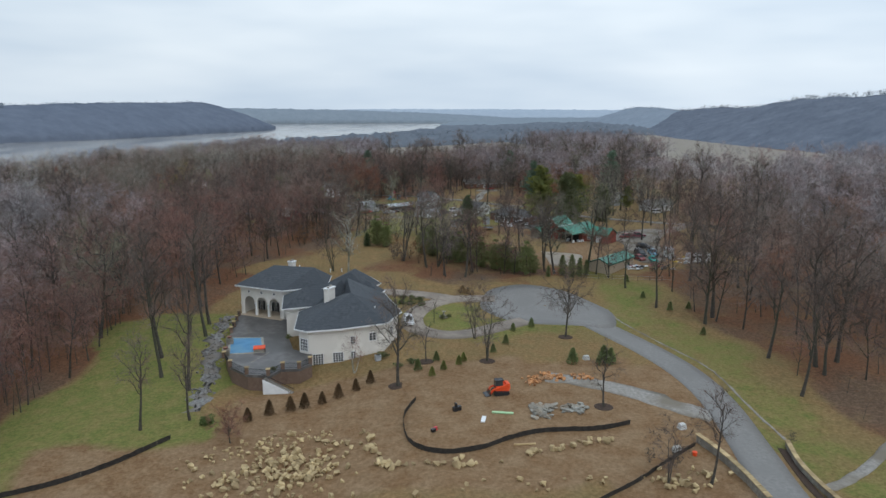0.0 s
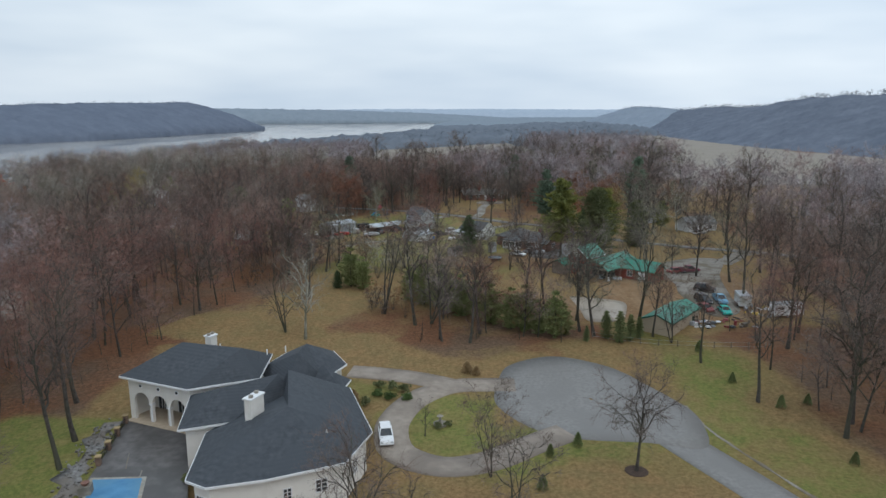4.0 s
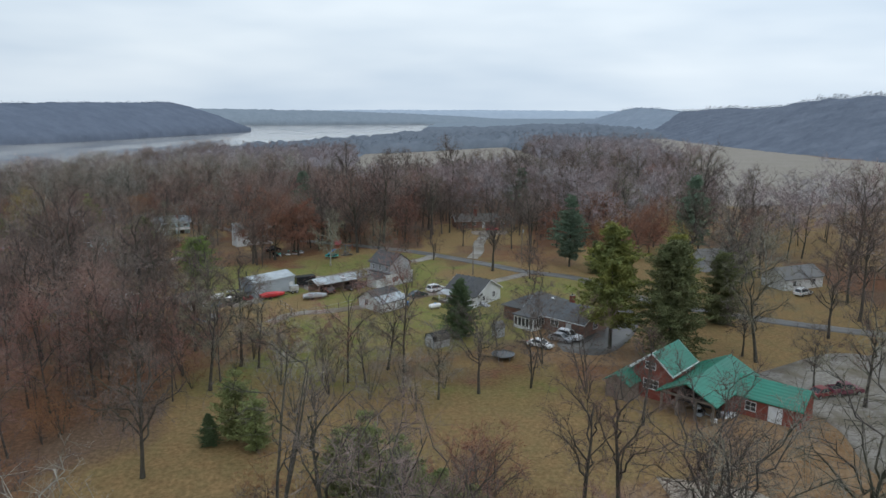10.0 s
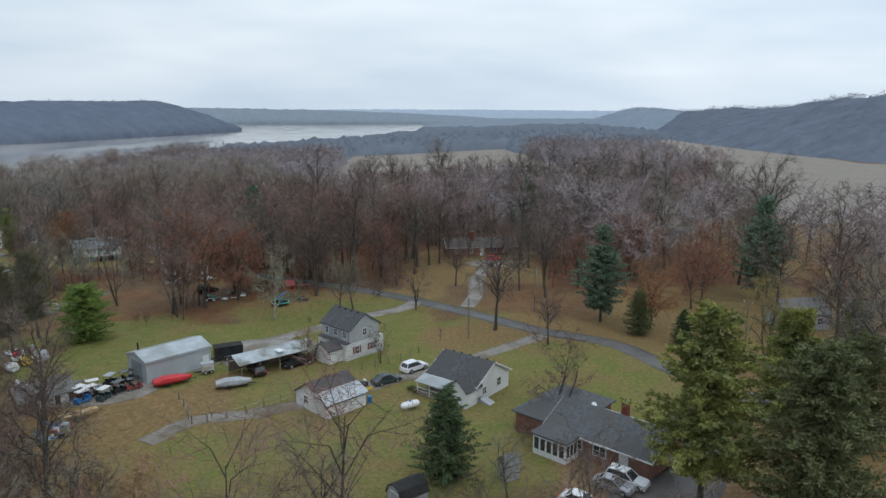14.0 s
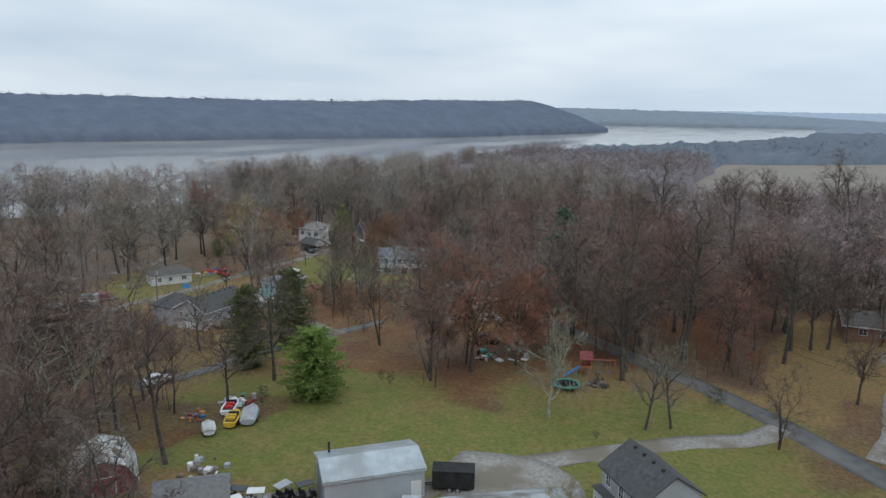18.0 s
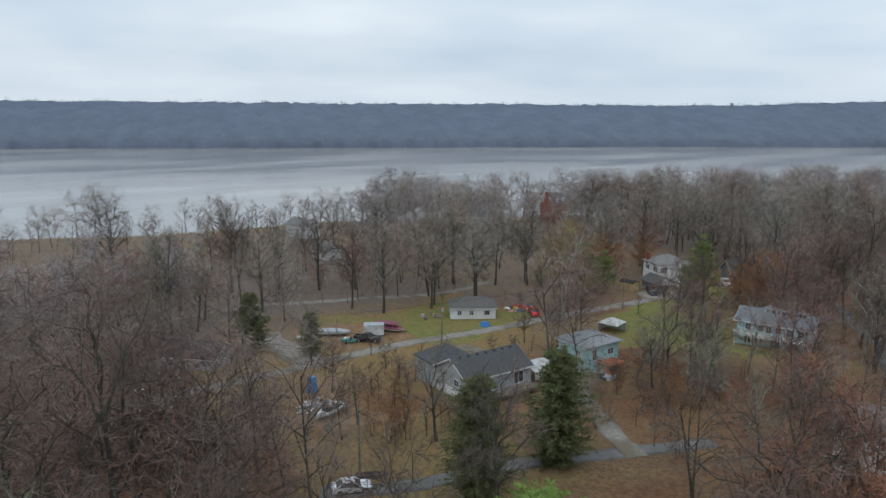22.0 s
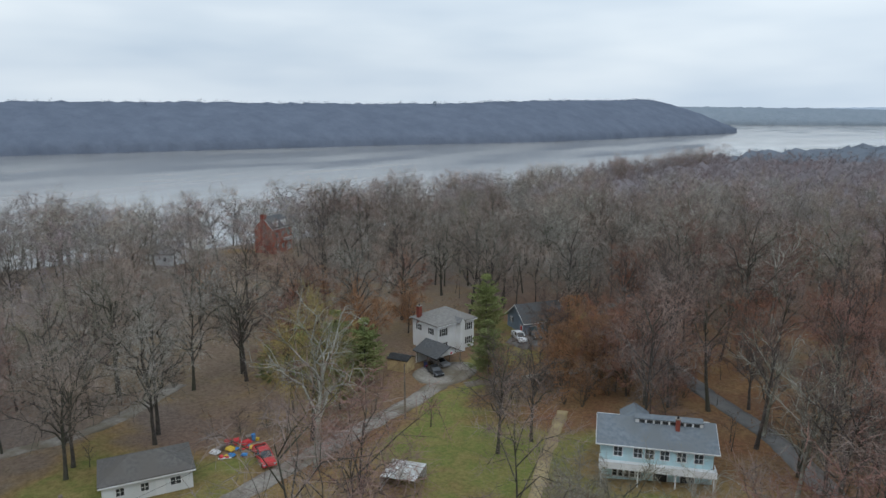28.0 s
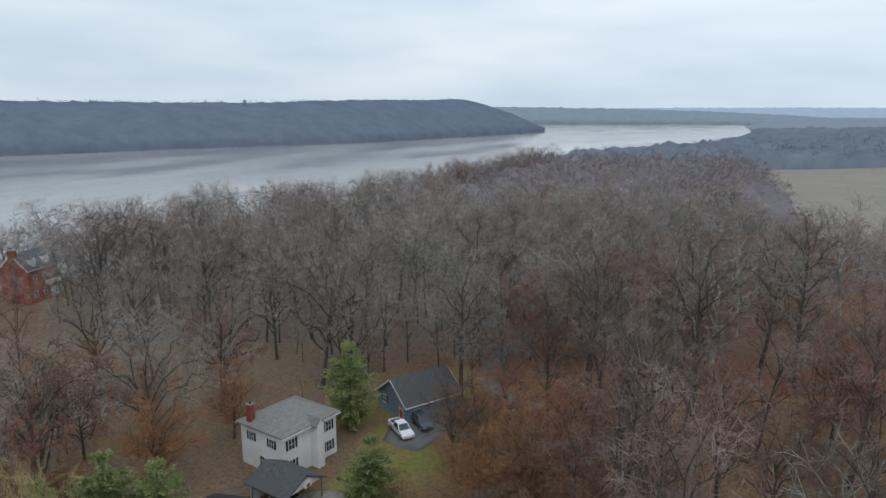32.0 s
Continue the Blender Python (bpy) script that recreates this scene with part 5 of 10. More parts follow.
def canopy(name, x0, x1, y0, y1, step, height, keep, material, seed):
    """The closed roof of far leafless woods: one lumpy sheet of crowns that drops to the ground at its edges."""
    xs, ys = np.arange(x0, x1, step), np.arange(y0, y1, step)
    rng = np.random.default_rng(seed)
    X, Y = np.meshgrid(xs, ys)
    lumps = rng.normal(size=X.shape)
    broad = sum(np.roll(np.roll(rng.normal(size=X.shape), i, 0), j, 1) for i in range(-1, 2) for j in range(-1, 2)) / 3
    k = keep(X, Y) > 0.5
    full = k.astype(float)
    for _ in range(3):
        pad_ = np.pad(full, 1)
        full = np.minimum(full, (pad_[:-2, 1:-1] + pad_[2:, 1:-1] + pad_[1:-1, :-2] + pad_[1:-1, 2:]) / 4)
    Z = ground_z(X, Y) - 2.0 + (height + 2.0) * np.sqrt(full) * (1 + 0.16 * lumps + 0.12 * broad) * k
    X, Y = X + rng.uniform(-0.2, 0.2, X.shape) * step, Y + rng.uniform(-0.2, 0.2, X.shape) * step
    v = np.stack([X.ravel(), Y.ravel(), Z.ravel()], 1)
    nx = len(xs)
    i = (np.arange(len(ys) - 1)[:, None] * nx + np.arange(nx - 1)[None, :])
    live = (k[:-1, :-1] | k[1:, :-1] | k[:-1, 1:] | k[1:, 1:]).ravel()
    i = i.ravel()[live]
    ob = new(name, flat_mesh(name, v, np.stack([i, i + 1, i + nx + 1, i + nx], 1), material, False))
    return tagged(ob, "far leafless woods along the valley floor", "woods", kind="stuff")


canopy("far_woods", -560, 340, 640, 900, 5.0, 10.0, far_keep, M["canopy_far_hazed"], 51)
canopy("far_woods", -560, 400, 880, 1600, 7.0, 11.0, far_keep, M["canopy_blue_hazed"], 52)
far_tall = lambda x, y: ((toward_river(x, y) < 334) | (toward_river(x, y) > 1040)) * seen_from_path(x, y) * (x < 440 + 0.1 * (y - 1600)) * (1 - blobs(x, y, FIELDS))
canopy("far_woods", -1500, 700, 1560, 2150, 13.0, 8.0, far_tall, M["canopy_blue_hazed"], 53)
# the last canopy takes the distant ridge's painted haze colour
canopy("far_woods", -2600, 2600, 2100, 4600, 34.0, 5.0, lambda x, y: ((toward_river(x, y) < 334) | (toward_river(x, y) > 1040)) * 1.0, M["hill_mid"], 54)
crest_kind = [simple_tree(97 + i, 20, 4, 4, 8, 0.34, 0.42, mid=0.5, fine=1.7) for i in range(4)]
far_kind = [simple_tree(93 + i, 20, 5, 5, 8, 0.20, 0.36, mid=0.55, fine=1.8) for i in range(4)]
woods("far_woods", scatter(-560, 340, 640, 900, 9.0, 44, lambda x, y: far_keep(x, y) * 0.85), far_kind, "tops of far leafless trees above the woods", (M["twig_far_hazed"], M["twig_far_hazed"]), (0.75, 1.1))
woods("far_woods", scatter(-400, 340, 900, 1300, 22.0, 45, lambda x, y: far_keep(x, y) * 0.8), crest_kind, "tops of far leafless trees above the woods", (M["far_tree_hazed"], M["far_tree_hazed"]), (0.75, 1.05))


# ---- building kit ----
class Kit:
    """Faces for one mesh, in the thing's own metres."""

    def __init__(self):
        self.v, self.f = [], []

    def face(self, *pts):
        i = len(self.v)
        self.v += [tuple(map(float, p)) for p in pts]
        self.f.append(tuple(range(i, i + len(pts))))
        return self

    def box(self, cx, cy, cz, sx, sy, sz, turn=0.0, taper=1.0):
        c, s = math.cos(radians(turn)), math.sin(radians(turn))
        p = []
        for k, z in ((1.0, -sz / 2), (taper, sz / 2)):
            for a, b in ((-1, -1), (1, -1), (1, 1), (-1, 1)):
                x, y = a * sx / 2 * k, b * sy / 2 * k
                p.append((cx + c * x - s * y, cy + s * x + c * y, cz + z))
        i = len(self.v)
        self.v += p
        self.f += [tuple(i + j for j in q) for q in ((3, 2, 1, 0), (4, 5, 6, 7), (0, 1, 5, 4), (1, 2, 6, 5), (2, 3, 7, 6), (3, 0, 4, 7))]
        return self

    def beam(self, a, b, w, h=None):
        """A square bar from a to b."""
        a, b, h = Vector(a), Vector(b), h or w
        d = (b - a).normalized()
        s = d.cross(Vector((0, 0, 1)))
        s = Vector((1, 0, 0)) if s.length < 1e-4 else s.normalized()
        t = s.cross(d)
        i = len(self.v)
        for p in (a, b):
            self.v += [tuple(p + s * (x * w / 2) + t * (y * h / 2)) for x, y in ((-1, -1), (1, -1), (1, 1), (-1, 1))]
        self.f += [tuple(i + j for j in q) for q in ((3, 2, 1, 0), (4, 5, 6, 7), (0, 1, 5, 4), (1, 2, 6, 5), (2, 3, 7, 6), (3, 0, 4, 7))]
        return self

    def prism(self, poly, z0, z1):
        n, i = len(poly), len(self.v)
        self.v += [(x, y, z0) for x, y in poly] + [(x, y, z1) for x, y in poly]
        self.f += [tuple(i + j for j in range(n))[::-1], tuple(i + n + j for j in range(n))]
        self.f += [(i + j, i + (j + 1) % n, i + n + (j + 1) % n, i + n + j) for j in range(n)]
        return self

    def cyl(self, a, b, r1, r2=None, sides=10):
        r2 = r1 if r2 is None else r2
        a, b = Vector(a), Vector(b)
        d = (b - a).normalized()
        s = d.orthogonal().normalized()
        t = d.cross(s)
        i = len(self.v)
        for p, r in ((a, r1), (b, r2)):
            self.v += [tuple(p + (s * math.cos(k * 2 * math.pi / sides) + t * math.sin(k * 2 * math.pi / sides)) * r) for k in range(sides)]
        self.f += [(i + k, i + (k + 1) % sides, i + sides + (k + 1) % sides, i + sides + k) for k in range(sides)]
        self.f += [tuple(i + k for k in range(sides))[::-1], tuple(i + sides + k for k in range(sides))]
        return self

    def loft(self, rings, closed=True):
        """Skin through rings of equal length; closed rings, capped ends."""
        n, i = len(rings[0]), len(self.v)
        for r in rings:
            self.v += [tuple(map(float, p)) for p in r]
        for k in range(len(rings) - 1):
            for j in range(n if closed else n - 1):
                self.f.append((i + k * n + j, i + k * n + (j + 1) % n, i + (k + 1) * n + (j + 1) % n, i + (k + 1) * n + j))
        self.f += [tuple(i + j for j in range(n))[::-1], tuple(i + (len(rings) - 1) * n + j for j in range(n))]
        return self

    def mesh(self, name, material):
        me = bpy.data.meshes.new(name)
        me.from_pydata(self.v, [], self.f)
        me.update()
        if material:
            me.materials.append(material)
        return me


def part(name, kit, material, parent, label=""):
    ob = new(name, kit.mesh(name, material))
    ob.parent = parent
    return tagged(ob, label) if label else ob


def thing(name, label, category, x, y, turn=0.0, z=None, group=""):
    ob = new(name)
    ob.matrix_basis = pose(x, y, gz(x, y) if z is None else z, 0, 0, turn)
    return tagged(ob, label, category, group)


def on_wall(side, L, W, u):
    """A wall's point, its direction along and its way out."""
    if side in "SN":
        k = -1 if side == "S" else 1
        return Vector((u, k * W / 2, 0)), Vector((1, 0, 0)), Vector((0, k, 0))
    k = 1 if side == "E" else -1
    return Vector((k * L / 2, u, 0)), Vector((0, 1, 0)), Vector((k, 0, 0))


def bar_box(kit, p, a, o, u0, u1, z0, z1, d0, d1):
    """A box on a wall: from u0 to u1 along it, z0 to z1 up, d0 to d1 out."""
    i = len(kit.v)
    for d in (d0, d1):
        for u, z in ((u0, z0), (u1, z0), (u1, z1), (u0, z1)):
            kit.v.append(tuple(p + a * u + o * d + Vector((0, 0, z))))
    kit.f += [tuple(i + j for j in q) for q in ((0, 1, 2, 3), (7, 6, 5, 4), (0, 4, 5, 1), (1, 5, 6, 2), (2, 6, 7, 3), (3, 7, 4, 0))]


def window(root, side, L, W, u, zc, w, h, trim=None, panes=2, shutters=None, rows=2):
    p, a, o = on_wall(side, L, W, u)
    t = 0.09
    fr = Kit()
    for e, dd in ((t, -0.02), (t, 0.06), (0.0, 0.06), (0.0, -0.02)):
        for su, sz in ((-1, -1), (1, -1), (1, 1), (-1, 1)):
            fr.v.append(tuple(p + a * (su * (w / 2 + e)) + o * dd + Vector((0, 0, zc + sz * (h / 2 + e)))))
    for r in range(4):
        for c in range(4):
            fr.f.append((4 * r + c, 4 * r + (c + 1) % 4, 4 * ((r + 1) % 4) + (c + 1) % 4, 4 * ((r + 1) % 4) + c))
    wob = part("window", fr, trim or M["white"], root)
    for k in range(1, panes):
        c = -w / 2 + w * k / panes
        m = Kit()
        bar_box(m, p, a, o, c - 0.03, c + 0.03, zc - h / 2, zc + h / 2, 0.0, 0.045)
        part("mullion", m, trim or M["white"], wob)
    for k in range(1, rows):
        c = -h / 2 + h * k / rows
        m = Kit()
        bar_box(m, p, a, o, -w / 2, w / 2, zc + c - 0.025, zc + c + 0.025, 0.0, 0.04)
        part("glazing_bar", m, trim or M["white"], wob)
    for i in range(panes):
        for j in range(rows):
            g = Kit()
            bar_box(g, p, a, o, -w / 2 + w * i / panes, -w / 2 + w * (i + 1) / panes, zc - h / 2 + h * j / rows, zc - h / 2 + h * (j + 1) / rows, -0.01, 0.022)
            part("pane", g, M["glass"], wob)
    if shutters:
        for k in (-1, 1):
            s = Kit()
            bar_box(s, p, a, o, k * (w / 2 + 0.28) - 0.18, k * (w / 2 + 0.28) + 0.18, zc - h / 2, zc + h / 2, 0.0, 0.05)
            part("shutter", s, shutters, root)
    return wob


def door(root, side, L, W, u, w=0.95, h=2.05, material=None, z0=0.05, name="door", label="", trim=None):
    p, a, o = on_wall(side, L, W, u)
    d = Kit()
    bar_box(d, p, a, o, -w / 2, w / 2, z0, z0 + h, -0.02, 0.05)
    ob = part(name, d, material or M["white"], root, label)
    f = Kit()
    for u0, u1, a0, a1 in ((-w / 2 - 0.1, -w / 2, z0, z0 + h), (w / 2, w / 2 + 0.1, z0, z0 + h), (-w / 2 - 0.1, w / 2 + 0.1, z0 + h, z0 + h + 0.1)):
        bar_box(f, p, a, o, u0, u1, a0, a1, -0.02, 0.07)
    part("door_frame", f, trim or M["white"], ob)
    return ob


def gable_roof(L, W, h, rh, over=0.4, thick=0.16, shift=0.0, eave_drop=None):
    """Two slopes with their thickness; ridge along x."""
    k = Kit()
    for s in (-1, 1):
        half = W / 2 + s * -shift
        drop = rh * over / half
        a0, a1 = -L / 2 - over, L / 2 + over
        ye, ze = s * (W / 2 + over), h - drop
        yr, zr = shift, h + rh
        top = [(a0, ye, ze + thick), (a1, ye, ze + thick), (a1, yr, zr + thick), (a0, yr, zr + thick)]
        bot = [(x, y, z - thick) for x, y, z in top]
        if s > 0:
            top, bot = top[::-1], bot[::-1]
        i = len(k.v)
        k.v += top + bot
        k.f += [tuple(i + j for j in q) for q in ((0, 1, 2, 3), (7, 6, 5, 4), (0, 4, 5, 1), (1, 5, 6, 2), (2, 6, 7, 3), (3, 7, 4, 0))]
    return k


def hip_roof(L, W, h, rh, over=0.45, thick=0.18):
    k = Kit()
    a, b = L / 2 + over, W / 2 + over
    r = max(a - b, 0.15)
    e = [(-a, -b), (a, -b), (a, b), (-a, b)]
    lo = [(x, y, h - 0.05) for x, y in e]
    hi = [(x, y, h - 0.05 + thick) for x, y in e]
    p, q = (-r, 0, h + rh + thick), (r, 0, h + rh + thick)
    k.face(*lo[::-1])
    for i in range(4):
        j = (i + 1) % 4
        k.face(lo[i], lo[j], hi[j], hi[i])
    k.face(hi[0], hi[1], q, p).face(hi[2], hi[3], p, q).face(hi[1], hi[2], q).face(hi[3], hi[0], p)
    return k


def walls(L, W, h, rh=0.0, base=1.2, shift=0.0):
    k = Kit()
    a, b = L / 2, W / 2
    for s in (-1, 1):
        k.face((-a * -s, s * b, -base), (a * -s, s * b, -base), (a * -s, s * b, h), (-a * -s, s * b, h))
    for s in (-1, 1):
        pts = [(s * a, -b * s, -base), (s * a, b * s, -base), (s * a, b * s, h)]
        if rh:
            pts.append((s * a, shift, h + rh))
        pts.append((s * a, -b * s, h))
        k.face(*pts)
    if not rh:
        k.face((-a, -b, h), (a, -b, h), (a, b, h), (-a, b, h))
    return k


def chimney(root, x, y, z0, z1, w=0.7, d=0.9, material=None):
    c = part("chimney", Kit().box(x, y, (z0 + z1) / 2, w, d, z1 - z0), material or M["brick_red"], root)
    part("chimney_cap", Kit().box(x, y, z1 + 0.06, w + 0.16, d + 0.16, 0.12), M["wallstone"], c)
    part("flue", Kit().cyl((x, y, z1 + 0.1), (x, y, z1 + 0.4), 0.14, 0.12, 8), M["dark"], c)
    return c


def trim_line(root, L, W, h, over=0.4, material=None):
    for s in (-1, 1):
        part("gutter", Kit().box(0, s * (W / 2 + over + 0.03), h - 0.12, L + 2 * over, 0.08, 0.16), material or M["white"], root)


def vents(root, L, W, h, rh, n=4, side=1, f=0.75):
    for i in range(n):
        x = -L / 2 + L * (i + 0.8) / (n + 0.6)
        y = side * W / 2 * (1 - f)
        part("roof_vent", Kit().box(x, y, h + rh * f + 0.22, 0.35, 0.35, 0.22, 0, 0.7), M["dark"], root)


def house(name, label, x, y, turn, L, W, h, rh, wall, roof, kind="gable", z=None, over=0.4, category="house", wins=(), doors=(), trim=None, base=1.5, gutter=True):
    root = thing(name, label, category, x, y, turn, z)
    part("wall", walls(L, W, h, rh if kind == "gable" else 0, base), wall, root)
    part("roof", gable_roof(L, W, h, rh, over) if kind == "gable" else hip_roof(L, W, h, rh, over), roof, root)
    if gutter:
        trim_line(root, L, W, h, over, trim)
        if kind == "gable":
            for s in (-1, 1):
                k = Kit()
                for t in (-1, 1):
                    k.beam((s * (L / 2 + over + 0.02), t * (W / 2 + over), h - rh * over / (W / 2) + 0.02), (s * (L / 2 + over + 0.02), 0, h + rh + 0.02), 0.06, 0.2)
                part("bargeboard", k, trim or M["white"], root)
    for w in wins:
        window(root, w[0], L, W, *w[1:5], trim, *(w[5:]))
    for d in doors:
        door(root, d[0], L, W, *d[1:])
    return root


# ---- the mansion on the knoll ----
def roof_on(poly, ridge, z, thick=0.22, lip=0.0):
    """A hip roof over a plan outline: every corner runs up to the nearer end of the ridge."""
    k = Kit()
    n = len(poly)
    top = [(x, y, z + thick) for x, y in poly]
    low = [(x, y, z) for x, y in poly]
    k.face(*low[::-1])
    a, b = Vector(ridge[0]), Vector(ridge[1])
    d = (b - a).to_2d()
    near = [0 if (Vector(p) - a.to_2d()).dot(d) < 0.5 * d.length_squared else 1 for p in poly]
    ends = (tuple(a), tuple(b))
    for i in range(n):
        j = (i + 1) % n
        k.face(low[i], low[j], top[j], top[i])
        if near[i] == near[j]:
            k.face(top[i], top[j], ends[near[i]])
        else:
            k.face(top[i], top[j], ends[near[j]], ends[near[i]])
    return k


def inset(poly, d):
    c = np.mean(poly, 0)
    out = []
    n = len(poly)
    for i in range(n):
        p, a, b = np.array(poly[i]), np.array(poly[i - 1]), np.array(poly[(i + 1) % n])
        e1, e2 = unit(p - a), unit(b - p)
        n1, n2 = np.array([-e1[1], e1[0]]), np.array([-e2[1], e2[0]])
        m = unit(n1 + n2)
        out.append(tuple(p + m * d / max(0.4, m @ n1)))
    return out


def mansion():
    root = thing("mansion", "large cream stucco mansion with dark slate roofs and arched loggia", "house", 0, 0, 0, 0)
    wings = [
        ([(-26.6, 121.8), (-24.0, 120.3), (-17.9, 121.9), (-9.9, 125.4), (-7.6, 133), (-12, 147), (-22, 147), (-28, 133)], ((-17.2, 130.5, 6.6), (-19.4, 141.5, 7.0)), 1.9, -6.0),
        ([(-44.7, 147.2), (-33.4, 142.2), (-24.5, 146), (-25, 156), (-37, 160.5)], ((-37.2, 152.0, 7.4), (-27.5, 148.6, 7.6)), 3.8, -3.5),
        ([(-31.2, 132.4), (-25.0, 134.6), (-18, 140), (-22, 147), (-33.2, 143.0)], ((-27.0, 138.4, 5.9), (-20.5, 140.5, 6.8)), 2.6, -3.5),
        ([(-21, 145), (-16.2, 150.4), (-13.6, 156.4), (-16.5, 162.5), (-24, 162), (-27, 154)], ((-19.8, 150.5, 6.2), (-19.5, 155.5, 5.8)), 1.9, -3.2),
        ([(-17.5, 146.6), (-13.0, 146.0), (-12.2, 150.0), (-16.5, 152)], ((-15.5, 148.6, 4.4), (-16.5, 149.0, 4.5)), 1.9, -3.0),
    ]
    for poly, ridge, z, base in wings:
        w = inset(poly, 0.75)
        k = Kit()
        for i in range(len(w)):
            j = (i + 1) % len(w)
            if base == -3.5 and z == 3.8 and i == 0:
                continue
            k.face((*w[i], base), (*w[j], base), (*w[j], z), (*w[i], z))
        part("wall", k, M["stucco"], root)
        part("roof", roof_on(poly, ridge, z), M["slate"], root)
        for i in range(len(poly)):
            j = (i + 1) % len(poly)
            part("eaves_fascia", Kit().beam((*poly[i], z + 0.08), (*poly[j], z + 0.08), 0.16, 0.28), M["white"], root)
    # the loggia: three arches in the left wing's south face
    w = inset(wings[1][0], 0.75)
    a, b = Vector((*w[0], 0)), Vector((*w[1], 0))
    d = (b - a).normalized()
    o = Vector((d.y, -d.x, 0))
    ln = (b - a).length
    z0, z1, spring, n = -2.55, 3.8, 0.35, 3
    side_w, col = 0.9, 0.55
    aw = (ln - 2 * side_w - 2 * col) / 3
    face = Kit()

    def at(u, z, out=0.0):
        return tuple(a + d * u + o * out + Vector((0, 0, z)))

    for out in (0.0, -0.45):
        face.face(at(0, z0 - 1, out), at(side_w, z0 - 1, out), at(side_w, z1, out), at(0, z1, out))
        face.face(at(ln - side_w, z0 - 1, out), at(ln, z0 - 1, out), at(ln, z1, out), at(ln - side_w, z1, out))
        for i in range(n):
            u0 = side_w + i * (aw + col)
            arc = [(u0 + aw / 2 - math.cos(math.pi * t / 10) * aw / 2, spring + math.sin(math.pi * t / 10) * aw / 2) for t in range(11)]
            for (p, q), (r, s) in zip(arc, arc[1:]):
                face.face(at(p, q, out), at(r, s, out), at(r, z1, out), at(p, z1, out))
            if i < n - 1:
                face.face(at(u0 + aw, spring, out), at(u0 + aw + col, spring, out), at(u0 + aw + col, z1, out), at(u0 + aw, z1, out))
    for i in range(n):
        u0 = side_w + i * (aw + col)
        arc = [(u0, z0)] + [(u0 + aw / 2 - math.cos(math.pi * t / 10) * aw / 2, spring + math.sin(math.pi * t / 10) * aw / 2) for t in range(11)] + [(u0 + aw, z0)]
        for (p, q), (r, s) in zip(arc, arc[1:]):
            face.face(at(p, q), at(r, s), at(r, s, -0.45), at(p, q, -0.45))
    part("arcade", face, M["stucco"], root)
    for i in range(n - 1):
        u = side_w + (i + 1) * aw + i * col + col / 2
        c = part("column", Kit().cyl(at(u, z0, -0.22), at(u, spring, -0.22), 0.26, 0.22, 12), M["white"], root)
        part("capital", Kit().box(*at(u, spring - 0.1, -0.22), 0.62, 0.62, 0.2, math.degrees(math.atan2(d.y, d.x))), M["white"], c)
    for i in range(n):
        u = side_w + i * (aw + col) + aw / 2
        part("round_window", Kit().cyl(at(u, 2.75, -0.02), at(u, 2.75, 0.05), 0.33, 0.33, 14), M["white"], root)
        part("round_pane", Kit().cyl(at(u, 2.75, 0.0), at(u, 2.75, 0.07), 0.22, 0.22, 14), M["glass"], root)
    back = Kit()
    back.face(at(0.2, z0 - 0.5, -4.2), at(ln - 0.2, z0 - 0.5, -4.2), at(ln - 0.2, z1, -4.2), at(0.2, z1, -4.2))
    part("loggia_back_wall", back, M["stucco"], root)
    for u in (2.2, 6.0, 9.6):
        k = Kit()
        for m in range(2):
            k.box(*at(u - 0.55 + m * 1.1, z0 + 1.15, -4.12), 0.9, 0.06, 2.1, math.degrees(math.atan2(d.y, d.x)))
        part("french_door", k, M["glass"], root)
        f = Kit()
        for m in range(4):
            f.box(*at(u - 1.05 + m * 0.7, z0 + 1.15, -4.06), 0.1, 0.06, 2.2, math.degrees(math.atan2(d.y, d.x)))
        f.box(*at(u, z0 + 2.25, -4.06), 2.3, 0.06, 0.12, math.degrees(math.atan2(d.y, d.x)))
        part("door_frame", f, M["white"], root)
    fl = Kit()
    fl.prism([at(0, 0, 0.9)[:2], at(ln, 0, 0.9)[:2], at(ln, 0, -4.2)[:2], at(0, 0, -4.2)[:2]], -3.4, -2.45)
    part("loggia_floor", fl, mat("pale_tan_tile", (0.42, 0.34, 0.25), (0.50, 0.41, 0.31), 0.6, 0.5), root)
    # windows on the front wing
    fw = inset(wings[0][0], 0.75)

    def pane_on(p, q, f, zc, w, h, cols, rows, name="window"):
        p, q = Vector((*p, 0)), Vector((*q, 0))
        dd = (q - p).normalized()
        oo = Vector((dd.y, -dd.x, 0))
        c = p + (q - p) * f
        fr = Kit()
        for e, out in ((0.06, -0.02), (0.06, 0.08), (-0.05, 0.08), (-0.05, -0.02)):
            for su, sz in ((-1, -1), (1, -1), (1, 1), (-1, 1)):
                fr.v.append(tuple(c + dd * (su * (w / 2 + e)) + oo * out + Vector((0, 0, zc + sz * (h / 2 + e)))))
        for r in range(4):
            for k in range(4):
                fr.f.append((4 * r + k, 4 * r + (k + 1) % 4, 4 * ((r + 1) % 4) + (k + 1) % 4, 4 * ((r + 1) % 4) + k))
        ob = part(name, fr, M["white"], root)
        for i in range(1, cols):
            m = Kit()
            bar_box(m, c, dd, oo, -w / 2 + w * i / cols - 0.05, -w / 2 + w * i / cols + 0.05, zc - h / 2, zc + h / 2, 0, 0.066)
            part("mullion", m, M["white"], ob)
        for i in range(1, rows):
            m = Kit()
            bar_box(m, c, dd, oo, -w / 2, w / 2, zc - h / 2 + h * i / rows - 0.035, zc - h / 2 + h * i / rows + 0.035, 0, 0.06)
            part("glazing_bar", m, M["white"], ob)
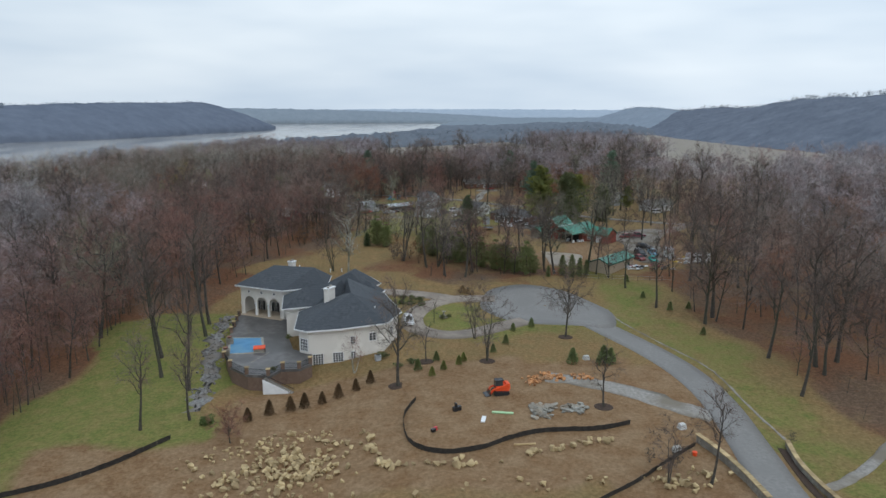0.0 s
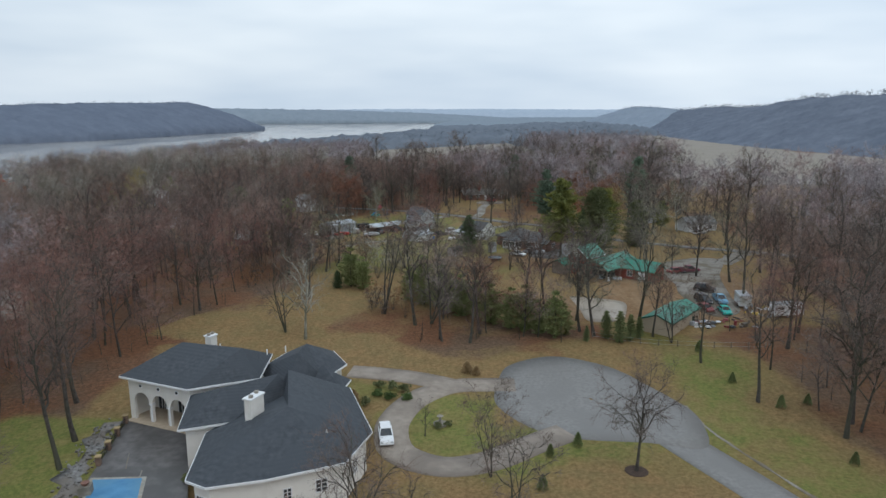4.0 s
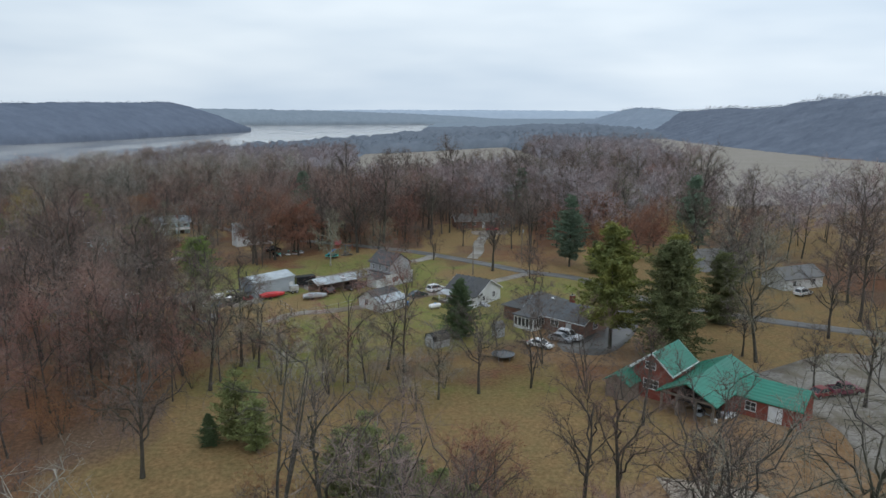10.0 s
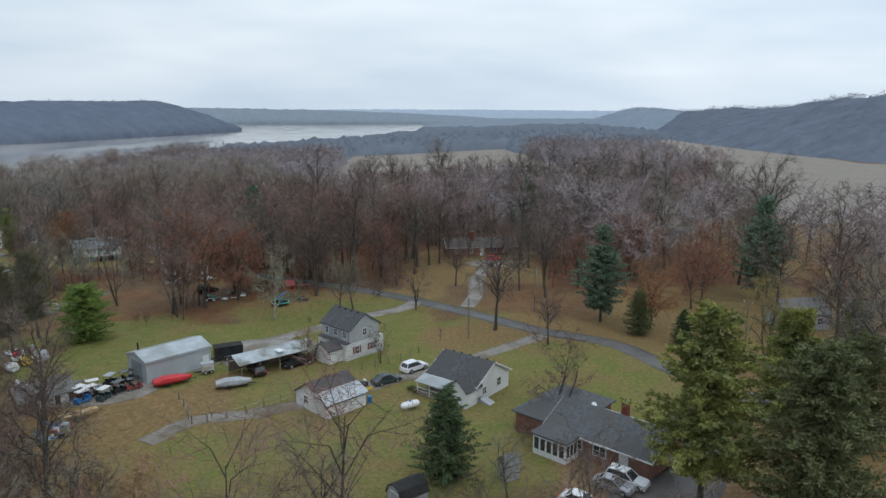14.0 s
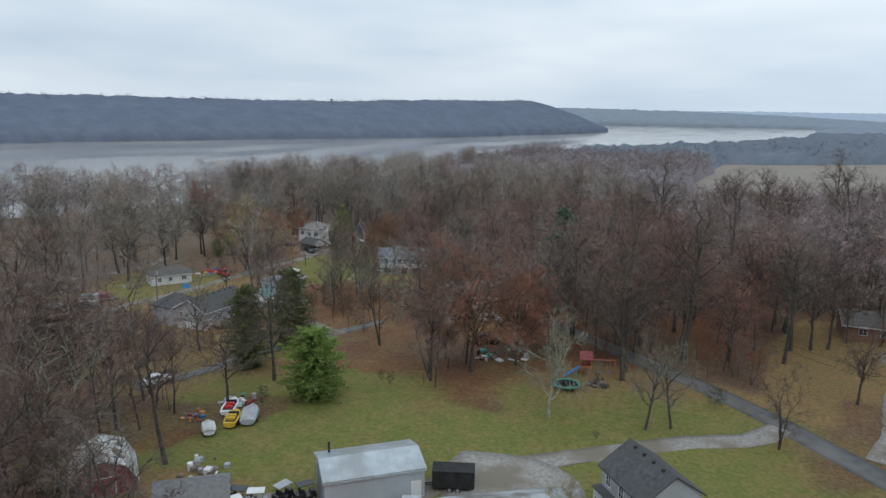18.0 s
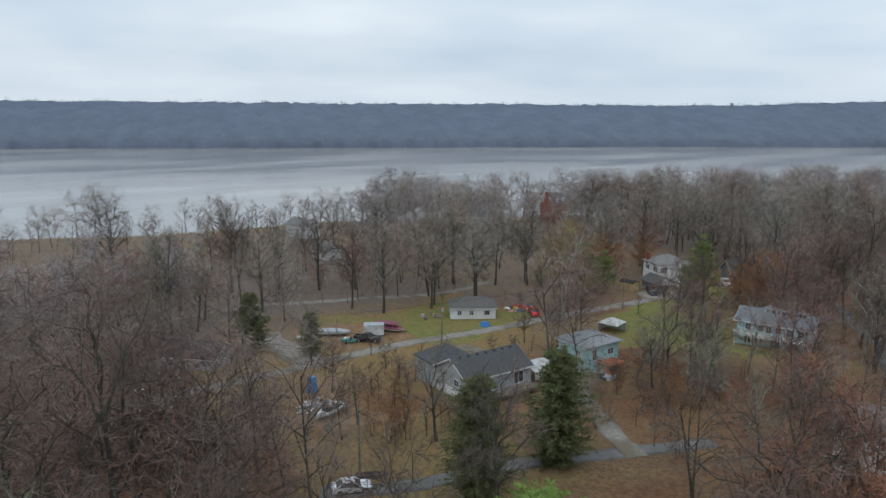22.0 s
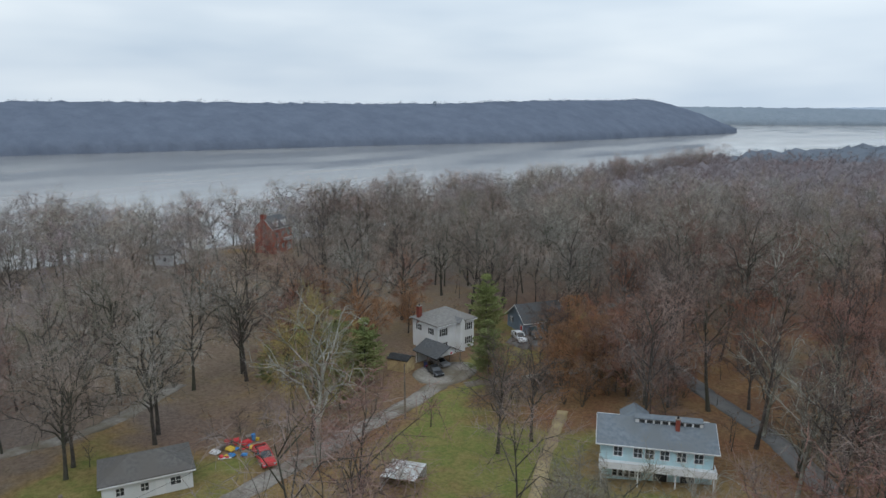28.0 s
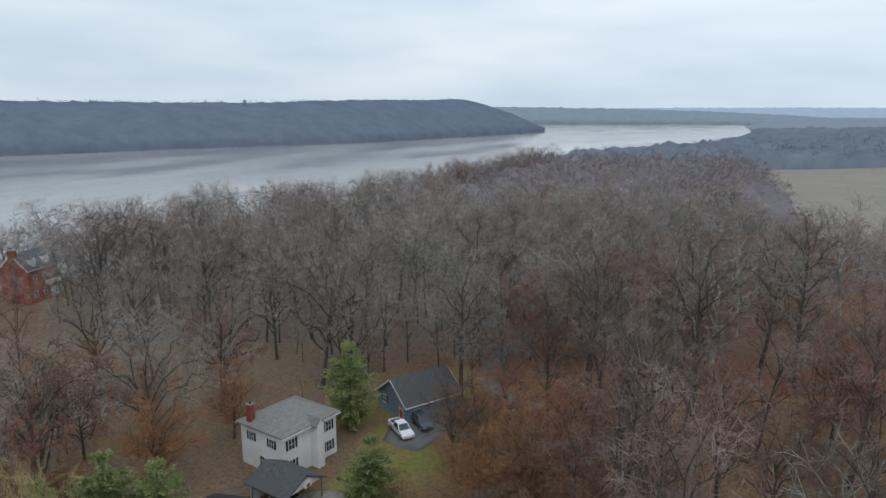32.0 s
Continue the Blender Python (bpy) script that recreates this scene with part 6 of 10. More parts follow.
        for i in range(cols):
            for j in range(rows):
                g = Kit()
                bar_box(g, c, dd, oo, -w / 2 + w * i / cols, -w / 2 + w * (i + 1) / cols, zc - h / 2 + h * j / rows, zc - h / 2 + h * (j + 1) / rows, -0.02, 0.03)
                part("pane", g, M["glass"], ob)

    pane_on(fw[0], fw[1], 0.5, -0.9, 1.7, 2.3, 4, 4)
    pane_on(fw[1], fw[2], 0.26, -3.75, 1.9, 2.2, 4, 5, "french_door")
    pane_on(fw[1], fw[2], 0.88, -3.75, 1.9, 2.2, 4, 5, "french_door")
    pane_on(fw[2], fw[3], 0.26, -0.6, 0.9, 1.4, 2, 3)
    pane_on(fw[2], fw[3], 0.26, -3.5, 0.9, 1.4, 2, 3)
    pane_on(fw[2], fw[3], 0.72, -0.4, 1.3, 1.5, 2, 3)
    pane_on(fw[3], fw[4], 0.5, -0.6, 1.4, 1.7, 3, 3)
    pane_on(fw[7], fw[0], 0.25, -1.0, 1.4, 2.2, 2, 4)
    pane_on(fw[7], fw[0], 0.7, -1.0, 1.0, 2.2, 2, 4)
    cw = inset(wings[3][0], 0.75)
    for f in (0.3, 0.7):
        pane_on(cw[1], cw[2], f, -0.5, 1.1, 1.7, 2, 3)
    pane_on(cw[2], cw[3], 0.5, -0.5, 1.4, 1.7, 3, 3)
    for (x, y, za, zb, w_, d_) in ((-21.7, 132.4, 3.0, 7.1, 1.0, 2.4), (-33.4, 153.4, 4.0, 7.9, 1.1, 1.3)):
        c = part("chimney", Kit().box(x, y, (za + zb) / 2, w_, d_, zb - za, -25), M["stucco"], root)
        part("chimney_cap", Kit().box(x, y, zb + 0.08, w_ + 0.3, d_ + 0.3, 0.16, -25), M["white"], c)
        for s in (-0.5, 0.5):
            part("chimney_pot", Kit().box(x + s * 0.3, y + s * d_ * 0.6, zb + 0.3, 0.45, 0.45, 0.3), M["wallstone"], c)
    for x, y, z in ((-12.5, 129, 4.2), (-31, 150, 7.5), (-22, 152, 6.4), (-24, 149, 7.0)):
        part("roof_vent", Kit().cyl((x, y, z - 0.6), (x, y, z + 0.25), 0.09, 0.09, 7), M["white"], root)
    # stair and raised terrace belong to the ground works
    return root


mansion()

TERRACE = [(-44.0, 147), (-42.6, 138), (-41.6, 130), (-39.3, 121), (-36.4, 114.6), (-32.6, 111.2), (-28.6, 110.6), (-27.4, 113.6), (-24.2, 113.8), (-22.6, 116.5), (-23.5, 121.5), (-27.5, 124), (-30.5, 133), (-32.6, 143)]
tr = tagged(new("terrace"), "raised wet grey pool terrace on a brown block retaining wall", "terrace", kind="structure")
part("deck", Kit().prism(TERRACE, -3.0, -2.55), M["deck"], tr)
part("retaining_wall", Kit().prism(inset(TERRACE, 0.06), -8.0, -3.0), M["retain"], tr)
for (x0, y0, x1, y1) in ((-39.5, 137, -38.2, 133), (-36.0, 132.5, -34.6, 126), (-31.5, 122.5, -33.5, 117)):
    part("joint_line", Kit().beam((x0, y0, -2.545), (x1, y1, -2.545), 0.12, 0.01), M["greystone"], tr)
pool = thing("swimming_pool", "rectangular pool under a taut blue winter cover", "pool", 0, 0, 0, 0)
part("pool_cover", Kit().prism([(-41.0, 130.3), (-35.2, 130.6), (-32.9, 122.6), (-38.6, 121.6)], -2.6, -2.49), M["pool"], pool)
part("coping", Kit().prism([(-41.5, 130.8), (-34.8, 131.0), (-32.4, 122.2), (-38.9, 121.0)], -2.62, -2.52), M["greystone"], pool)
tub = thing("hot_tub", "square hot tub under a folded orange cover", "hot tub", -33.6, 123.2, 12, -2.55)
part("shell", Kit().box(0, 0, 0.3, 2.0, 1.7, 0.6), M["wallstone"], tub)
part("cover", Kit().box(0, 0, 0.68, 2.2, 1.9, 0.16, 0, 0.95), M["orange"], tub)
planter = thing("stone_planter", "square stone planter on the terrace edge", "planter", -40.3, 127.3, 12, -2.55)
part("pier", Kit().box(0, 0, 0.35, 1.3, 1.3, 1.5), M["wallstone"], planter)
part("bowl", Kit().cyl((0, 0, 1.1), (0, 0, 1.45), 0.3, 0.5, 12), M["brick_brown"], planter)
copy_thing(planter, pose(-39.2, 121.0, -2.55, 0, 0, 12))
rail = tagged(new("terrace_fence"), "black iron fence between brown stone piers around the terrace", "fence", kind="")
rail_pts = [(-43.8, 146), (-43.2, 142), (-42.6, 138), (-42.0, 134), (-39.0, 119.5), (-36.6, 115), (-32.8, 111.6), (-29.0, 110.9), (-27.2, 114.0), (-24.4, 114.2), (-22.9, 116.6)]
for i, (x, y) in enumerate(rail_pts):
    p = part("pier", Kit().box(x, y, -2.0, 0.6, 0.6, 1.15, 10), M["retain"], rail)
    part("pier_cap", Kit().box(x, y, -1.38, 0.75, 0.75, 0.12, 10), M["limestone"], p)
    if i and i not in (4,):
        xa, ya = rail_pts[i - 1]
        k = Kit()
        k.beam((xa, ya, -1.6), (x, y, -1.6), 0.05).beam((xa, ya, -2.4), (x, y, -2.4), 0.05)
        m = max(3, int(math.hypot(x - xa, y - ya) / 0.16))
        for j in range(1, m):
            q = (xa + (x - xa) * j / m, ya + (y - ya) * j / m)
            k.beam((*q, -2.5), (*q, -1.55), 0.025)
        part("railing", k, M["iron"], rail)
stair = thing("garden_stair", "white-walled outdoor stair with a black iron handrail", "stair", 0, 0, 0, 0)
st = Kit()
st.face((-29.6, 109.3, -6.2), (-24.6, 109.6, -6.2), (-24.6, 109.6, -5.4), (-29.6, 109.3, -2.75)).face((-29.6, 109.5, -6.2), (-24.6, 109.8, -6.2), (-24.6, 109.8, -5.4), (-29.6, 109.5, -2.75)).face((-29.6, 109.3, -2.75), (-24.6, 109.6, -5.4), (-24.6, 109.8, -5.4), (-29.6, 109.5, -2.75))
part("side_wall", st, M["white"], stair)
for i in range(14):
    part("step", Kit().box(-29.3 + i * 0.34, 110.05, -2.9 - i * 0.19, 0.36, 1.0, 0.2), M["wallstone"], stair)
k = Kit().beam((-29.6, 109.4, -1.8), (-24.6, 109.7, -4.4), 0.06)
for i in range(24):
    f = i / 23
    k.beam((-29.6 + 5 * f, 109.4 + 0.3 * f, -2.8 - 2.6 * f), (-29.6 + 5 * f, 109.4 + 0.3 * f, -1.8 - 2.6 * f), 0.03)
part("handrail", k, M["iron"], stair)

# ---- the village buildings ----
house("tan_garage", "tan metal garage with a green metal gable roof", 47.2, 185.1, 49.3, 14.4, 5.9, 3.15, 1.15, M["tan_metal"], M["green_metal"], z=-1.55, over=0.25, category="garage", trim=mat("dark_green_trim", (0.01, 0.07, 0.05), (0.015, 0.09, 0.06), 1, 0.5), wins=[("S", 4, 1.6, 1.0, 0.9)], doors=[("E", 0, 3.0, 2.5, M["tan_metal"])])
gh = house("brick_farmhouse", "red brick house with green metal gable roofs and a deep carport", 39.5, 228.3, 46, 7.6, 5.8, 4.5, 2.4, M["brick_red"], M["green_metal"], z=0, over=0.45, wins=[("W", 0.4, 5.0, 1.5, 1.0, 2), ("W", 0.2, 2.2, 2.2, 1.3, 3), ("S", 1.5, 3.2, 1.0, 1.1)])
for (nm, lx, ly, L_, W_, h_, r_, wl_, tw) in (("side_wing", -3.4, 3.8, 7.5, 3.6, 2.6, 1.1, M["wood"], 0), ("carport_block", 3.6, -6.4, 9.0, 7.8, 3.0, 2.0, M["brick_red"], 0), ("end_wing", 2.6, -14.6, 5.6, 8.6, 2.8, 1.8, M["brick_red"], 0)):
    b = new(nm)
    b.parent = gh
    b.matrix_basis = pose(lx, ly, 0, 0, 0, tw + (90 if nm == "end_wing" else 0))
    L2, W2 = (W_, L_) if nm == "end_wing" else (L_, W_)
    part("wall", walls(L2, W2, h_, r_), wl_, b)
    if nm == "carport_block":
        rf = gable_roof(L2 + 6.0, W2, h_, r_, 0.4)
        rf.v = [(x - 3.0, y, z) for x, y, z in rf.v]
        part("roof", rf, M["green_metal"], b)
        for yy in (-3.6, -1.2, 1.4, 3.6):
            part("post", Kit().box(-10.2, yy, 1.45, 0.3, 0.3, 3.0), M["wood"], b)
        part("beam", Kit().box(-10.2, 0, 2.9, 0.3, 7.8, 0.3), M["wood"], b)
        part("carport_wall", Kit().box(-5.0, 0.4, 1.1, 0.12, 6.4, 2.2), M["dark"], b)
    else:
        part("roof", gable_roof(L2, W2, h_, r_, 0.4), M["green_metal"], b)
        if nm == "end_wing":
            window(b, "N", L2, W2, 2.0, 1.5, 1.3, 1.2)
            door(b, "N", L2, W2, -1.2, 1.6, 2.1, M["white"])

bk = house("brick_bungalow", "brown brick bungalow with grey roof and glazed sun porch", 31.0, 260.6, -44, 13.5, 8.4, 2.75, 2.1, M["brick_brown"], M["shingle_mid"], z=0, over=0.5, wins=[("S", 0.5, 1.6, 1.6, 1.2), ("S", -2.5, 1.6, 1.2, 1.2), ("E", 0, 1.6, 1.4, 1.2)], doors=[("S", 3.6, 0.95, 2.05, M["white"])])
wing = new("rear_wing")
wing.parent = bk
wing.matrix_basis = pose(-8.2, 1.8, 0, 0, 0, 90)
part("wall", walls(11, 7.6, 2.75), M["brick_brown"], wing)
part("roof", hip_roof(11, 7.6, 2.75, 2.0), M["shingle_mid"], wing)
sp = new("sun_porch")
sp.parent = bk
sp.matrix_basis = pose(-4.6, -5.4, 0, 0, 0, 0)
part("wall", walls(4.6, 3.4, 2.6), M["white"], sp)
part("roof", hip_roof(4.6, 3.4, 2.6, 0.8, 0.3), M["shingle_mid"], sp)
for s_, n_ in (("S", 5), ("W", 4), ("E", 4)):
    for i in range(n_):
        window(sp, s_, 4.6, 3.4, (-1.75 + 0.88 * i) if s_ == "S" else (-1.2 + 0.8 * i), 1.45, 0.66, 1.5, None, 1, None, 1)
chimney(bk, 0.6, 1.6, 2.8, 5.9)
part("satellite_dish", Kit().cyl((-3.2, 0.6, 4.7), (-3.1, 0.5, 4.85), 0.05, 0.35, 12), M["white"], bk)

lh = house("white_cottage", "small white cottage with a dark shingle roof and a tin porch", 14.6, 280.6, -39, 8.6, 8.6, 2.7, 2.3, M["siding_white"], M["shingle_dark"], z=0, over=0.35, wins=[("E", 1.6, 1.6, 0.9, 1.2), ("E", -2.2, 1.4, 0.8, 1.0), ("S", 2.8, 1.5, 0.9, 1.1), ("N", 0, 1.5, 1.0, 1.1)])
vents(lh, 8.6, 8.6, 2.7, 2.3, 5, 1, 0.93)
porch = new("porch")
porch.parent = lh
porch.matrix_basis = pose(-2.2, -5.4, 0, 0, 0, 0)
part("porch_deck", Kit().box(0, 0, 0.3, 4.6, 2.6, 0.5), M["wood"], porch)
part("porch_roof", Kit().face((-2.5, -1.6, 2.15), (2.5, -1.6, 2.15), (2.5, 1.5, 2.8), (-2.5, 1.5, 2.8)).face((-2.5, -1.6, 2.08), (2.5, -1.6, 2.08), (2.5, 1.5, 2.73), (-2.5, 1.5, 2.73)), M["tin"], porch)
for xx in (-2.2, 0, 2.2):
    part("post", Kit().box(xx, -1.3, 1.2, 0.1, 0.1, 1.9), M["white"], porch)
part("railing", Kit().beam((-2.2, -1.3, 1.2), (2.2, -1.3, 1.2), 0.06).beam((-2.2, -1.3, 0.7), (2.2, -1.3, 0.7), 0.05), M["white"], porch)
part("gable_bay", walls(3.4, 3.0, 2.6, 1.4), M["siding_white"], lh).matrix_basis = pose(2.8, -5.0, 0, 0, 0, 90)
part("bay_roof", gable_roof(3.4, 3.0, 2.6, 1.4, 0.3), M["shingle_dark"], lh).matrix_basis = pose(2.8, -5.0, 0, 0, 0, 90)
part("cellar_hatch", Kit().face((4.4, -3.6, 0.7), (6.2, -3.6, 0.05), (6.2, -2.2, 0.05), (4.4, -2.2, 0.7)).face((4.4, -3.6, 0.0), (6.2, -3.6, 0.0), (6.2, -3.6, 0.05), (4.4, -3.6, 0.7)), M["greytarp"], lh)

sh = thing("white_garage", "white timber garage, half shingled, half tin roofed", "garage", -5.2, 274.9, 44, 0)
part("wall", walls(6.6, 7.4, 2.0, 1.9, 1.0, 0.8), M["siding_white"], sh)
part("roof", gable_roof(6.6, 7.4, 2.0, 1.9, 0.3, 0.14, 0.8), M["shingle_dark"], sh)
part("tin_sheet", Kit().face((-3.65, -4.0, 2.04), (3.65, -4.0, 2.04), (3.65, -1.5, 3.10), (-3.65, -1.5, 3.10)), M["tin"], sh)
window(sh, "W", 6.6, 7.4, 1.2, 1.4, 0.9, 1.1)
part("garage_door", Kit().box(3.34, 0.5, 1.1, 0.06, 2.8, 2.2), M["white"], sh)

wh = thing("white_farmhouse", "white farmhouse with a grey upper storey and red shutters", "house", -4.7, 297.4, -45, 0)
part("wall", walls(7.4, 8.2, 2.9), M["siding_white"], wh)
part("upper_wall", walls(7.4, 6.4, 5.2, 2.2, 0), M["siding_grey"], wh)
part("roof", gable_roof(7.4, 6.4, 5.2, 2.2, 0.35), M["shingle_dark"], wh)
part("lower_roof", Kit().box(0, -3.7, 2.96, 7.7, 1.1, 0.12), M["shingle_dark"], wh)
for u in (-2.4, 0, 2.4):
    window(wh, "S", 7.4, 6.4, u, 4.1, 0.75, 1.1)
for u in (-1.7, 1.5):
    window(wh, "E", 7.4, 8.2, u, 1.5, 0.8, 1.2, None, 2, M["dullred"])
window(wh, "E", 7.4, 6.4, 0, 4.3, 0.8, 1.1)
window(wh, "S", 7.4, 8.2, -2.8, 1.5, 0.9, 1.2)
pr = new("porch")
pr.parent = wh
pr.matrix_basis = pose(1.0, -5.4, 0, 0, 0, 90)
part("wall", walls(3.0, 3.6, 2.3, 0.9), M["siding_white"], pr)
part("roof", gable_roof(3.0, 3.6, 2.3, 0.9, 0.3), M["shingle_dark"], pr)
for u in (-1, 0, 1):
    window(pr, "N", 3.0, 3.6, u * 0.8, 1.4, 0.6, 1.0, None, 1)
part("deck", Kit().box(0, 3.2, 0.3, 2.6, 2.6, 0.5), M["iron"], pr)
vents(wh, 7.4, 6.4, 5.2, 2.2, 4, -1, 0.9)

ms = house("metal_workshop", "pale grey metal workshop with a low gable roof", -33.0, 290.0, 46, 10.7, 6.5, 3.4, 0.9, M["grey_metal"], M["tin"], z=-0.4, over=0.15, category="workshop", trim=M["greytarp"])
part("roller_door", Kit().box(-5.38, 0, 1.5, 0.07, 3.6, 3.0), mat("grey_roller_door", (0.20, 0.23, 0.27), (0.25, 0.28, 0.32), 1, 0.5, stripes=("Z", 0.3, 0.02)), ms)
part("side_door", Kit().box(4.4, -3.28, 1.05, 1.1, 0.07, 2.1), M["white"], ms)
part("flue", Kit().cyl((-4.0, 2.2, 3.4), (-4.0, 2.2, 5.1), 0.14, 0.14, 8), M["dark"], ms)

cp = thing("pole_carport", "open timber carport with a patched sheet metal roof", "carport", -16.5, 290.2, 39, 0)
part("roof", gable_roof(13.4, 4.8, 2.5, 0.9, 0.3, 0.08), M["tin_rust"], cp)
part("roof_patch", Kit().box(0.3, -1.2, 3.12, 1.1, 2.7, 0.02), M["white"], cp).rotation_euler = (0, 0, 0)
for xx in (-6.5, -3.3, 0, 3.3, 6.5):
    for yy in (-2.3, 2.3):
        part("post", Kit().box(xx, yy, 1.2, 0.16, 0.16, 2.6), M["wood"], cp)
    part("truss", Kit().beam((xx, -2.3, 2.5), (xx, 2.3, 2.5), 0.1).beam((xx, -2.3, 2.5), (xx, 0, 3.3), 0.08).beam((xx, 2.3, 2.5), (xx, 0, 3.3), 0.08), M["wood"], cp)
part("back_wall", Kit().box(0, 2.35, 0.8, 13, 0.05, 1.6), M["wood"], cp)

sd = thing("timber_shed", "dark red timber shed with a long grey roof and white doors", "shed", -46.8, 277.9, 44, -1.0)
part("wall", walls(7.0, 4.6, 2.0, 1.35, 1.0, 1.3), mat("dark_red_boards", (0.060, 0.030, 0.026), (0.095, 0.050, 0.042), 0.5, 0.85, c3=(0.08, 0.05, 0.042), size2=2), sd)
part("roof", gable_roof(7.0, 4.6, 2.0, 1.35, 0.35, 0.12, 1.3), M["shingle_grey"], sd)
door(sd, "S", 7.0, 4.6, -0.4, 2.3, 1.85, M["whitetarp"])
door(sd, "S", 7.0, 4.6, 2.1, 0.9, 1.85, M["white"])

bn = thing("garden_barn", "small grey gambrel garden barn with a black roof", "shed", 6.2, 249.6, 37, 0)
bp_ = [(-1.35, 0), (1.35, 0), (1.35, 1.35), (0.95, 2.2), (0, 2.6), (-0.95, 2.2), (-1.35, 1.35)]
part("wall", Kit().loft([[(-1.7, y, z - (0.5 if z == 0 else 0)) for y, z in bp_], [(1.7, y, z - (0.5 if z == 0 else 0)) for y, z in bp_]]), M["siding_grey"], bn)
rp = [(1.47, 1.3), (1.02, 2.28), (0, 2.72), (-1.02, 2.28), (-1.47, 1.3), (-1.4, 1.28), (-0.97, 2.2), (0, 2.62), (0.97, 2.2), (1.4, 1.28)]
part("roof", Kit().loft([[(-1.85, y, z) for y, z in rp], [(1.85, y, z) for y, z in rp]]), M["dark"], bn)
door(bn, "W", 3.4, 2.7, 0, 1.3, 1.7, M["siding_grey"])

rb = thing("red_barn", "small red gambrel barn with a torn white roof sheet", "barn", -60.4, 277.6, -35)
gp = [(-3.3, 0), (3.3, 0), (3.3, 1.7), (2.3, 3.4), (0, 4.3), (-2.3, 3.4), (-3.3, 1.7)]
part("wall", Kit().loft([[(x_, y, z - (1.0 if z == 0 else 0)) for y, z in gp] for x_ in (-3.2, 3.2)]), M["dullred"], rb)
gr = [(3.55, 1.45), (2.4, 3.52), (0, 4.48), (-2.4, 3.52), (-3.55, 1.45), (-3.45, 1.42), (-2.32, 3.4), (0, 4.34), (2.32, 3.4), (3.45, 1.42)]
part("roof", Kit().loft([[(x_, y, z) for y, z in gr] for x_ in (-3.5, 3.6)]), M["whitetarp"], rb)
for px_, py_, pz_, w_, t_ in ((0.6, 1.3, 3.98, 1.5, 30), (-1.4, 1.7, 3.82, 0.9, 10), (1.9, 1.9, 3.74, 0.7, 60)):
    part("roof_hole", Kit().box(px_, py_, pz_, w_, w_ * 0.7, 0.16, t_, 0.8), M["wood"], rb)
door(rb, "E", 6.4, 6.6, 0, 2.2, 2.2, M["dullred"])

house("small_shed", "tiny weathered garden shed under the trees", 17.5, 254.5, 30, 1.8, 1.6, 2.0, 0.8, M["siding_grey"], M["shingle_grey"], z=0, over=0.15, category="shed", gutter=False)

gyh = house("grey_house", "grey-sided house with a charcoal roof and a basement garage", -104.6, 336.2, 93, 13.0, 8.6, 3.7, 2.3, M["siding_grey"], M["shingle_dark"], z=-4.7, over=0.4, wins=[("W", 2.4, 2.6, 0.8, 1.1), ("W", -1.5, 2.4, 1.3, 1.0), ("S", -2.6, 2.3, 1.0, 0.9), ("S", 3.9, 2.2, 1.9, 1.9, 2, None, 1)], doors=[("S", -5.4, 1.1, 2.0, M["white"])])
vents(gyh, 13.0, 8.6, 3.7, 2.3, 7, -1, 0.9)
part("garage_door", Kit().box(-6.53, 0, 0.3, 0.06, 3.6, 1.9), M["white"], gyh)
part("foundation", walls(13.05, 8.65, 0.9), M["white"], gyh)
part("deck_floor", Kit().box(0.6, -5.75, 0.85, 11.6, 2.8, 0.16), M["wood"], gyh)
part("deck_rail", Kit().beam((-5.2, -7.1, 1.85), (6.4, -7.1, 1.85), 0.1).beam((-5.2, -7.1, 1.05), (6.4, -7.1, 1.05), 0.08), M["wood"], gyh)
for i in range(30):
    part("baluster", Kit().box(-5.1 + 0.395 * i, -7.1, 1.42, 0.07, 0.05, 0.9), M["wood"], gyh)
for xx in (-5.1, -2.2, 0.7, 3.6, 6.3):
    part("deck_post", Kit().box(xx, -7.0, 0.3, 0.16, 0.16, 3.2), M["wood"], gyh)
gw = new("hip_wing")
gw.parent = gyh
gw.matrix_basis = pose(-2.6, 7.6, 0, 0, 0, 90)
part("wall", walls(6.6, 7.4, 3.4), M["siding_grey"], gw)
part("roof", hip_roof(6.6, 7.4, 3.4, 2.2), M["shingle_dark"], gw)
for yy in (-4.2, -1.4):
    part("post", Kit().box(4.2, yy, 1.5, 0.15, 0.15, 3.6), M["yellowwood"], gw)
tc = thing("canvas_carport", "dirty white canvas carport with sagging roof", "carport", -104.2, 347.2, 93, -5.2)
part("canopy", gable_roof(5.5, 5.0, 2.2, 0.9, 0.1, 0.05), M["whitetarp"], tc)
for xx in (-2.6, 0, 2.6):
    for yy in (-2.4, 2.4):
        part("pole", Kit().cyl((xx, yy, -0.3), (xx, yy, 2.2), 0.04, 0.04, 6), M["rim"], tc)
part("side_sheet", Kit().box(0, -2.45, 1.5, 5.4, 0.04, 1.5), M["whitetarp"], tc)

blh = house("turquoise_house", "square turquoise house with a low grey roof and red deck", -104.9, 359.3, 3, 7.0, 8.0, 5.1, 1.15, M["siding_teal"], M["shingle_pale"], "hip", z=-5.6, over=0.55, wins=[("S", -1.9, 3.7, 0.8, 0.9), ("S", 1.6, 3.6, 0.8, 0.9), ("S", 1.4, 0.9, 1.2, 0.7), ("E", 2.0, 3.5, 1.3, 1.0), ("E", -2.0, 3.5, 0.9, 2.0)])
part("lean_to", walls(1.4, 2.0, 2.6), M["siding_teal"], blh).matrix_basis = pose(-4.2, -2.6, 0)
part("deck_floor", Kit().box(5.0, 0.6, 2.1, 3.0, 4.2, 0.18), M["redwood"], blh)
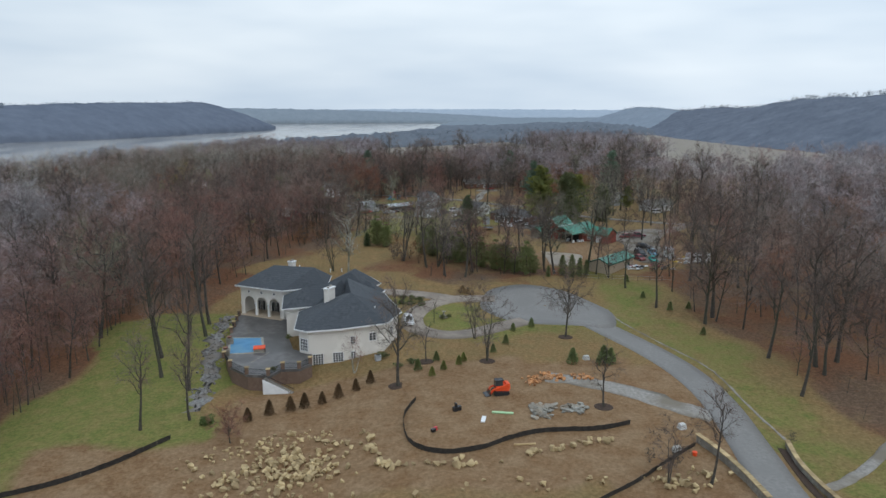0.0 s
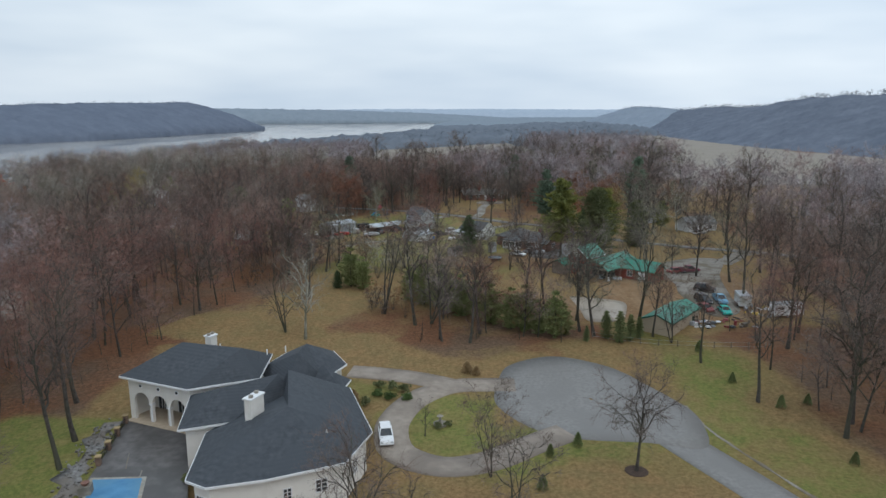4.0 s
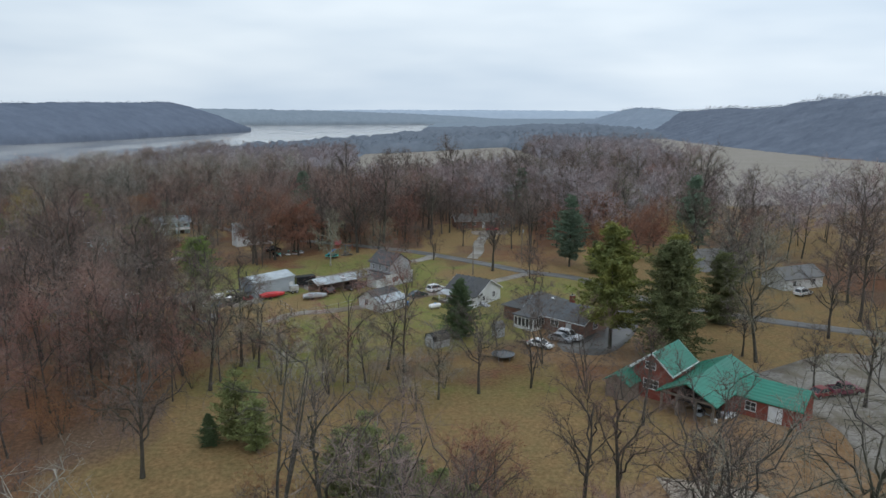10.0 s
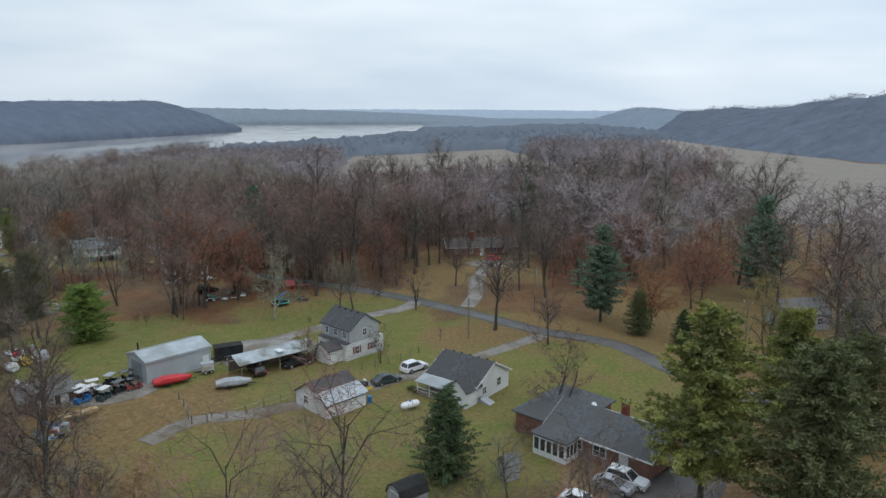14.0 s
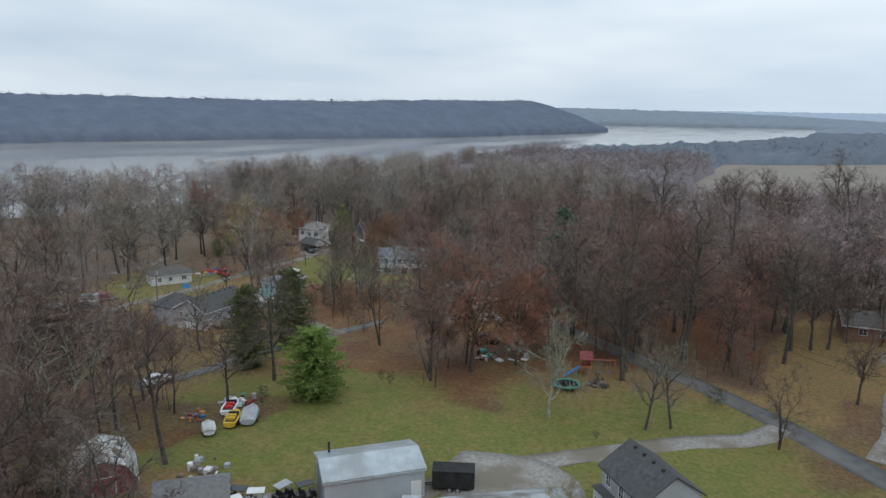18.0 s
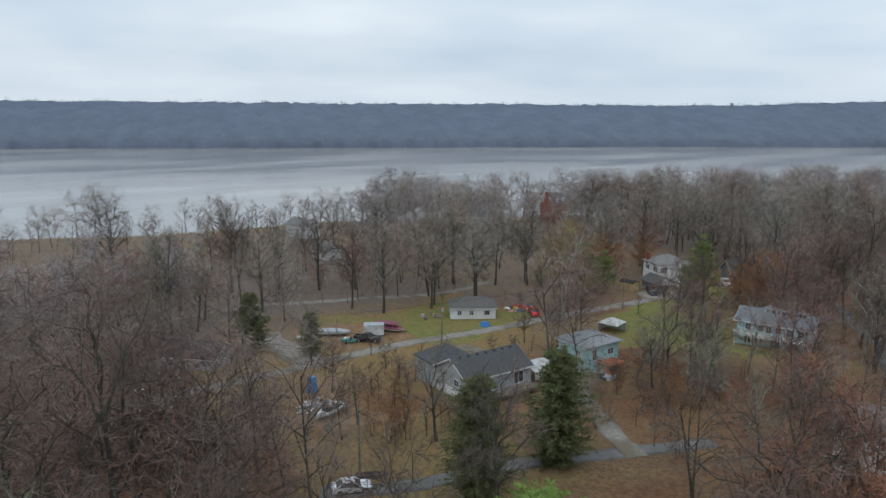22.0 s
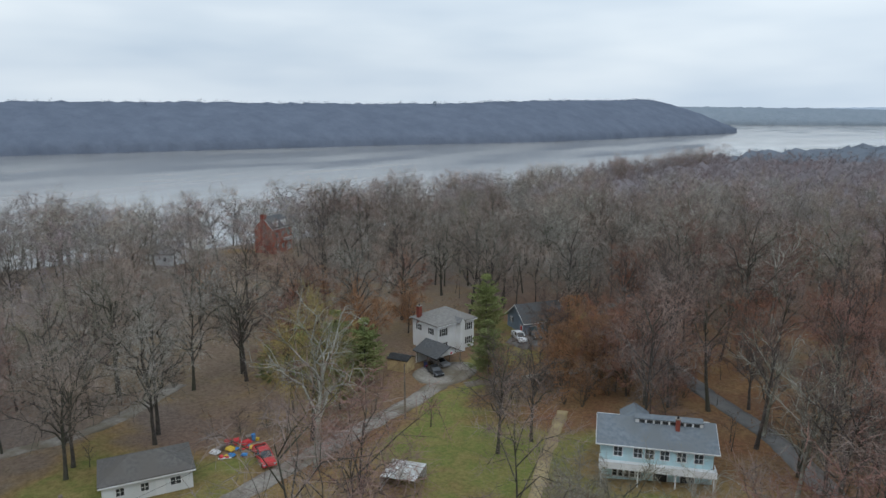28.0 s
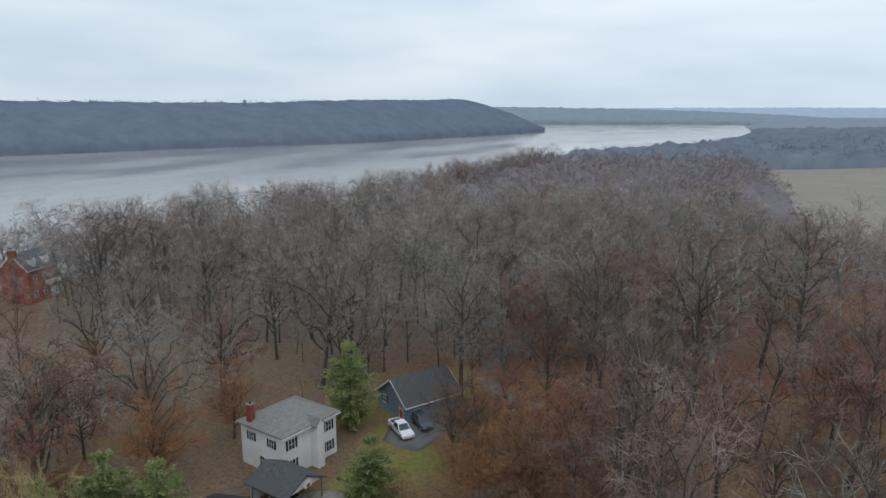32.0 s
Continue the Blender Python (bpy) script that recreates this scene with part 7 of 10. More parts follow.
for (xx, yy) in ((6.3, -1.3), (6.3, 2.5), (4.0, -1.3)):
    part("deck_post", Kit().box(xx, yy, 0.8, 0.14, 0.14, 2.8), M["redwood"], blh)
part("deck_rail", Kit().beam((6.45, -1.5, 3.1), (6.45, 2.7, 3.1), 0.1).beam((3.6, -1.5, 3.1), (6.45, -1.5, 3.1), 0.1).beam((6.45, -1.5, 2.6), (6.45, 2.7, 2.6), 0.3, 0.05).beam((3.6, -1.5, 2.6), (6.45, -1.5, 2.6), 0.05, 0.3), M["redwood"], blh)
for i in range(11):
    part("deck_step", Kit().box(6.0 + i * 0.24, -2.0, 2.0 - i * 0.2, 0.28, 1.0, 0.08), M["redwood"], blh)
part("roof_vent", Kit().box(0.6, -0.3, 5.95, 0.6, 0.6, 0.3), M["dark"], blh)

house("white_bungalow", "low white bungalow with a grey roof beside the lane", -148.2, 362.0, 62, 10.5, 7.0, 2.7, 1.7, M["siding_white"], M["shingle_brown"], "hip", z=-7.5, wins=[("S", -3.2, 1.5, 0.9, 1.0), ("S", -0.4, 1.5, 0.9, 1.0), ("S", 3.2, 1.5, 1.2, 1.0), ("W", 0, 1.5, 1.0, 1.0)], doors=[("S", 1.4, 0.9, 2.0, M["white"])])

lb = house("aqua_lodge", "long two-storey aqua house with a white balcony and a roof lantern", -95.9, 401.4, 23, 13.4, 8.0, 4.9, 1.8, M["siding_aqua"], M["shingle_blue"], z=-5.9, over=0.6, wins=[("S", -4.9 + 0.72 * i, 1.15, 0.5, 1.4, 1, None, 3) for i in range(5)] + [("S", u, 3.75, 1.0, 1.2, 2) for u in (-4.6, -2.2, -0.8, 1.0, 3.0, 5.0)], doors=[("S", 0.6, 1.6, 2.0, M["glass"]), ("S", 3.8, 1.6, 2.0, M["glass"])])
part("balcony_floor", Kit().box(0, -5.0, 2.4, 13.8, 2.0, 0.2), M["white"], lb)
part("balcony_rail", Kit().box(0, -5.95, 2.85, 13.8, 0.06, 0.7).box(-6.85, -5.0, 2.85, 0.06, 2.0, 0.7).box(6.85, -5.0, 2.85, 0.06, 2.0, 0.7), M["white"], lb)
for xx in (-6.6, -2.2, 2.2, 6.6):
    part("balcony_post", Kit().box(xx, -5.8, 0.8, 0.16, 0.16, 3.2), M["white"], lb)
part("roof_lantern", Kit().box(1.6, -0.2, 6.6, 8.2, 1.4, 0.7), M["white"], lb)
part("lantern_roof", Kit().box(1.6, -0.2, 7.0, 8.4, 1.6, 0.10), M["shingle_blue"], lb)
for i in range(8):
    part("lantern_pane", Kit().box(-1.7 + 0.95 * i, -0.92, 6.68, 0.7, 0.05, 0.4), M["glass"], lb)
part("gable_dormer", walls(4.0, 3.2, 5.6, 1.0, -4.0), M["siding_aqua"], lb).matrix_basis = pose(-2.4, 2.4, 0, 0, 0, 90)
part("dormer_roof", gable_roof(4.0, 3.2, 5.6, 1.0, 0.3), M["shingle_blue"], lb).matrix_basis = pose(-2.4, 2.4, 0, 0, 0, 90)
chimney(lb, 2.6, -1.5, 5.4, 7.6, 0.5, 0.5)

w2 = house("cream_house", "cream two-storey house with a grey hip roof and black shutters", -149.9, 429.5, 75, 9.6, 8.2, 5.9, 2.1, M["white"], M["shingle_tan"], "hip", z=-8.0, over=0.5, wins=[("S", u, zc, 1.0, 1.4, 2, M["dark"]) for u in (-3.3, 3.3) for zc in (1.5, 4.4)] + [("S", 0.6, 4.6, 0.6, 1.3), ("W", 2.0, 4.4, 0.8, 1.2, 2, M["dark"]), ("W", -2.0, 4.4, 0.8, 1.2, 2, M["dark"]), ("W", 0, 1.5, 0.9, 1.2)], doors=[("S", 0.6, 1.0, 2.1, M["white"])])
part("entrance_bay", walls(2.2, 1.2, 6.0, 0.9), M["white"], w2).matrix_basis = pose(0.6, -4.4, 0, 0, 0, 90)
part("bay_roof", gable_roof(2.2, 1.4, 6.0, 0.7, 0.2), M["shingle_grey"], w2).matrix_basis = pose(0.6, -4.2, 0, 0, 0, 90)
part("entrance_post", Kit().cyl((0.0, -5.6, 0), (0.0, -5.6, 2.6), 0.12, 0.12, 8), M["white"], w2)
chimney(w2, -4.4, 2.4, 5.0, 8.6, 0.8, 0.8)

cp2 = thing("gabled_carport", "gabled carport with a dark roof and a white basketball backboard", "carport", -144.4, 420.2, -13, -8.0)
part("roof", gable_roof(6.4, 6.0, 2.6, 1.5, 0.4), M["shingle_dark"], cp2)
part("gable_wall", Kit().face((3.3, -2.9, 2.6), (3.3, 2.9, 2.6), (3.3, 0, 4.0)).face((3.2, -2.9, 2.6), (3.2, 2.9, 2.6), (3.2, 0, 4.0)), M["siding_white"], cp2)
part("back_wall", Kit().box(-3.1, 0, 1.2, 0.12, 5.8, 2.8), M["siding_white"], cp2)
part("backboard", Kit().box(3.75, 0, 3.2, 0.05, 1.2, 0.9), M["white"], cp2)
part("backboard_square", Kit().box(3.79, 0, 3.05, 0.02, 0.5, 0.4), M["red"], cp2)
for xx in (-3, 0.2, 3.2):
    for yy in (-2.8, 2.8):
        part("post", Kit().box(xx, yy, 1.2, 0.15, 0.15, 2.8), M["wood"], cp2)
house("board_shed", "pale board shed with a flat dark roof", -148.2, 413.6, 10, 4.2, 3.0, 2.3, 0.5, M["limestone"], M["dark"], z=-8.0, over=0.15, category="shed", gutter=False)

house("blue_bungalow", "slate-blue gabled bungalow with a red front door", -139.6, 450.6, 57, 10.0, 8.4, 3.0, 3.0, M["siding_blue"], M["shingle_dark"], z=-8.1, over=0.45, wins=[("W", 2.2, 2.2, 0.8, 1.2, 2, M["dark"]), ("S", -3.2, 1.6, 1.1, 1.0)], doors=[("W", -2.6, 0.95, 2.05, M["red"])])

bt = house("tall_brick_house", "tall red brick house with dormers beside the river", -262.5, 481.0, 103, 11.0, 8.0, 8.5, 4.0, M["brick_bright"], M["shingle_mid"], z=-9.3, over=0.4, base=4, wins=[("S", u, zc, 1.0, 1.5) for u in (-3.4, 0, 3.4) for zc in (2.0, 6.2)] + [("W", 0, 6.2, 0.9, 1.4)], doors=[("S", 3.4, 2.4, 2.3, M["white"])])
chimney(bt, -5.4, 0, 0, 13.6, 1.2, 1.8)
for u in (-2.6, 2.2):
    d_ = part("dormer", walls(2.4, 1.5, 10.8, 0.8, -9.0), M["white"], bt)
    d_.matrix_basis = pose(u, -2.4, 0, 0, 0, 90)
part("balcony", Kit().box(2.5, -4.6, 4.2, 4.6, 1.4, 0.9), M["white"], bt)

house("pink_house", "pale two-storey house half hidden by a red maple", -55.0, 362.0, 28, 10.5, 7.0, 5.2, 2.2, M["siding_white"], M["shingle_grey"], z=-2.7, wins=[("S", u, zc, 0.9, 1.2) for u in (-3, 0, 3) for zc in (1.5, 3.9)], doors=[("S", 1.5, 0.95, 2.05, M["white"])])
hn = house("ranch_house", "long low ranch house with a brown roof and a brick chimney", 24.0, 381.5, 8, 20, 8.0, 2.7, 1.9, M["brick_brown"], M["shingle_brown"], z=0, over=0.6, wins=[("S", u, 1.6, 1.3, 1.1) for u in (-7, -3.5, 3.5, 7)], doors=[("S", 0, 0.95, 2.05, M["white"])])
chimney(hn, -2.5, -1.0, 3.5, 6.6, 1.0, 1.6)
house("lane_house", "brown-roofed low house behind evergreens", -144.2, 297.6, 50, 12.5, 7.4, 2.7, 2.0, M["siding_grey"], mat("brown_shingle", (0.040, 0.032, 0.032), (0.070, 0.057, 0.055), 0.5, 0.85), z=-6.6, wins=[("S", 2.5, 1.5, 1.0, 1.0), ("S", -2.5, 1.5, 1.0, 1.0)], doors=[("S", 0, 0.95, 2.0, M["dark"])])


# ---- trees that stand out, space by space ----
def grove(rows):
    for key, x, y, s in rows:
        plant(key, x, y, s)


# the estate
grove([("oak", 25.1, 132, 0.60), ("sapling", 25.0, 98.8, 1.7), ("ash", -6.9, 108.6, 0.62), ("sapling", -2.4, 118.7, 1.3), ("multi", 8.6, 118.7, 0.78), ("multi", 7.0, 131.0, 0.70), ("slim", 32.8, 76.4, 0.5),
       ("multi", 27.6, 76.4, 0.5), ("birch", -15.2, 117.0, 1.0), ("sapling", -1.2, 141.5, 0.9), ("slim", -45, 97, 0.6), ("slim", -38.6, 100, 0.55), ("slim", -43, 112, 0.8)])
grove([("slim", -50, 118, 0.85), ("slim", -53, 126, 0.9), ("slim", -47.5, 135, 0.85), ("slim", -49, 142, 0.9), ("maple", -30, 92, 0.35),
       ("slim", -58, 136, 0.95), ("slim", 49, 151, 0.7), ("ash", 56, 140, 0.7), ("slim", 60, 120, 0.75), ("oak", 66, 112, 0.75), ("slim", 58, 104, 0.7), ("ash", 70, 100, 0.7), ("slim", 46, 166, 0.6)])
# the belt behind the lawn
grove([("tallmulti", -10.2, 192.4, 1.0), ("slim", -3.6, 185.5, 0.84), ("tallmulti", -0.5, 186.3, 0.9), ("slim", 1.6, 176.7, 0.6), ("slim", 6.7, 175.9, 0.72), ("slim", 8.9, 180.4, 0.7), ("oak", 28.9, 187.5, 0.82), ("slim", 23, 190.3, 0.78), ("slim", 18.4, 190.7, 0.74), ("olive", 30.5, 179, 0.84), ("olive", 40.6, 184.6, 0.92), ("slim", 41.5, 178.4, 0.56)])
grove([("multi", -28.5, 182, 0.95), ("sycamore", -24.1, 178.4, 0.6), ("multi", 44, 175, 0.82), ("oak", -28, 205, 0.68), ("olive", 6, 226, 0.46), ("redscrub", 12, 204, 1.00), ("multi", 23.4, 240.2, 0.77), ("olive", -22.9, 239, 0.56), ("olive", -5, 232, 0.46), ("multi", -10, 228, 0.63), ("multi", 1, 227, 0.55), ("multi", -32, 245, 0.63)])
grove([("youngpine", -19.6, 213.8, 0.95), ("spruce", -22.6, 212.4, 0.3), ("youngpine", -16.5, 211, 0.8), ("youngpine", -2, 198.6, 1.1), ("youngpine", 1.6, 196.4, 0.95), ("youngpine", -5, 200.5, 0.8), ("youngpine", 5.8, 190.7, 0.9), ("youngpine", 8.6, 189.6, 0.8), ("youngpine", 3.4, 193.4, 0.85), ("youngpine", 11.4, 185.8, 0.85), ("youngpine", 15.1, 182.8, 0.85), ("youngpine", 17.6, 181.4, 0.95), ("youngpine", 20.2, 180.2, 0.7), ("youngpine", 22.9, 178.6, 0.9), ("youngpine", 24.8, 179.4, 0.6), ("cedar", 28.4, 176.2, 0.3), ("cedar", 32.3, 177.3, 0.55), ("cedar", 34.4, 175.5, 0.6), ("cedar", 36.6, 176.4, 0.5), ("cedar", 38.6, 177.6, 0.42), ("redscrub", 12, 188.4, 0.9), ("maple", 9.4, 194.6, 0.62)])
# the village green
grove([("cypress", 36.4, 247.2, 1.06), ("hemlock", 44.8, 241.4, 1.0), ("cypress", 52, 260, 0.86), ("spruce", 10.4, 254.4, 0.76), ("hemlock", 62, 262, 0.7), ("pine", 42.6, 313.3, 0.86), ("hemlock", 47.6, 305, 0.42), ("spruce", 53.7, 298.8, 0.46), ("pine", 81.3, 328.4, 1.02), ("maple", 69, 329, 0.8), ("cypress", 79, 290, 0.5)])
grove([("oak", 21.4, 308.4, 0.82), ("multi", 6.2, 322, 0.62), ("oak", 15.4, 342.6, 0.5), ("ash", 5.4, 356, 0.72), ("pale", -22.0, 317.2, 1.12), ("maple", -39.8, 329.4, 1.2), ("maple", -46, 333, 1.1), ("maple", -34, 335, 1.0), ("multi", -43.2, 322.4, 0.8), ("oak", -16.5, 335.8, 0.92), ("olive", -9.6, 319.4, 0.5), ("olive", -6.6, 321.4, 0.48), ("sapling", 10.8, 302, 0.55), ("slim", 35, 331.6, 0.7), ("oak", 48, 359, 0.7)])
grove([("olive", 16.8, 248.6, 0.34), ("multi", 25.0, 266.4, 0.84), ("multi", 0.8, 291, 0.37), ("willow", -11.6, 291.2, 0.30), ("oak", 30, 300, 0.45), ("ash", 66, 222, 0.56), ("oak", 62, 228, 0.44), ("slim", 72, 196, 0.72), ("ash", 76, 205, 0.64), ("slim", 70, 180, 0.76), ("ash", 64, 172, 0.72), ("slim", 80, 176, 0.72), ("slim", 74, 166, 0.68), ("oak", 58, 243, 0.48)])
grove([("oak", 88, 300, 0.7), ("ash", 70, 300, 0.75), ("maple", 64, 322, 0.8), ("oak", 30, 338, 0.6), ("maple", 22, 402, 0.9), ("pine", 40, 392, 0.9), ("oak", -2, 372, 0.8), ("ash", -14, 366, 0.8), ("maple", 44, 340, 0.75)])
grove([("oak", 15, 373.5, 0.55), ("multi", 20.5, 374.5, 0.7), ("maple", 31.5, 375, 0.55), ("ash", 12, 368, 0.6), ("oak", 35.5, 362, 0.6), ("slim", 27, 375.5, 0.6)])
# the river lots
grove([("bright", -55.2, 308.6, 1.0), ("hemlock", -74.5, 315.2, 0.70), ("hemlock", -76.2, 328.2, 0.73), ("pine", -37.7, 369, 1.02), ("olive", -89.6, 318.6, 0.58), ("oak", -123.0, 358.6, 0.32), ("olive", -93, 367, 0.55), ("slim", -84.8, 367.5, 0.54), ("olive", -88, 373, 0.6), ("sycamore", -84, 376, 0.5), ("ash", -168, 339.6, 0.65)])
grove([("tanash", -160, 344.4, 0.76), ("tanoak", -158, 356.4, 0.80), ("tanoak", -187, 297.5, 0.80), ("tanash", -179, 320.5, 0.76), ("olive", -131, 315.8, 0.48), ("hemlock", -146, 309, 0.58), ("tanoak", -171, 395, 0.84), ("tanash", -160.5, 371.2, 0.80), ("tanoak", -160.5, 358.6, 0.76), ("tanash", -180, 376, 0.80), ("sapling", -128, 396, 1.0)])
grove([("youngpine", -149.1, 404.6, 1.2), ("youngpine", -146.4, 440.4, 1.35), ("youngpine", -159.9, 399.4, 1.05), ("youngpine", -153.4, 402.0, 1.35), ("youngpine", -163.9, 395.2, 0.7), ("youngpine", -131.5, 417.9, 1.15), ("oak", -127, 432, 0.62), ("olive", -158.4, 452.2, 1.0), ("multi", -177, 413.4, 1.0), ("youngpine", -134.4, 421.5, 0.7), ("tanoak", -152, 452, 1.0), ("tanash", -134.5, 456, 0.9), ("redscrub", -122, 432, 1.2), ("redscrub", -118, 437, 1.2), ("redscrub", -126, 436, 1.1), ("redscrub", -115, 430, 1.1), ("rust", -174.8, 429.2, 1.0), ("rust", -184.1, 421.7, 1.05), ("rust", -160.4, 431, 0.95), ("rust", -116, 428, 1.1), ("rust", -121.9, 424.5, 0.85), ("rust", -125.2, 436.6, 1.0), ("rust", -192.3, 435.7, 0.85), ("rust", -217, 422, 0.88), ("rust", -159.4, 415.2, 1.1), ("multi", -176.6, 411.8, 1.1), ("oak", -167.6, 393.2, 0.92), ("sycamore", -132.7, 376.8, 0.84), ("oak", -115.1, 394.2, 0.7)])
grove([("sycamore", -150, 500, 0.95), ("sycamore", -120, 492, 0.9), ("sycamore", -96, 476, 0.85), ("sycamore", -70, 520, 0.95), ("olive", -75, 398, 0.75), ("sycamore", -79, 402, 0.6), ("maple", -72, 372, 0.5), ("cedar", -76, 386, 0.45), ("maple", -128, 478, 0.9), ("tanoak", -164, 420, 0.9), ("tanoak", -168, 438, 0.95), ("maple", -170, 404, 0.8)])

grove([("mossysyc", -58, 271, 0.85), ("ash", -66, 268, 0.96), ("ash", -76, 279, 0.96), ("oak", -72, 288, 0.72), ("oak", -80, 284, 0.84), ("oak", -70, 272, 0.66)])
# thickets and brush at the edges
grove([("redscrub", -8.6, 195, 0.91), ("scrub", 2, 190, 0.8), ("redscrub", 9, 192, 0.91), ("scrub", -13, 194, 0.8), ("sapling", 21, 192, 0.82), ("redscrub", -12.4, 197, 1.0)])
grove([("redscrub", -96, 312, 0.65), ("scrub", -100, 304, 0.65), ("redscrub", -86, 326, 0.65), ("redscrub", -82, 340, 0.65), ("redscrub", -94, 322, 0.58), ("scrub", -108, 300, 0.58), ("multi", -98, 298, 0.58), ("olive", -104, 296, 0.43), ("multi", -116, 300, 0.58), ("slim", -97, 308, 0.36), ("slim", -101, 312, 0.36), ("oak", -116, 314, 0.40)])
grove([("slim", -90, 369, 0.5), ("multi", -86, 365, 0.6), ("olive", -90, 360, 0.50), ("redscrub", -80, 358, 0.72), ("maple", -100, 440, 0.43), ("redscrub", -108, 424, 0.86), ("redscrub", -104, 430, 0.86), ("redscrub", -112, 420, 0.79), ("redscrub", -120, 426, 0.86), ("redscrub", -100, 424, 0.79), ("rust", -166, 408, 0.6), ("rust", -164, 420, 0.7)])
grove([("bushy", -14, 222, 1.1), ("bushy", 3, 222, 0.95), ("bushy", -4, 226, 1.0), ("bushy", 7, 230, 0.85), ("bushy", -18, 232, 1.1), ("bushy", -26, 236, 1.0), ("bushy", -10, 233, 0.9), ("olive", -28, 230, 0.74), ("bushy", -38, 254, 1.0), ("redscrub", -44, 262, 1.35), ("scrub", -42, 270, 1.22)])
# round the village green
grove([("rust", 51.0, 308.6, 1.12), ("maple", -36.3, 341, 0.9), ("oak", -17, 340, 0.8), ("multi", -22, 353, 0.9), ("oak", -10, 353, 0.75), ("ash", 6.1, 364, 0.75), ("oak", 36, 340, 0.75), ("ash", 35, 372, 0.8), ("olive", 64, 264, 0.9), ("oak", 70, 276, 0.8), ("olive", 59, 240, 0.8), ("ash", 77, 292, 0.8), ("pale", 84, 288, 1.3), ("maple", 88, 312, 0.9), ("willow", 61.3, 284, 0.75), ("oak", 96, 276, 0.8), ("ash", 90, 262, 0.8), ("oak", 78, 252, 0.7), ("multi", -61, 335, 1.0), ("ash", -28, 362, 0.8), ("oak", 46, 366, 0.8), ("maple", 60, 352, 0.9), ("maple", 74, 340, 0.9), ("oak", 84, 330, 0.8), ("ash", 100, 330, 0.85), ("olive", 72, 216, 0.8), ("oak", 84, 226, 0.8), ("ash", 92, 206, 0.85), ("slim", 66, 196, 0.9), ("oak", 98, 238, 0.8)])
grove([("oak", 12, 228, 0.57), ("olive", -2, 238, 0.57), ("ash", -26, 240, 0.65), ("multi", -34, 236, 1.04), ("oak", -36, 248, 0.68), ("ash", -44, 252, 0.73), ("slim", -48, 262, 0.78), ("ash", -38, 262, 0.62), ("slim", -58, 284, 0.73), ("oak", -64, 300, 0.62), ("ash", -66, 312, 0.62), ("multi", 20, 230, 0.83), ("multi", 28, 228, 0.83), ("slim", 33, 217, 0.55)])
# beside the lane through the woods
grove([("ash", -103, 431, 0.75), ("slim", -95, 424, 0.8), ("oak", -90, 428, 0.62), ("maple", -112, 438, 0.7), ("ash", -118, 448, 0.72), ("slim", -106, 438, 0.8), ("oak", -126, 452, 0.6), ("multi", -80, 408, 0.9), ("ash", -76, 400, 0.6), ("slim", -86, 414, 0.75), ("maple", -101, 424, 0.6)])
# the river flat
grove([("tanoak", -171.7, 385, 0.90), ("tanoak", -157.8, 369, 0.86), ("olive", -169, 362, 0.86), ("tanoak", -174, 410, 0.86), ("olive", -178, 375, 0.82), ("willow", -139.4, 382.4, 1.05), ("cypress", -144, 393, 0.42), ("ash", -113, 400, 0.55), ("tanoak", -133, 458, 0.69), ("maple", -123.5, 445, 0.60), ("maple", -129.5, 441, 0.52), ("sycamore", -164, 514, 0.82), ("sycamore", -139, 515, 0.77), ("sycamore", -102, 480, 0.77), ("slim", -104, 421, 0.73), ("sycamore", -86, 419, 0.60), ("tanoak", -210, 388, 0.86), ("tanoak", -192, 437, 0.86), ("tanash", -190, 463, 0.86), ("tanoak", -174, 462, 0.86), ("maple", -172, 444, 0.86), ("maple", -175, 418, 0.86), ("sycamore", -91, 505, 0.73), ("tanash", -83, 477, 0.77), ("olive", -100, 450, 0.69)])
grove([("tanoak", -196, 330, 0.74), ("tanash", -204, 300, 0.74), ("tanoak", -214, 344, 0.74), ("olive", -176, 306, 0.67), ("tanoak", -198, 362, 0.78), ("tanash", -224, 372, 0.74), ("tanoak", -232, 320, 0.74), ("olive", -190, 282, 0.74), ("tanash", -220, 404, 0.74), ("tanash", -206, 424, 0.74), ("tanoak", -246, 366, 0.74), ("olive", -152, 292, 0.59), ("hemlock", -137, 318, 0.42), ("tanoak", -166, 322, 0.59)])


def thicket(cx, cy, hx, hy, n, kinds, lo, hi, seed, avoid=()):
    """Scatters young growth over a patch, keeping clear of the given discs."""
    rng = random.Random(seed)
    for _ in range(n):
        x, y = cx + rng.uniform(-hx, hx), cy + rng.uniform(-hy, hy)
        if all(math.hypot(x - a, y - b) > r for a, b, r in avoid):
            plant(rng.choice(kinds), x, y, rng.uniform(lo, hi))


LOTS = [(-84, 305, 8), (-104.6, 336.2, 10.5), (-104.9, 359.3, 8), (-143.6, 300, 8), (-113, 345, 5), (-95, 349, 4), (-74.4, 314, 4), (-78.6, 330, 4), (-135, 340, 4), (-135.5, 356, 4), (-131, 312, 4), (-148.2, 362, 8), (-80, 312, 3), (-77, 326, 3), (-70, 348, 3), (-95.9, 401.4, 11), (-112, 404, 3)]
thicket(-104, 318, 14, 12, 30, ["sapling", "redscrub", "scrub", "sapling"], 0.5, 0.95, 3, LOTS)
thicket(-82, 354, 14, 13, 34, ["sapling", "redscrub", "scrub", "pale"], 0.5, 0.9, 4, LOTS)
thicket(-124, 318, 7, 18, 9, ["sapling", "redscrub", "scrub"], 0.5, 0.9, 5, LOTS)
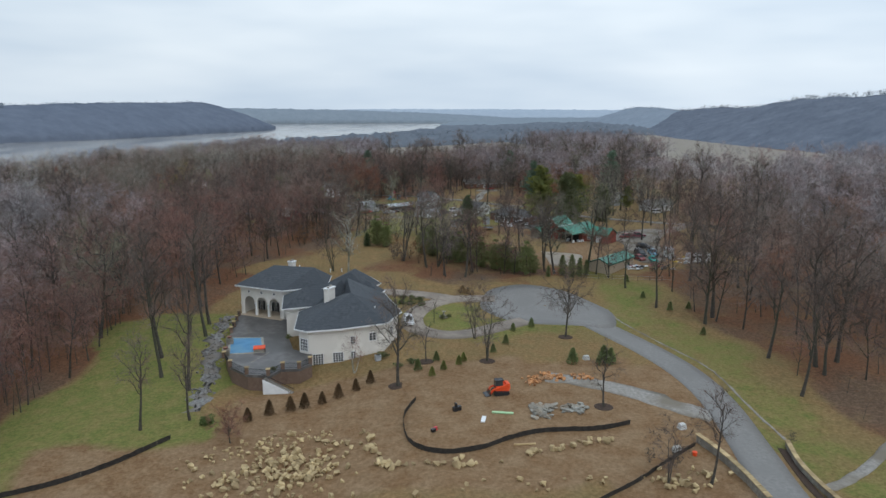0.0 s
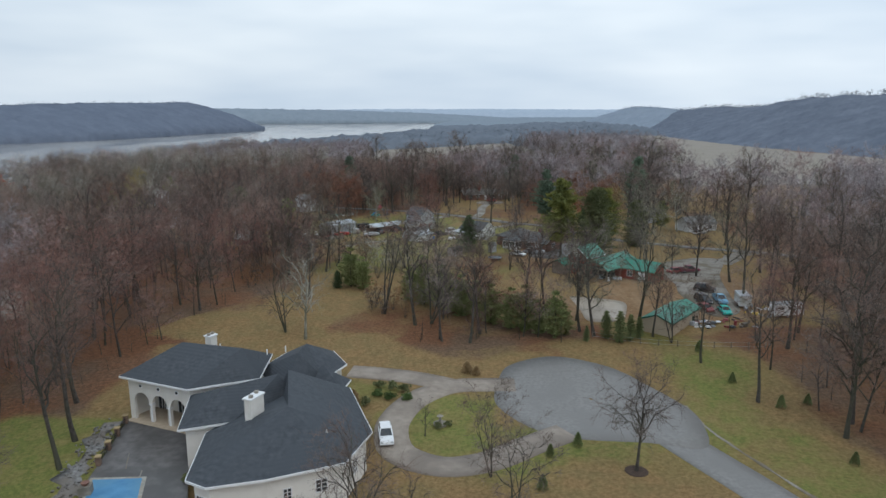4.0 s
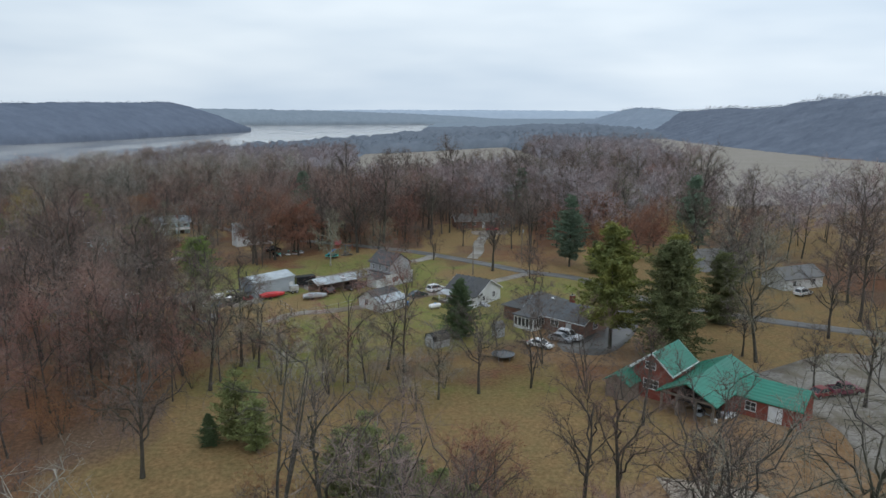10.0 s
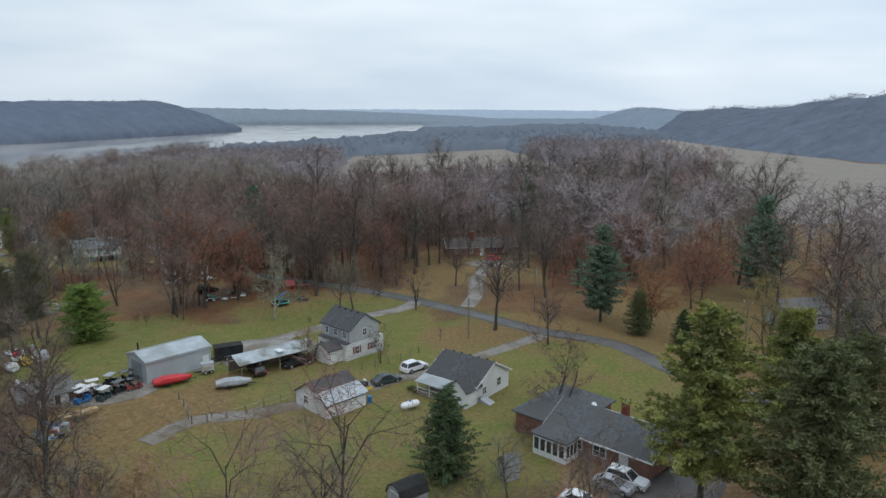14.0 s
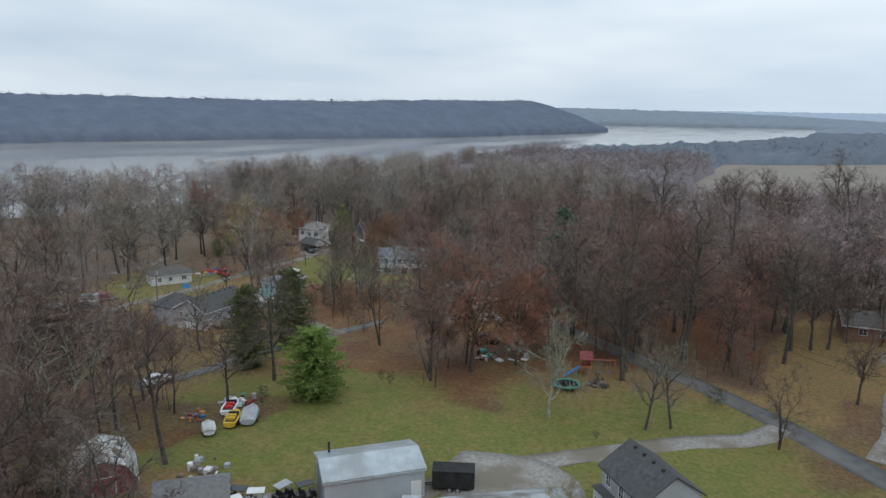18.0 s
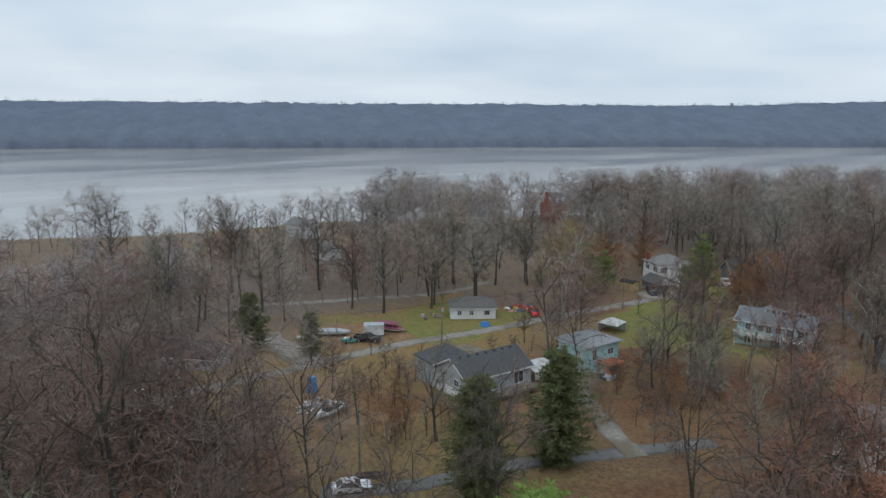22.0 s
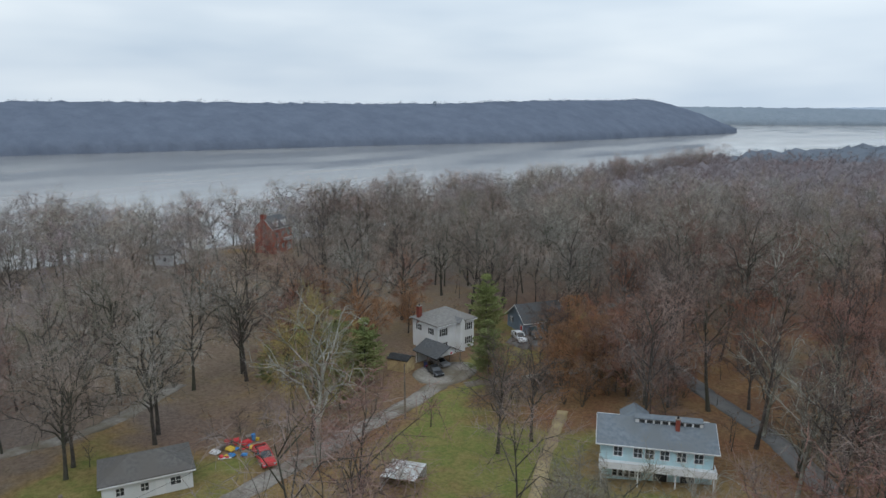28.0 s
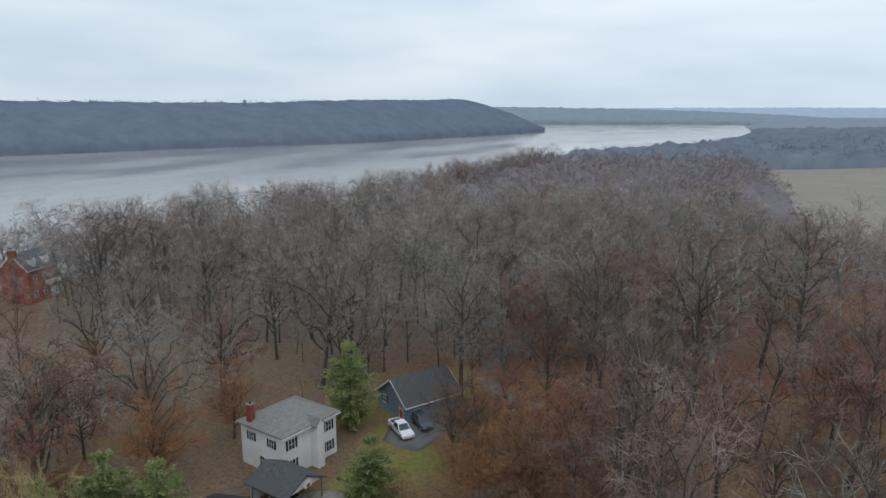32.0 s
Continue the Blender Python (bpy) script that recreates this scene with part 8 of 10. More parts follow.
thicket(-92, 440, 30, 28, 34, ["slim", "redscrub", "maple", "sapling", "redscrub", "slim"], 0.5, 0.85, 13, LOTS + [(-98, 432, 5), (-109, 445, 5), (-85, 419, 5), (-120, 455, 5), (-118, 433, 3), (-139.6, 450.6, 10)])
grove([("scrub", 1.5, 343, 1.2), ("scrub", -1.5, 346, 1.0), ("multi", -2.6, 352, 0.7), ("maple", -18, 350, 0.8), ("maple", -4, 362, 0.8), ("oak", 9.3, 366, 0.7)])
thicket(-84, 372, 14, 10, 9, ["sapling", "redscrub", "pale", "scrub"], 0.6, 1.0, 6, LOTS)
thicket(-116, 418, 14, 12, 22, ["redscrub", "sapling", "redscrub", "scrub"], 0.7, 1.2, 7, LOTS)
thicket(-160, 384, 16, 26, 12, ["sapling", "scrub"], 0.6, 1.0, 8, LOTS)
thicket(6, 192, 20, 4, 8, ["sapling", "redscrub", "scrub"], 0.6, 1.0, 9)
thicket(-46, 228, 10, 16, 12, ["redscrub", "sapling", "scrub"], 0.7, 1.1, 10)
thicket(-28, 250, 14, 10, 10, ["sapling", "scrub", "redscrub"], 0.6, 1.0, 11)


# well-grown trees scattered through the nearer woods
sx, sy, srng = scatter(-230, 130, 100, 520, 17.0, 77, lambda x, y: wooded(x, y) * seen_from_path(x, y) * 0.75 * ((y > 130) | (np.abs(x) < 80)))
for i, (x, y) in enumerate(zip(sx[:190], sy[:190])):
    if (x + 64) ** 2 + (y - 293) ** 2 < 60:
        continue  # the open boat yard
    plant(("ash", "slim", "oak", "slim", "ash", "maple", "olive")[i % 7], float(x), float(y), float(srng.uniform(0.7, 1.05)))
bx, by, brng = scatter(-200, 60, 120, 470, 21.0, 78, lambda x, y: wooded(x, y) * seen_from_path(x, y) * 0.5)
for i, (x, y) in enumerate(zip(bx[:70], by[:70])):
    plant(("redscrub", "scrub")[i % 2], float(x), float(y), float(brng.uniform(0.6, 1.1)))


# ---- shrubs ----
def shrub_kind(name, label, soup, material, group):
    ob = tagged(new(name, soup.mesh(name, material)), label, "shrub", group)
    ob["used"] = 0
    return ob


def put(ob, x, y, s=1.0, z=None):
    m = pose(x, y, gz(x, y) if z is None else z, 0, 0, (x * 53 + y * 29) % 360) @ Matrix.Diagonal((s, s, s, 1))
    if ob["used"] == 0:
        ob["used"] = 1
        ob.matrix_basis = m
        return ob
    c = copy_thing(ob, m)
    c.matrix_basis = m
    return c


def cone_soup(seed, H, R, n=950, leaf=0.15):
    rng = np.random.default_rng(seed)
    s = Soup()
    f = rng.uniform(0, 1, n) ** 0.8
    a = rng.uniform(0, 6.283, n)
    r = R * (1 - f) ** 0.62 * rng.uniform(0.45, 1.05, n)
    p = np.stack([np.cos(a) * r, np.sin(a) * r, 0.05 + f * H], 1)
    w = unit(np.stack([np.cos(a), np.sin(a), np.full(n, 1.1)], 1) + rng.normal(size=(n, 3)) * 0.4)
    s.blades(p - w * leaf * 0.7, p + w * leaf, leaf * 0.8, rng)
    return s


cone_brown = shrub_kind("dwarf_conifer", "small rust-tinged conical conifer planted on the lawn", cone_soup(1, 1.9, 0.75), M["shrub_brown"], "planted conifers")
cone_green = shrub_kind("dwarf_conifer", "small green conical conifer planted in the bed", cone_soup(2, 2.0, 0.8), M["needle_mid"], "planted conifers")
cone_yellow = shrub_kind("dwarf_conifer", "small yellow-green conical conifer planted in the bed", cone_soup(3, 1.8, 0.75), M["needle_yel"], "planted conifers")
for x, y in ((-29.4, 99.2), (-26.6, 101.4), (-23.6, 102.8), (-21.6, 104), (-19.0, 105.2), (-16.6, 107), (-14.0, 109.2), (-11.8, 111.6)):
    put(cone_brown, x, y, 1.05 + (x * 7 % 1) * 0.25)
for x, y in ((-3.8, 114.7), (-0.6, 118.8), (10.0, 123.1), (12.8, 127.9), (19.1, 138.4), (15, 135.7), (48, 158), (51.5, 149), (53, 133), (47.5, 171), (56, 150)):
    put(cone_green, x, y, 0.85 + (x * 3 % 1) * 0.3)
for x, y in ((0.7, 114.5), (-1.3, 111.8), (4.3, 118.7), (3.4, 117)):
    put(cone_yellow, x, y, 0.9)
bush = shrub_kind("clipped_shrub", "rounded dark green clipped shrub", leafy(5, 0.9, 1.4, 420, 0.2, 9), M["leaf_dark"], "shrubs")
for x, y, s in ((-27.2, 121.5, 1.1), (-29.6, 129.8, 0.9), (-28.6, 112.8, 0.8), (-10.4, 122.2, 1.3), (-5, 117.6, 1.2), (-7.4, 116.8, 1.0), (-11.5, 147.6, 1.0), (-10.2, 151, 1.3), (-6.5, 156.5, 1.3), (-4.6, 155.4, 1.3), (-8.6, 157, 1.2), (6.0, 279.6, 0.8), (6.8, 278.4, 0.8), (15.8, 275.6, 0.8), (13.8, 274.4, 0.7), (0.6, 143.6, 0.9), (2.0, 144.2, 0.8)):
    put(bush, x, y, s, -2.55 if x < -28 and y > 112 else None)
lowbush = shrub_kind("juniper_shrub", "low spreading yellow-green juniper", leafy(6, 1.8, 1.3, 700, 0.24, 12), M["shrub_green"], "shrubs")
for x, y, s in ((-35.8, 98.6, 1.0), (-6.5, 153.4, 0.8), (-4.4, 153.0, 0.8), (-8.4, 154.0, 0.8), (29.8, 119.5, 0.6)):
    put(lowbush, x, y, s)
plume = shrub_kind("ornamental_grass", "dry tan clump of ornamental grass", cone_soup(8, 1.6, 1.0, 380, 0.3), M["shrub_gold"], "shrubs")
for x, y, s in ((5.6, 162.6, 1.1), (7.0, 161.6, 0.9), (-11.6, 139, 1.0), (-11.0, 143, 1.1), (-12.2, 152, 1.2), (-12.8, 148.6, 1.0)):
    put(plume, x, y, s)
darkbush = shrub_kind("brush_clump", "dark brown leafless bush", bare_tree(24, 3.4, 16, 0.9, 0.1, 4, 6, 1, 0.05, branches=5)[1], M["bark"], "shrubs")
for x, y, s in ((-2.7, 330.4, 1.2), (-1.6, 331.4, 1.0), (-47.5, 317.5, 0.8), (-50, 318.5, 0.7), (-19.6, 332.4, 0.6), (-14.4, 313.2, 0.5), (36.2, 90, 0.6), (48.6, 88.4, 0.7), (-118, 352, 1.2), (-121, 349, 1.1), (-60, 303, 1.0), (29.6, 80, 0.9), (26.8, 81, 0.8), (20, 262, 1.1), (13.5, 250, 0.9)):
    put(darkbush, x, y, s)
spike = shrub_kind("bamboo_clump", "upright green clump of stems in the bed", cone_soup(9, 3.0, 1.3, 420, 0.36), M["needle_mid"], "shrubs")
put(spike, 23.8, 117.6, 0.9)
put(spike, 29.2, 117.0, 1.1)
put(spike, 30.6, 117.6, 0.9)


# ---- stones ----
def rock_mesh(seed, material, flat=0.75):
    """An angular stone: the hull of a few scattered points."""
    rng = np.random.default_rng(seed)
    bm = bmesh.new()
    for _ in range(13):
        p = rng.uniform(-1, 1, 3)
        p = p / max(abs(p)) * rng.uniform(0.72, 1.0) * 0.5
        bm.verts.new((p[0], p[1] * 0.78, p[2] * flat))
    hull = bmesh.ops.convex_hull(bm, input=bm.verts)
    bmesh.ops.delete(bm, geom=[v for v in hull["geom_interior"] if isinstance(v, bmesh.types.BMVert)], context="VERTS")
    me = bpy.data.meshes.new("rock")
    bm.to_mesh(me)
    bm.free()
    me.materials.append(material)
    return me


ROCKS = {m: [rock_mesh(100 + i, M[m], f) for i in range(6)] for m, f in (("limestone", 0.75), ("redstone", 0.7), ("greystone", 0.35), ("riprap", 0.7))}


def rock_heap(name, label, spots, kind, size, parent_at, category="rocks", lift=0.28):
    root = tagged(new(name), label, category)
    root.matrix_basis = pose(*parent_at, gz(*parent_at))
    inv = root.matrix_basis.inverted()
    rng = np.random.default_rng(int(parent_at[0] * 10 + 999))
    for x, y, *up in spots:
        s = rng.uniform(*size)
        ob = new("rock", ROCKS[kind][rng.integers(0, 6)])
        ob.parent = root
        ob.matrix_basis = inv @ pose(x, y, gz(x, y) + s * lift + (up[0] if up else 0), *(rng.uniform(-20, 20, 2)), rng.uniform(0, 360)) @ Matrix.Diagonal((s, s, s, 1))
    return root


def strewn(cx, cy, rx, ry, n, seed, turn=0.0):
    rng = np.random.default_rng(seed)
    c, s = math.cos(radians(turn)), math.sin(radians(turn))
    p = rng.normal(size=(n, 2)) * 0.5
    return [(cx + c * a * rx - s * b * ry, cy + s * a * rx + c * b * ry) for a, b in p]


def along_line(pts, n, jitter, seed):
    c = curve_through(pts, 0.5)
    rng = np.random.default_rng(seed)
    i = rng.integers(0, len(c), n)
    return [(float(c[j, 0] + rng.normal() * jitter), float(c[j, 1] + rng.normal() * jitter)) for j in i]


rock_heap("boulder_row", "curved row of tan limestone boulders along the mud", along_line([(-10.6, 93), (-9.6, 89), (-8.4, 84), (-6, 81.5), (0, 81.5), (5, 81.8), (9, 82.6), (14, 84.5), (19, 87), (22.5, 88.5)], 62, 0.55, 1), "limestone", (0.6, 1.35), (5, 82))
rock_heap("boulder_spill", "broad spill of tan limestone boulders in the mud", strewn(-19, 84.5, 6.5, 7.5, 190, 2, 20) + strewn(-25, 82, 7, 5, 90, 3), "limestone", (0.4, 1.2), (-20, 84))
rock_heap("boulder_spill", "scattered tan limestone boulders at the lawn's edge", along_line([(-34, 87), (-28, 89), (-22, 92), (-17, 93)], 90, 1.3, 4), "limestone", (0.3, 0.8), (-26, 89))
rock_heap("boulder_spill", "loose tan boulders near the gate wall", strewn(30, 77.5, 5, 3, 34, 5) + strewn(10, 76, 16, 2, 16, 6), "limestone", (0.5, 1.1), (30, 78))
rock_heap("sandstone_pile", "heap of rust-brown building stones", strewn(18.4, 110.6, 3.6, 1.6, 60, 7) + strewn(16.2, 108.4, 1.6, 1.2, 16, 8), "redstone", (0.45, 0.95), (18, 110))
rock_heap("sandstone_pile", "small heap of rust-brown building stones", strewn(24.6, 110.4, 2.2, 1.2, 30, 9), "redstone", (0.4, 0.9), (24.6, 110.4))
rock_heap("slab_pile", "stacked grey stone slabs laid out on the mud", strewn(15.4, 97.6, 2.2, 2.6, 46, 10) + strewn(19.8, 98.2, 3.0, 1.8, 40, 11), "greystone", (0.7, 1.7), (17, 97), lift=0.12)
rock_heap("riprap_bank", "bank of grey riprap stones below the terrace", along_line([(-46.5, 146), (-45.5, 138), (-44.4, 130), (-42.6, 122), (-40.8, 115), (-40.0, 109)], 295, 0.9, 12), "riprap", (0.28, 0.62), (-44, 128))


# ---- the building site ----
def ribbon(name, label, pts, height, material, category="fence", stakes=2.2):
    root = tagged(new(name), label, category)
    c = curve_through(pts, 0.7)
    x0, y0 = c[0]
    root.matrix_basis = pose(x0, y0, gz(x0, y0))
    z0 = gz(x0, y0)
    k = Kit()
    ring = []
    rng = np.random.default_rng(3)
    for x, y in c:
        z = gz(x, y) - z0
        wob = rng.normal() * 0.05
        ring.append([(x - x0, y - y0, z - 0.1), (x - x0 + wob, y - y0 + 0.02, z + height * rng.uniform(0.85, 1.05)), (x - x0 + wob, y - y0 + 0.06, z + height * 0.9), (x - x0, y - y0 + 0.05, z - 0.1)])
    k.loft(ring)
    part("fabric", k, material, root)
    step = max(1, int(stakes / 0.7))
    for x, y in c[::step]:
        part("stake", Kit().box(x - x0, y - y0 + 0.08, gz(x, y) - z0 + height * 0.45, 0.05, 0.05, height * 1.25), M["wood"], root)
    return root


ribbon("silt_fence", "sagging black silt fence curving round the site", [(-3.8, 101.7), (-5.3, 96), (-4.6, 89.2), (-2.5, 85.5), (1, 84.2), (5.4, 85.3), (9.4, 88), (13.6, 90), (17.6, 90.6), (22.5, 90.9), (27.4, 92.8)], 0.75, M["silt"])
ribbon("silt_fence", "black silt fence along the foot of the lawn", [(-39.2, 93.6), (-44, 86.6), (-49.2, 81.8), (-55, 79), (-62, 76)], 0.75, M["silt"])
ribbon("silt_fence", "collapsed dark silt fence beside the road", [(34.4, 86.2), (29.1, 81.6), (24.2, 77), (19.9, 73.7), (15, 70)], 0.6, M["silt"])

sk = thing("skid_steer", "orange tracked skid-steer loader on the mud", "loader", 9.6, 104.0, 12)
part("body", Kit().box(0.3, 0, 1.05, 2.2, 1.3, 0.9).box(1.2, 0, 1.35, 0.7, 1.35, 0.9, 0, 0.85), M["orange"], sk)
part("cab", Kit().box(-0.25, 0, 1.75, 1.3, 1.15, 1.2, 0, 0.88), M["glass"], sk)
part("cab_roof", Kit().box(-0.2, 0, 2.4, 1.35, 1.2, 0.1), M["carblack"], sk)
for s in (-1, 1):
    tr_ = part("track", Kit().loft([[(x, s * 0.82 + o, z) for x, z in ((-1.2, 0.15), (-0.9, 0.0), (1.1, 0.0), (1.4, 0.25), (1.2, 0.6), (-0.7, 0.72), (-1.15, 0.5))] for o in (-0.2, 0.2)]), M["rubber"], sk)
    part("lift_arm", Kit().beam((1.3, s * 0.72, 1.75), (-1.4, s * 0.72, 0.95), 0.14, 0.26).beam((-1.4, s * 0.72, 0.95), (-1.8, s * 0.72, 0.3), 0.14, 0.24), M["orange"], sk)
part("bucket", Kit().loft([[(x, y, z) for x, z in ((-1.7, 0.1), (-2.6, 0.02), (-2.6, 0.1), (-1.95, 0.2), (-1.75, 0.75))] for y in (-0.95, 0.95)]), M["carblack"], sk)
at_ = thing("skid_attachment", "black loader attachment lying on the mud", "attachment", 2.6, 97.6, 30)
part("frame", Kit().box(0, 0, 0.35, 1.3, 0.5, 0.7).box(0, 0.3, 0.6, 0.2, 0.6, 1.0), M["carblack"], at_)
sw = thing("cutoff_saw", "small red and black cut-off saw on the ground", "tool", -0.9, 90.6, 40)
part("engine", Kit().box(0, 0, 0.25, 0.7, 0.4, 0.45), M["carblack"], sw)
part("cover", Kit().box(0.55, 0.2, 0.3, 0.5, 0.35, 0.45), M["red"], sw)
for (x, y, t, nm, L_, W_, m_, lab) in ((6.4, 94.4, 80, "insulation_board", 1.9, 0.6, "white", "white panel lying on the mud"), (9.4, 96.6, -8, "green_plank", 3.2, 0.5, None, "pale green plank lying on the mud"), (11.5, 86.6, 5, "timber_plank", 3.0, 0.25, "yellowwood", "straw-coloured timber lying by the fence")):
    b = thing(nm, lab, "building material", x, y, t)
    part("board", Kit().box(0, 0, 0.12, L_, W_, 0.16), M[m_] if m_ else mat("pale_green_plastic", (0.35, 0.55, 0.30), (0.42, 0.62, 0.36), 0.6, 0.5), b)
for (x, y) in ((25.0, 98.8), (-6.9, 108.6), (-2.4, 118.7), (8.6, 118.7), (25.1, 132)):
    b = tagged(new("mulch_bed", Kit().cyl((0, 0, -0.1), (0, 0, 0.08), 1.7, 1.3, 14).mesh("mulch_bed", M["mulch"])), "dark round mulch bed at a tree's foot", "mulch bed", "mulch beds")
    b.matrix_basis = pose(x, y, gz(x, y))
for (x, y, lab) in ((31.4, 84.6, "white sack standing beside the fence"), (34.4, 91.4, "white bulk bag at the roadside"), (26.6, 119.4, "white tray of plants")):
    b = thing("bulk_bag", lab, "sack", x, y, 20)
    part("bag", Kit().box(0, 0, 0.35, 1.1, 0.9, 0.8, 0, 0.75), M["whitetarp"], b)
ob_ = thing("orange_bucket", "orange bucket by the gate wall", "bucket", 33.4, 83.6, 0)
part("pail", Kit().cyl((0, 0, 0), (0, 0, 0.5), 0.28, 0.34, 10), M["orange"], ob_)


def stone_wall(name, label, pts, height, width, cap=True):
    root = tagged(new(name), label, "wall")
    x0, y0 = pts[0]
    z0 = gz(x0, y0)
    root.matrix_basis = pose(x0, y0, z0)
    c = curve_through(pts, 0.55)
    rng = np.random.default_rng(9)
    for i in range(len(c) - 1):
        a, b = c[i], c[i + 1]
        m, t = (a + b) / 2, math.degrees(math.atan2(*(b - a)[::-1]))
        z = gz(*m) - z0
        for r in range(3):
            part("stone", Kit().box(m[0] - x0, m[1] - y0, z + height * (r + 0.5) / 3 - 0.05, 0.57 + rng.normal() * 0.03, width + rng.normal() * 0.05, height / 3 - 0.02, t), M["wallstone"], root)
        if cap and i % 2 == 0:
            part("capstone", Kit().box(m[0] - x0, m[1] - y0, z + height, 1.1, width + 0.14, 0.1, t), M["limestone"], root)
    return root


stone_wall("gate_wall", "curved grey stone gate wall with pale capstones", [(35.2, 87.4), (36.4, 83), (37.2, 78), (37.6, 72)], 1.1, 0.55)
stone_wall("gate_wall", "low stone gate wall beside the planting bed", [(47.8, 88), (46.4, 82), (46.2, 77), (46.6, 72)], 0.9, 0.5)
bed = tagged(new("flower_bed", strip_mesh("flower_bed", [(46.6, 87), (45.6, 81), (45.0, 76), (45.2, 71)], 1.2, M["mulch"], 0.1)), "brown mulched flower bed along the gate wall", "flower bed")


# ---- vehicles ----
def wheel(root, x, y, r=0.33, w=0.22):
    t = part("wheel", Kit().cyl((x, y - w / 2, r), (x, y + w / 2, r), r, r, 12), M["rubber"], root)
    part("rim", Kit().cyl((x, y - w / 2 - 0.01, r), (x, y + w / 2 + 0.01, r), r * 0.62, r * 0.62, 10), M["rim"], t)


CAR_SHAPES = {
    "sedan": (4.6, 1.8, [(-2.3, 0.35), (-2.3, 0.75), (-2.15, 0.92), (-1.5, 0.96), (0.85, 0.92), (2.05, 0.78), (2.28, 0.6), (2.3, 0.35)], [(-1.75, 0.95), (-1.05, 1.40), (0.25, 1.42), (1.05, 0.92)]),
    "suv": (4.7, 1.88, [(-2.35, 0.4), (-2.35, 0.95), (-2.25, 1.05), (-1.5, 1.08), (0.9, 1.04), (2.0, 0.95), (2.3, 0.75), (2.35, 0.4)], [(-2.25, 1.06), (-1.95, 1.66), (0.1, 1.70), (0.95, 1.04)]),
    "van": (4.9, 1.9, [(-2.45, 0.4), (-2.45, 0.95), (-2.4, 1.05), (-1.5, 1.08), (0.9, 1.04), (2.2, 0.9), (2.4, 0.7), (2.45, 0.4)], [(-2.4, 1.05), (-2.2, 1.8), (0.4, 1.84), (1.6, 1.0)]),
    "pickup": (5.5, 1.9, [(-2.75, 0.45), (-2.75, 1.05), (-0.9, 1.08), (1.2, 1.08), (2.4, 1.02), (2.7, 0.8), (2.75, 0.45)], [(-0.95, 1.08), (-0.75, 1.75), (0.55, 1.78), (1.25, 1.08)]),
}


def car(kind, label, x, y, turn, paint, name="car", z=None, group="parked cars", tilt=0):
    L, W, side, top = CAR_SHAPES[kind]
    root = thing(name, label, "car", x, y, turn, z, group)
    ring = lambda s, k: [(px, s * W / 2 * k, pz) for px, pz in side]
    part("body", Kit().loft([[(px * 0.985, -W / 2 * 0.94, pz) for px, pz in side], ring(-1, 1.0), ring(1, 1.0), [(px * 0.985, W / 2 * 0.94, pz) for px, pz in side]]), paint, root)
    roof_z = max(p[1] for p in top)
    cab = part("cabin_glass", Kit().loft([[(px, s * (W / 2 - 0.1 - (0.16 if pz > 1.2 else 0.0)), pz) for px, pz in top] for s in (-1, 1)]), M["glass"], root)
    r = [p for p in top if p[1] > roof_z - 0.12]
    part("roof", Kit().box((r[0][0] + r[-1][0]) / 2, 0, roof_z + 0.03, abs(r[-1][0] - r[0][0]) + 0.1, W - 0.48, 0.08), paint, root)
    for i, (px, pz) in enumerate(top[:-1]):
        q = top[i + 1]
        for s in (-1, 1):
            if pz < roof_z - 0.2 or q[1] < roof_z - 0.2:
                y0 = s * (W / 2 - 0.08 - (0.16 if pz > 1.2 else 0))
                y1 = s * (W / 2 - 0.08 - (0.16 if q[1] > 1.2 else 0))
                part("pillar", Kit().beam((px, y0, pz), (q[0], y1, q[1]), 0.1), paint, root)
    for wx in (-L * 0.30, L * 0.31):
        for s in (-1, 1):
            wheel(root, wx, s * (W / 2 - 0.1), 0.34 if kind in ("sedan",) else 0.38)
    for s in (-1, 1):
        part("headlight", Kit().box(L / 2 - 0.06, s * W * 0.36, 0.72, 0.12, 0.34, 0.16), M["greytarp"], root)
        part("tail_light", Kit().box(-L / 2 + 0.03, s * W * 0.40, 0.85, 0.08, 0.22, 0.2), M["red"], root)
    if kind == "pickup":
        part("bed_floor", Kit().box(-1.85, 0, 1.1, 1.65, W - 0.3, 0.04), M["dark"], root)
        part("bed_side", Kit().box(-1.85, -W / 2 + 0.06, 1.2, 1.75, 0.1, 0.26).box(-1.85, W / 2 - 0.06, 1.2, 1.75, 0.1, 0.26).box(-2.7, 0, 1.2, 0.1, W - 0.1, 0.26), paint, root)
    return root


car("suv", "white estate car parked on the looped driveway", -6.5, 140.6, -82, M["carwhite"])
car("suv", "black car parked in the gravel yard", 62.6, 207.6, -35, M["carblack"])
car("van", "black boxy vehicle behind the tan garage", 58.8, 198.4, -80, M["carblack"])
car("pickup", "faded light blue pickup in the yard", 62.6, 199.0, -95, M["cyanblue"], "pickup_truck")
car("sedan", "faded red car body behind the garage", 57.2, 193.4, -75, M["dullred"])
car("sedan", "old turquoise car under the trees", 60.6, 191.6, -95, M["teal"])
car("sedan", "dark red car parked by the brick house", 62.2, 226, 20, M["dullred"])
car("pickup", "dark red truck parked by the brick house", 65.8, 226.6, 10, M["maroon"], "pickup_truck")
car("sedan", "dark green saloon on the cottage lane", 2.2, 282.6, 35, M["cargreen"])
car("suv", "white four-wheel drive beside the cottage", 6.4, 287.8, 42, M["carwhite"])
car("sedan", "white saloon in the wet parking court", 24.4, 248.4, -38, M["carwhite"])
car("sedan", "silver saloon in the wet parking court", 28.6, 251.6, -38, M["carsilver"])
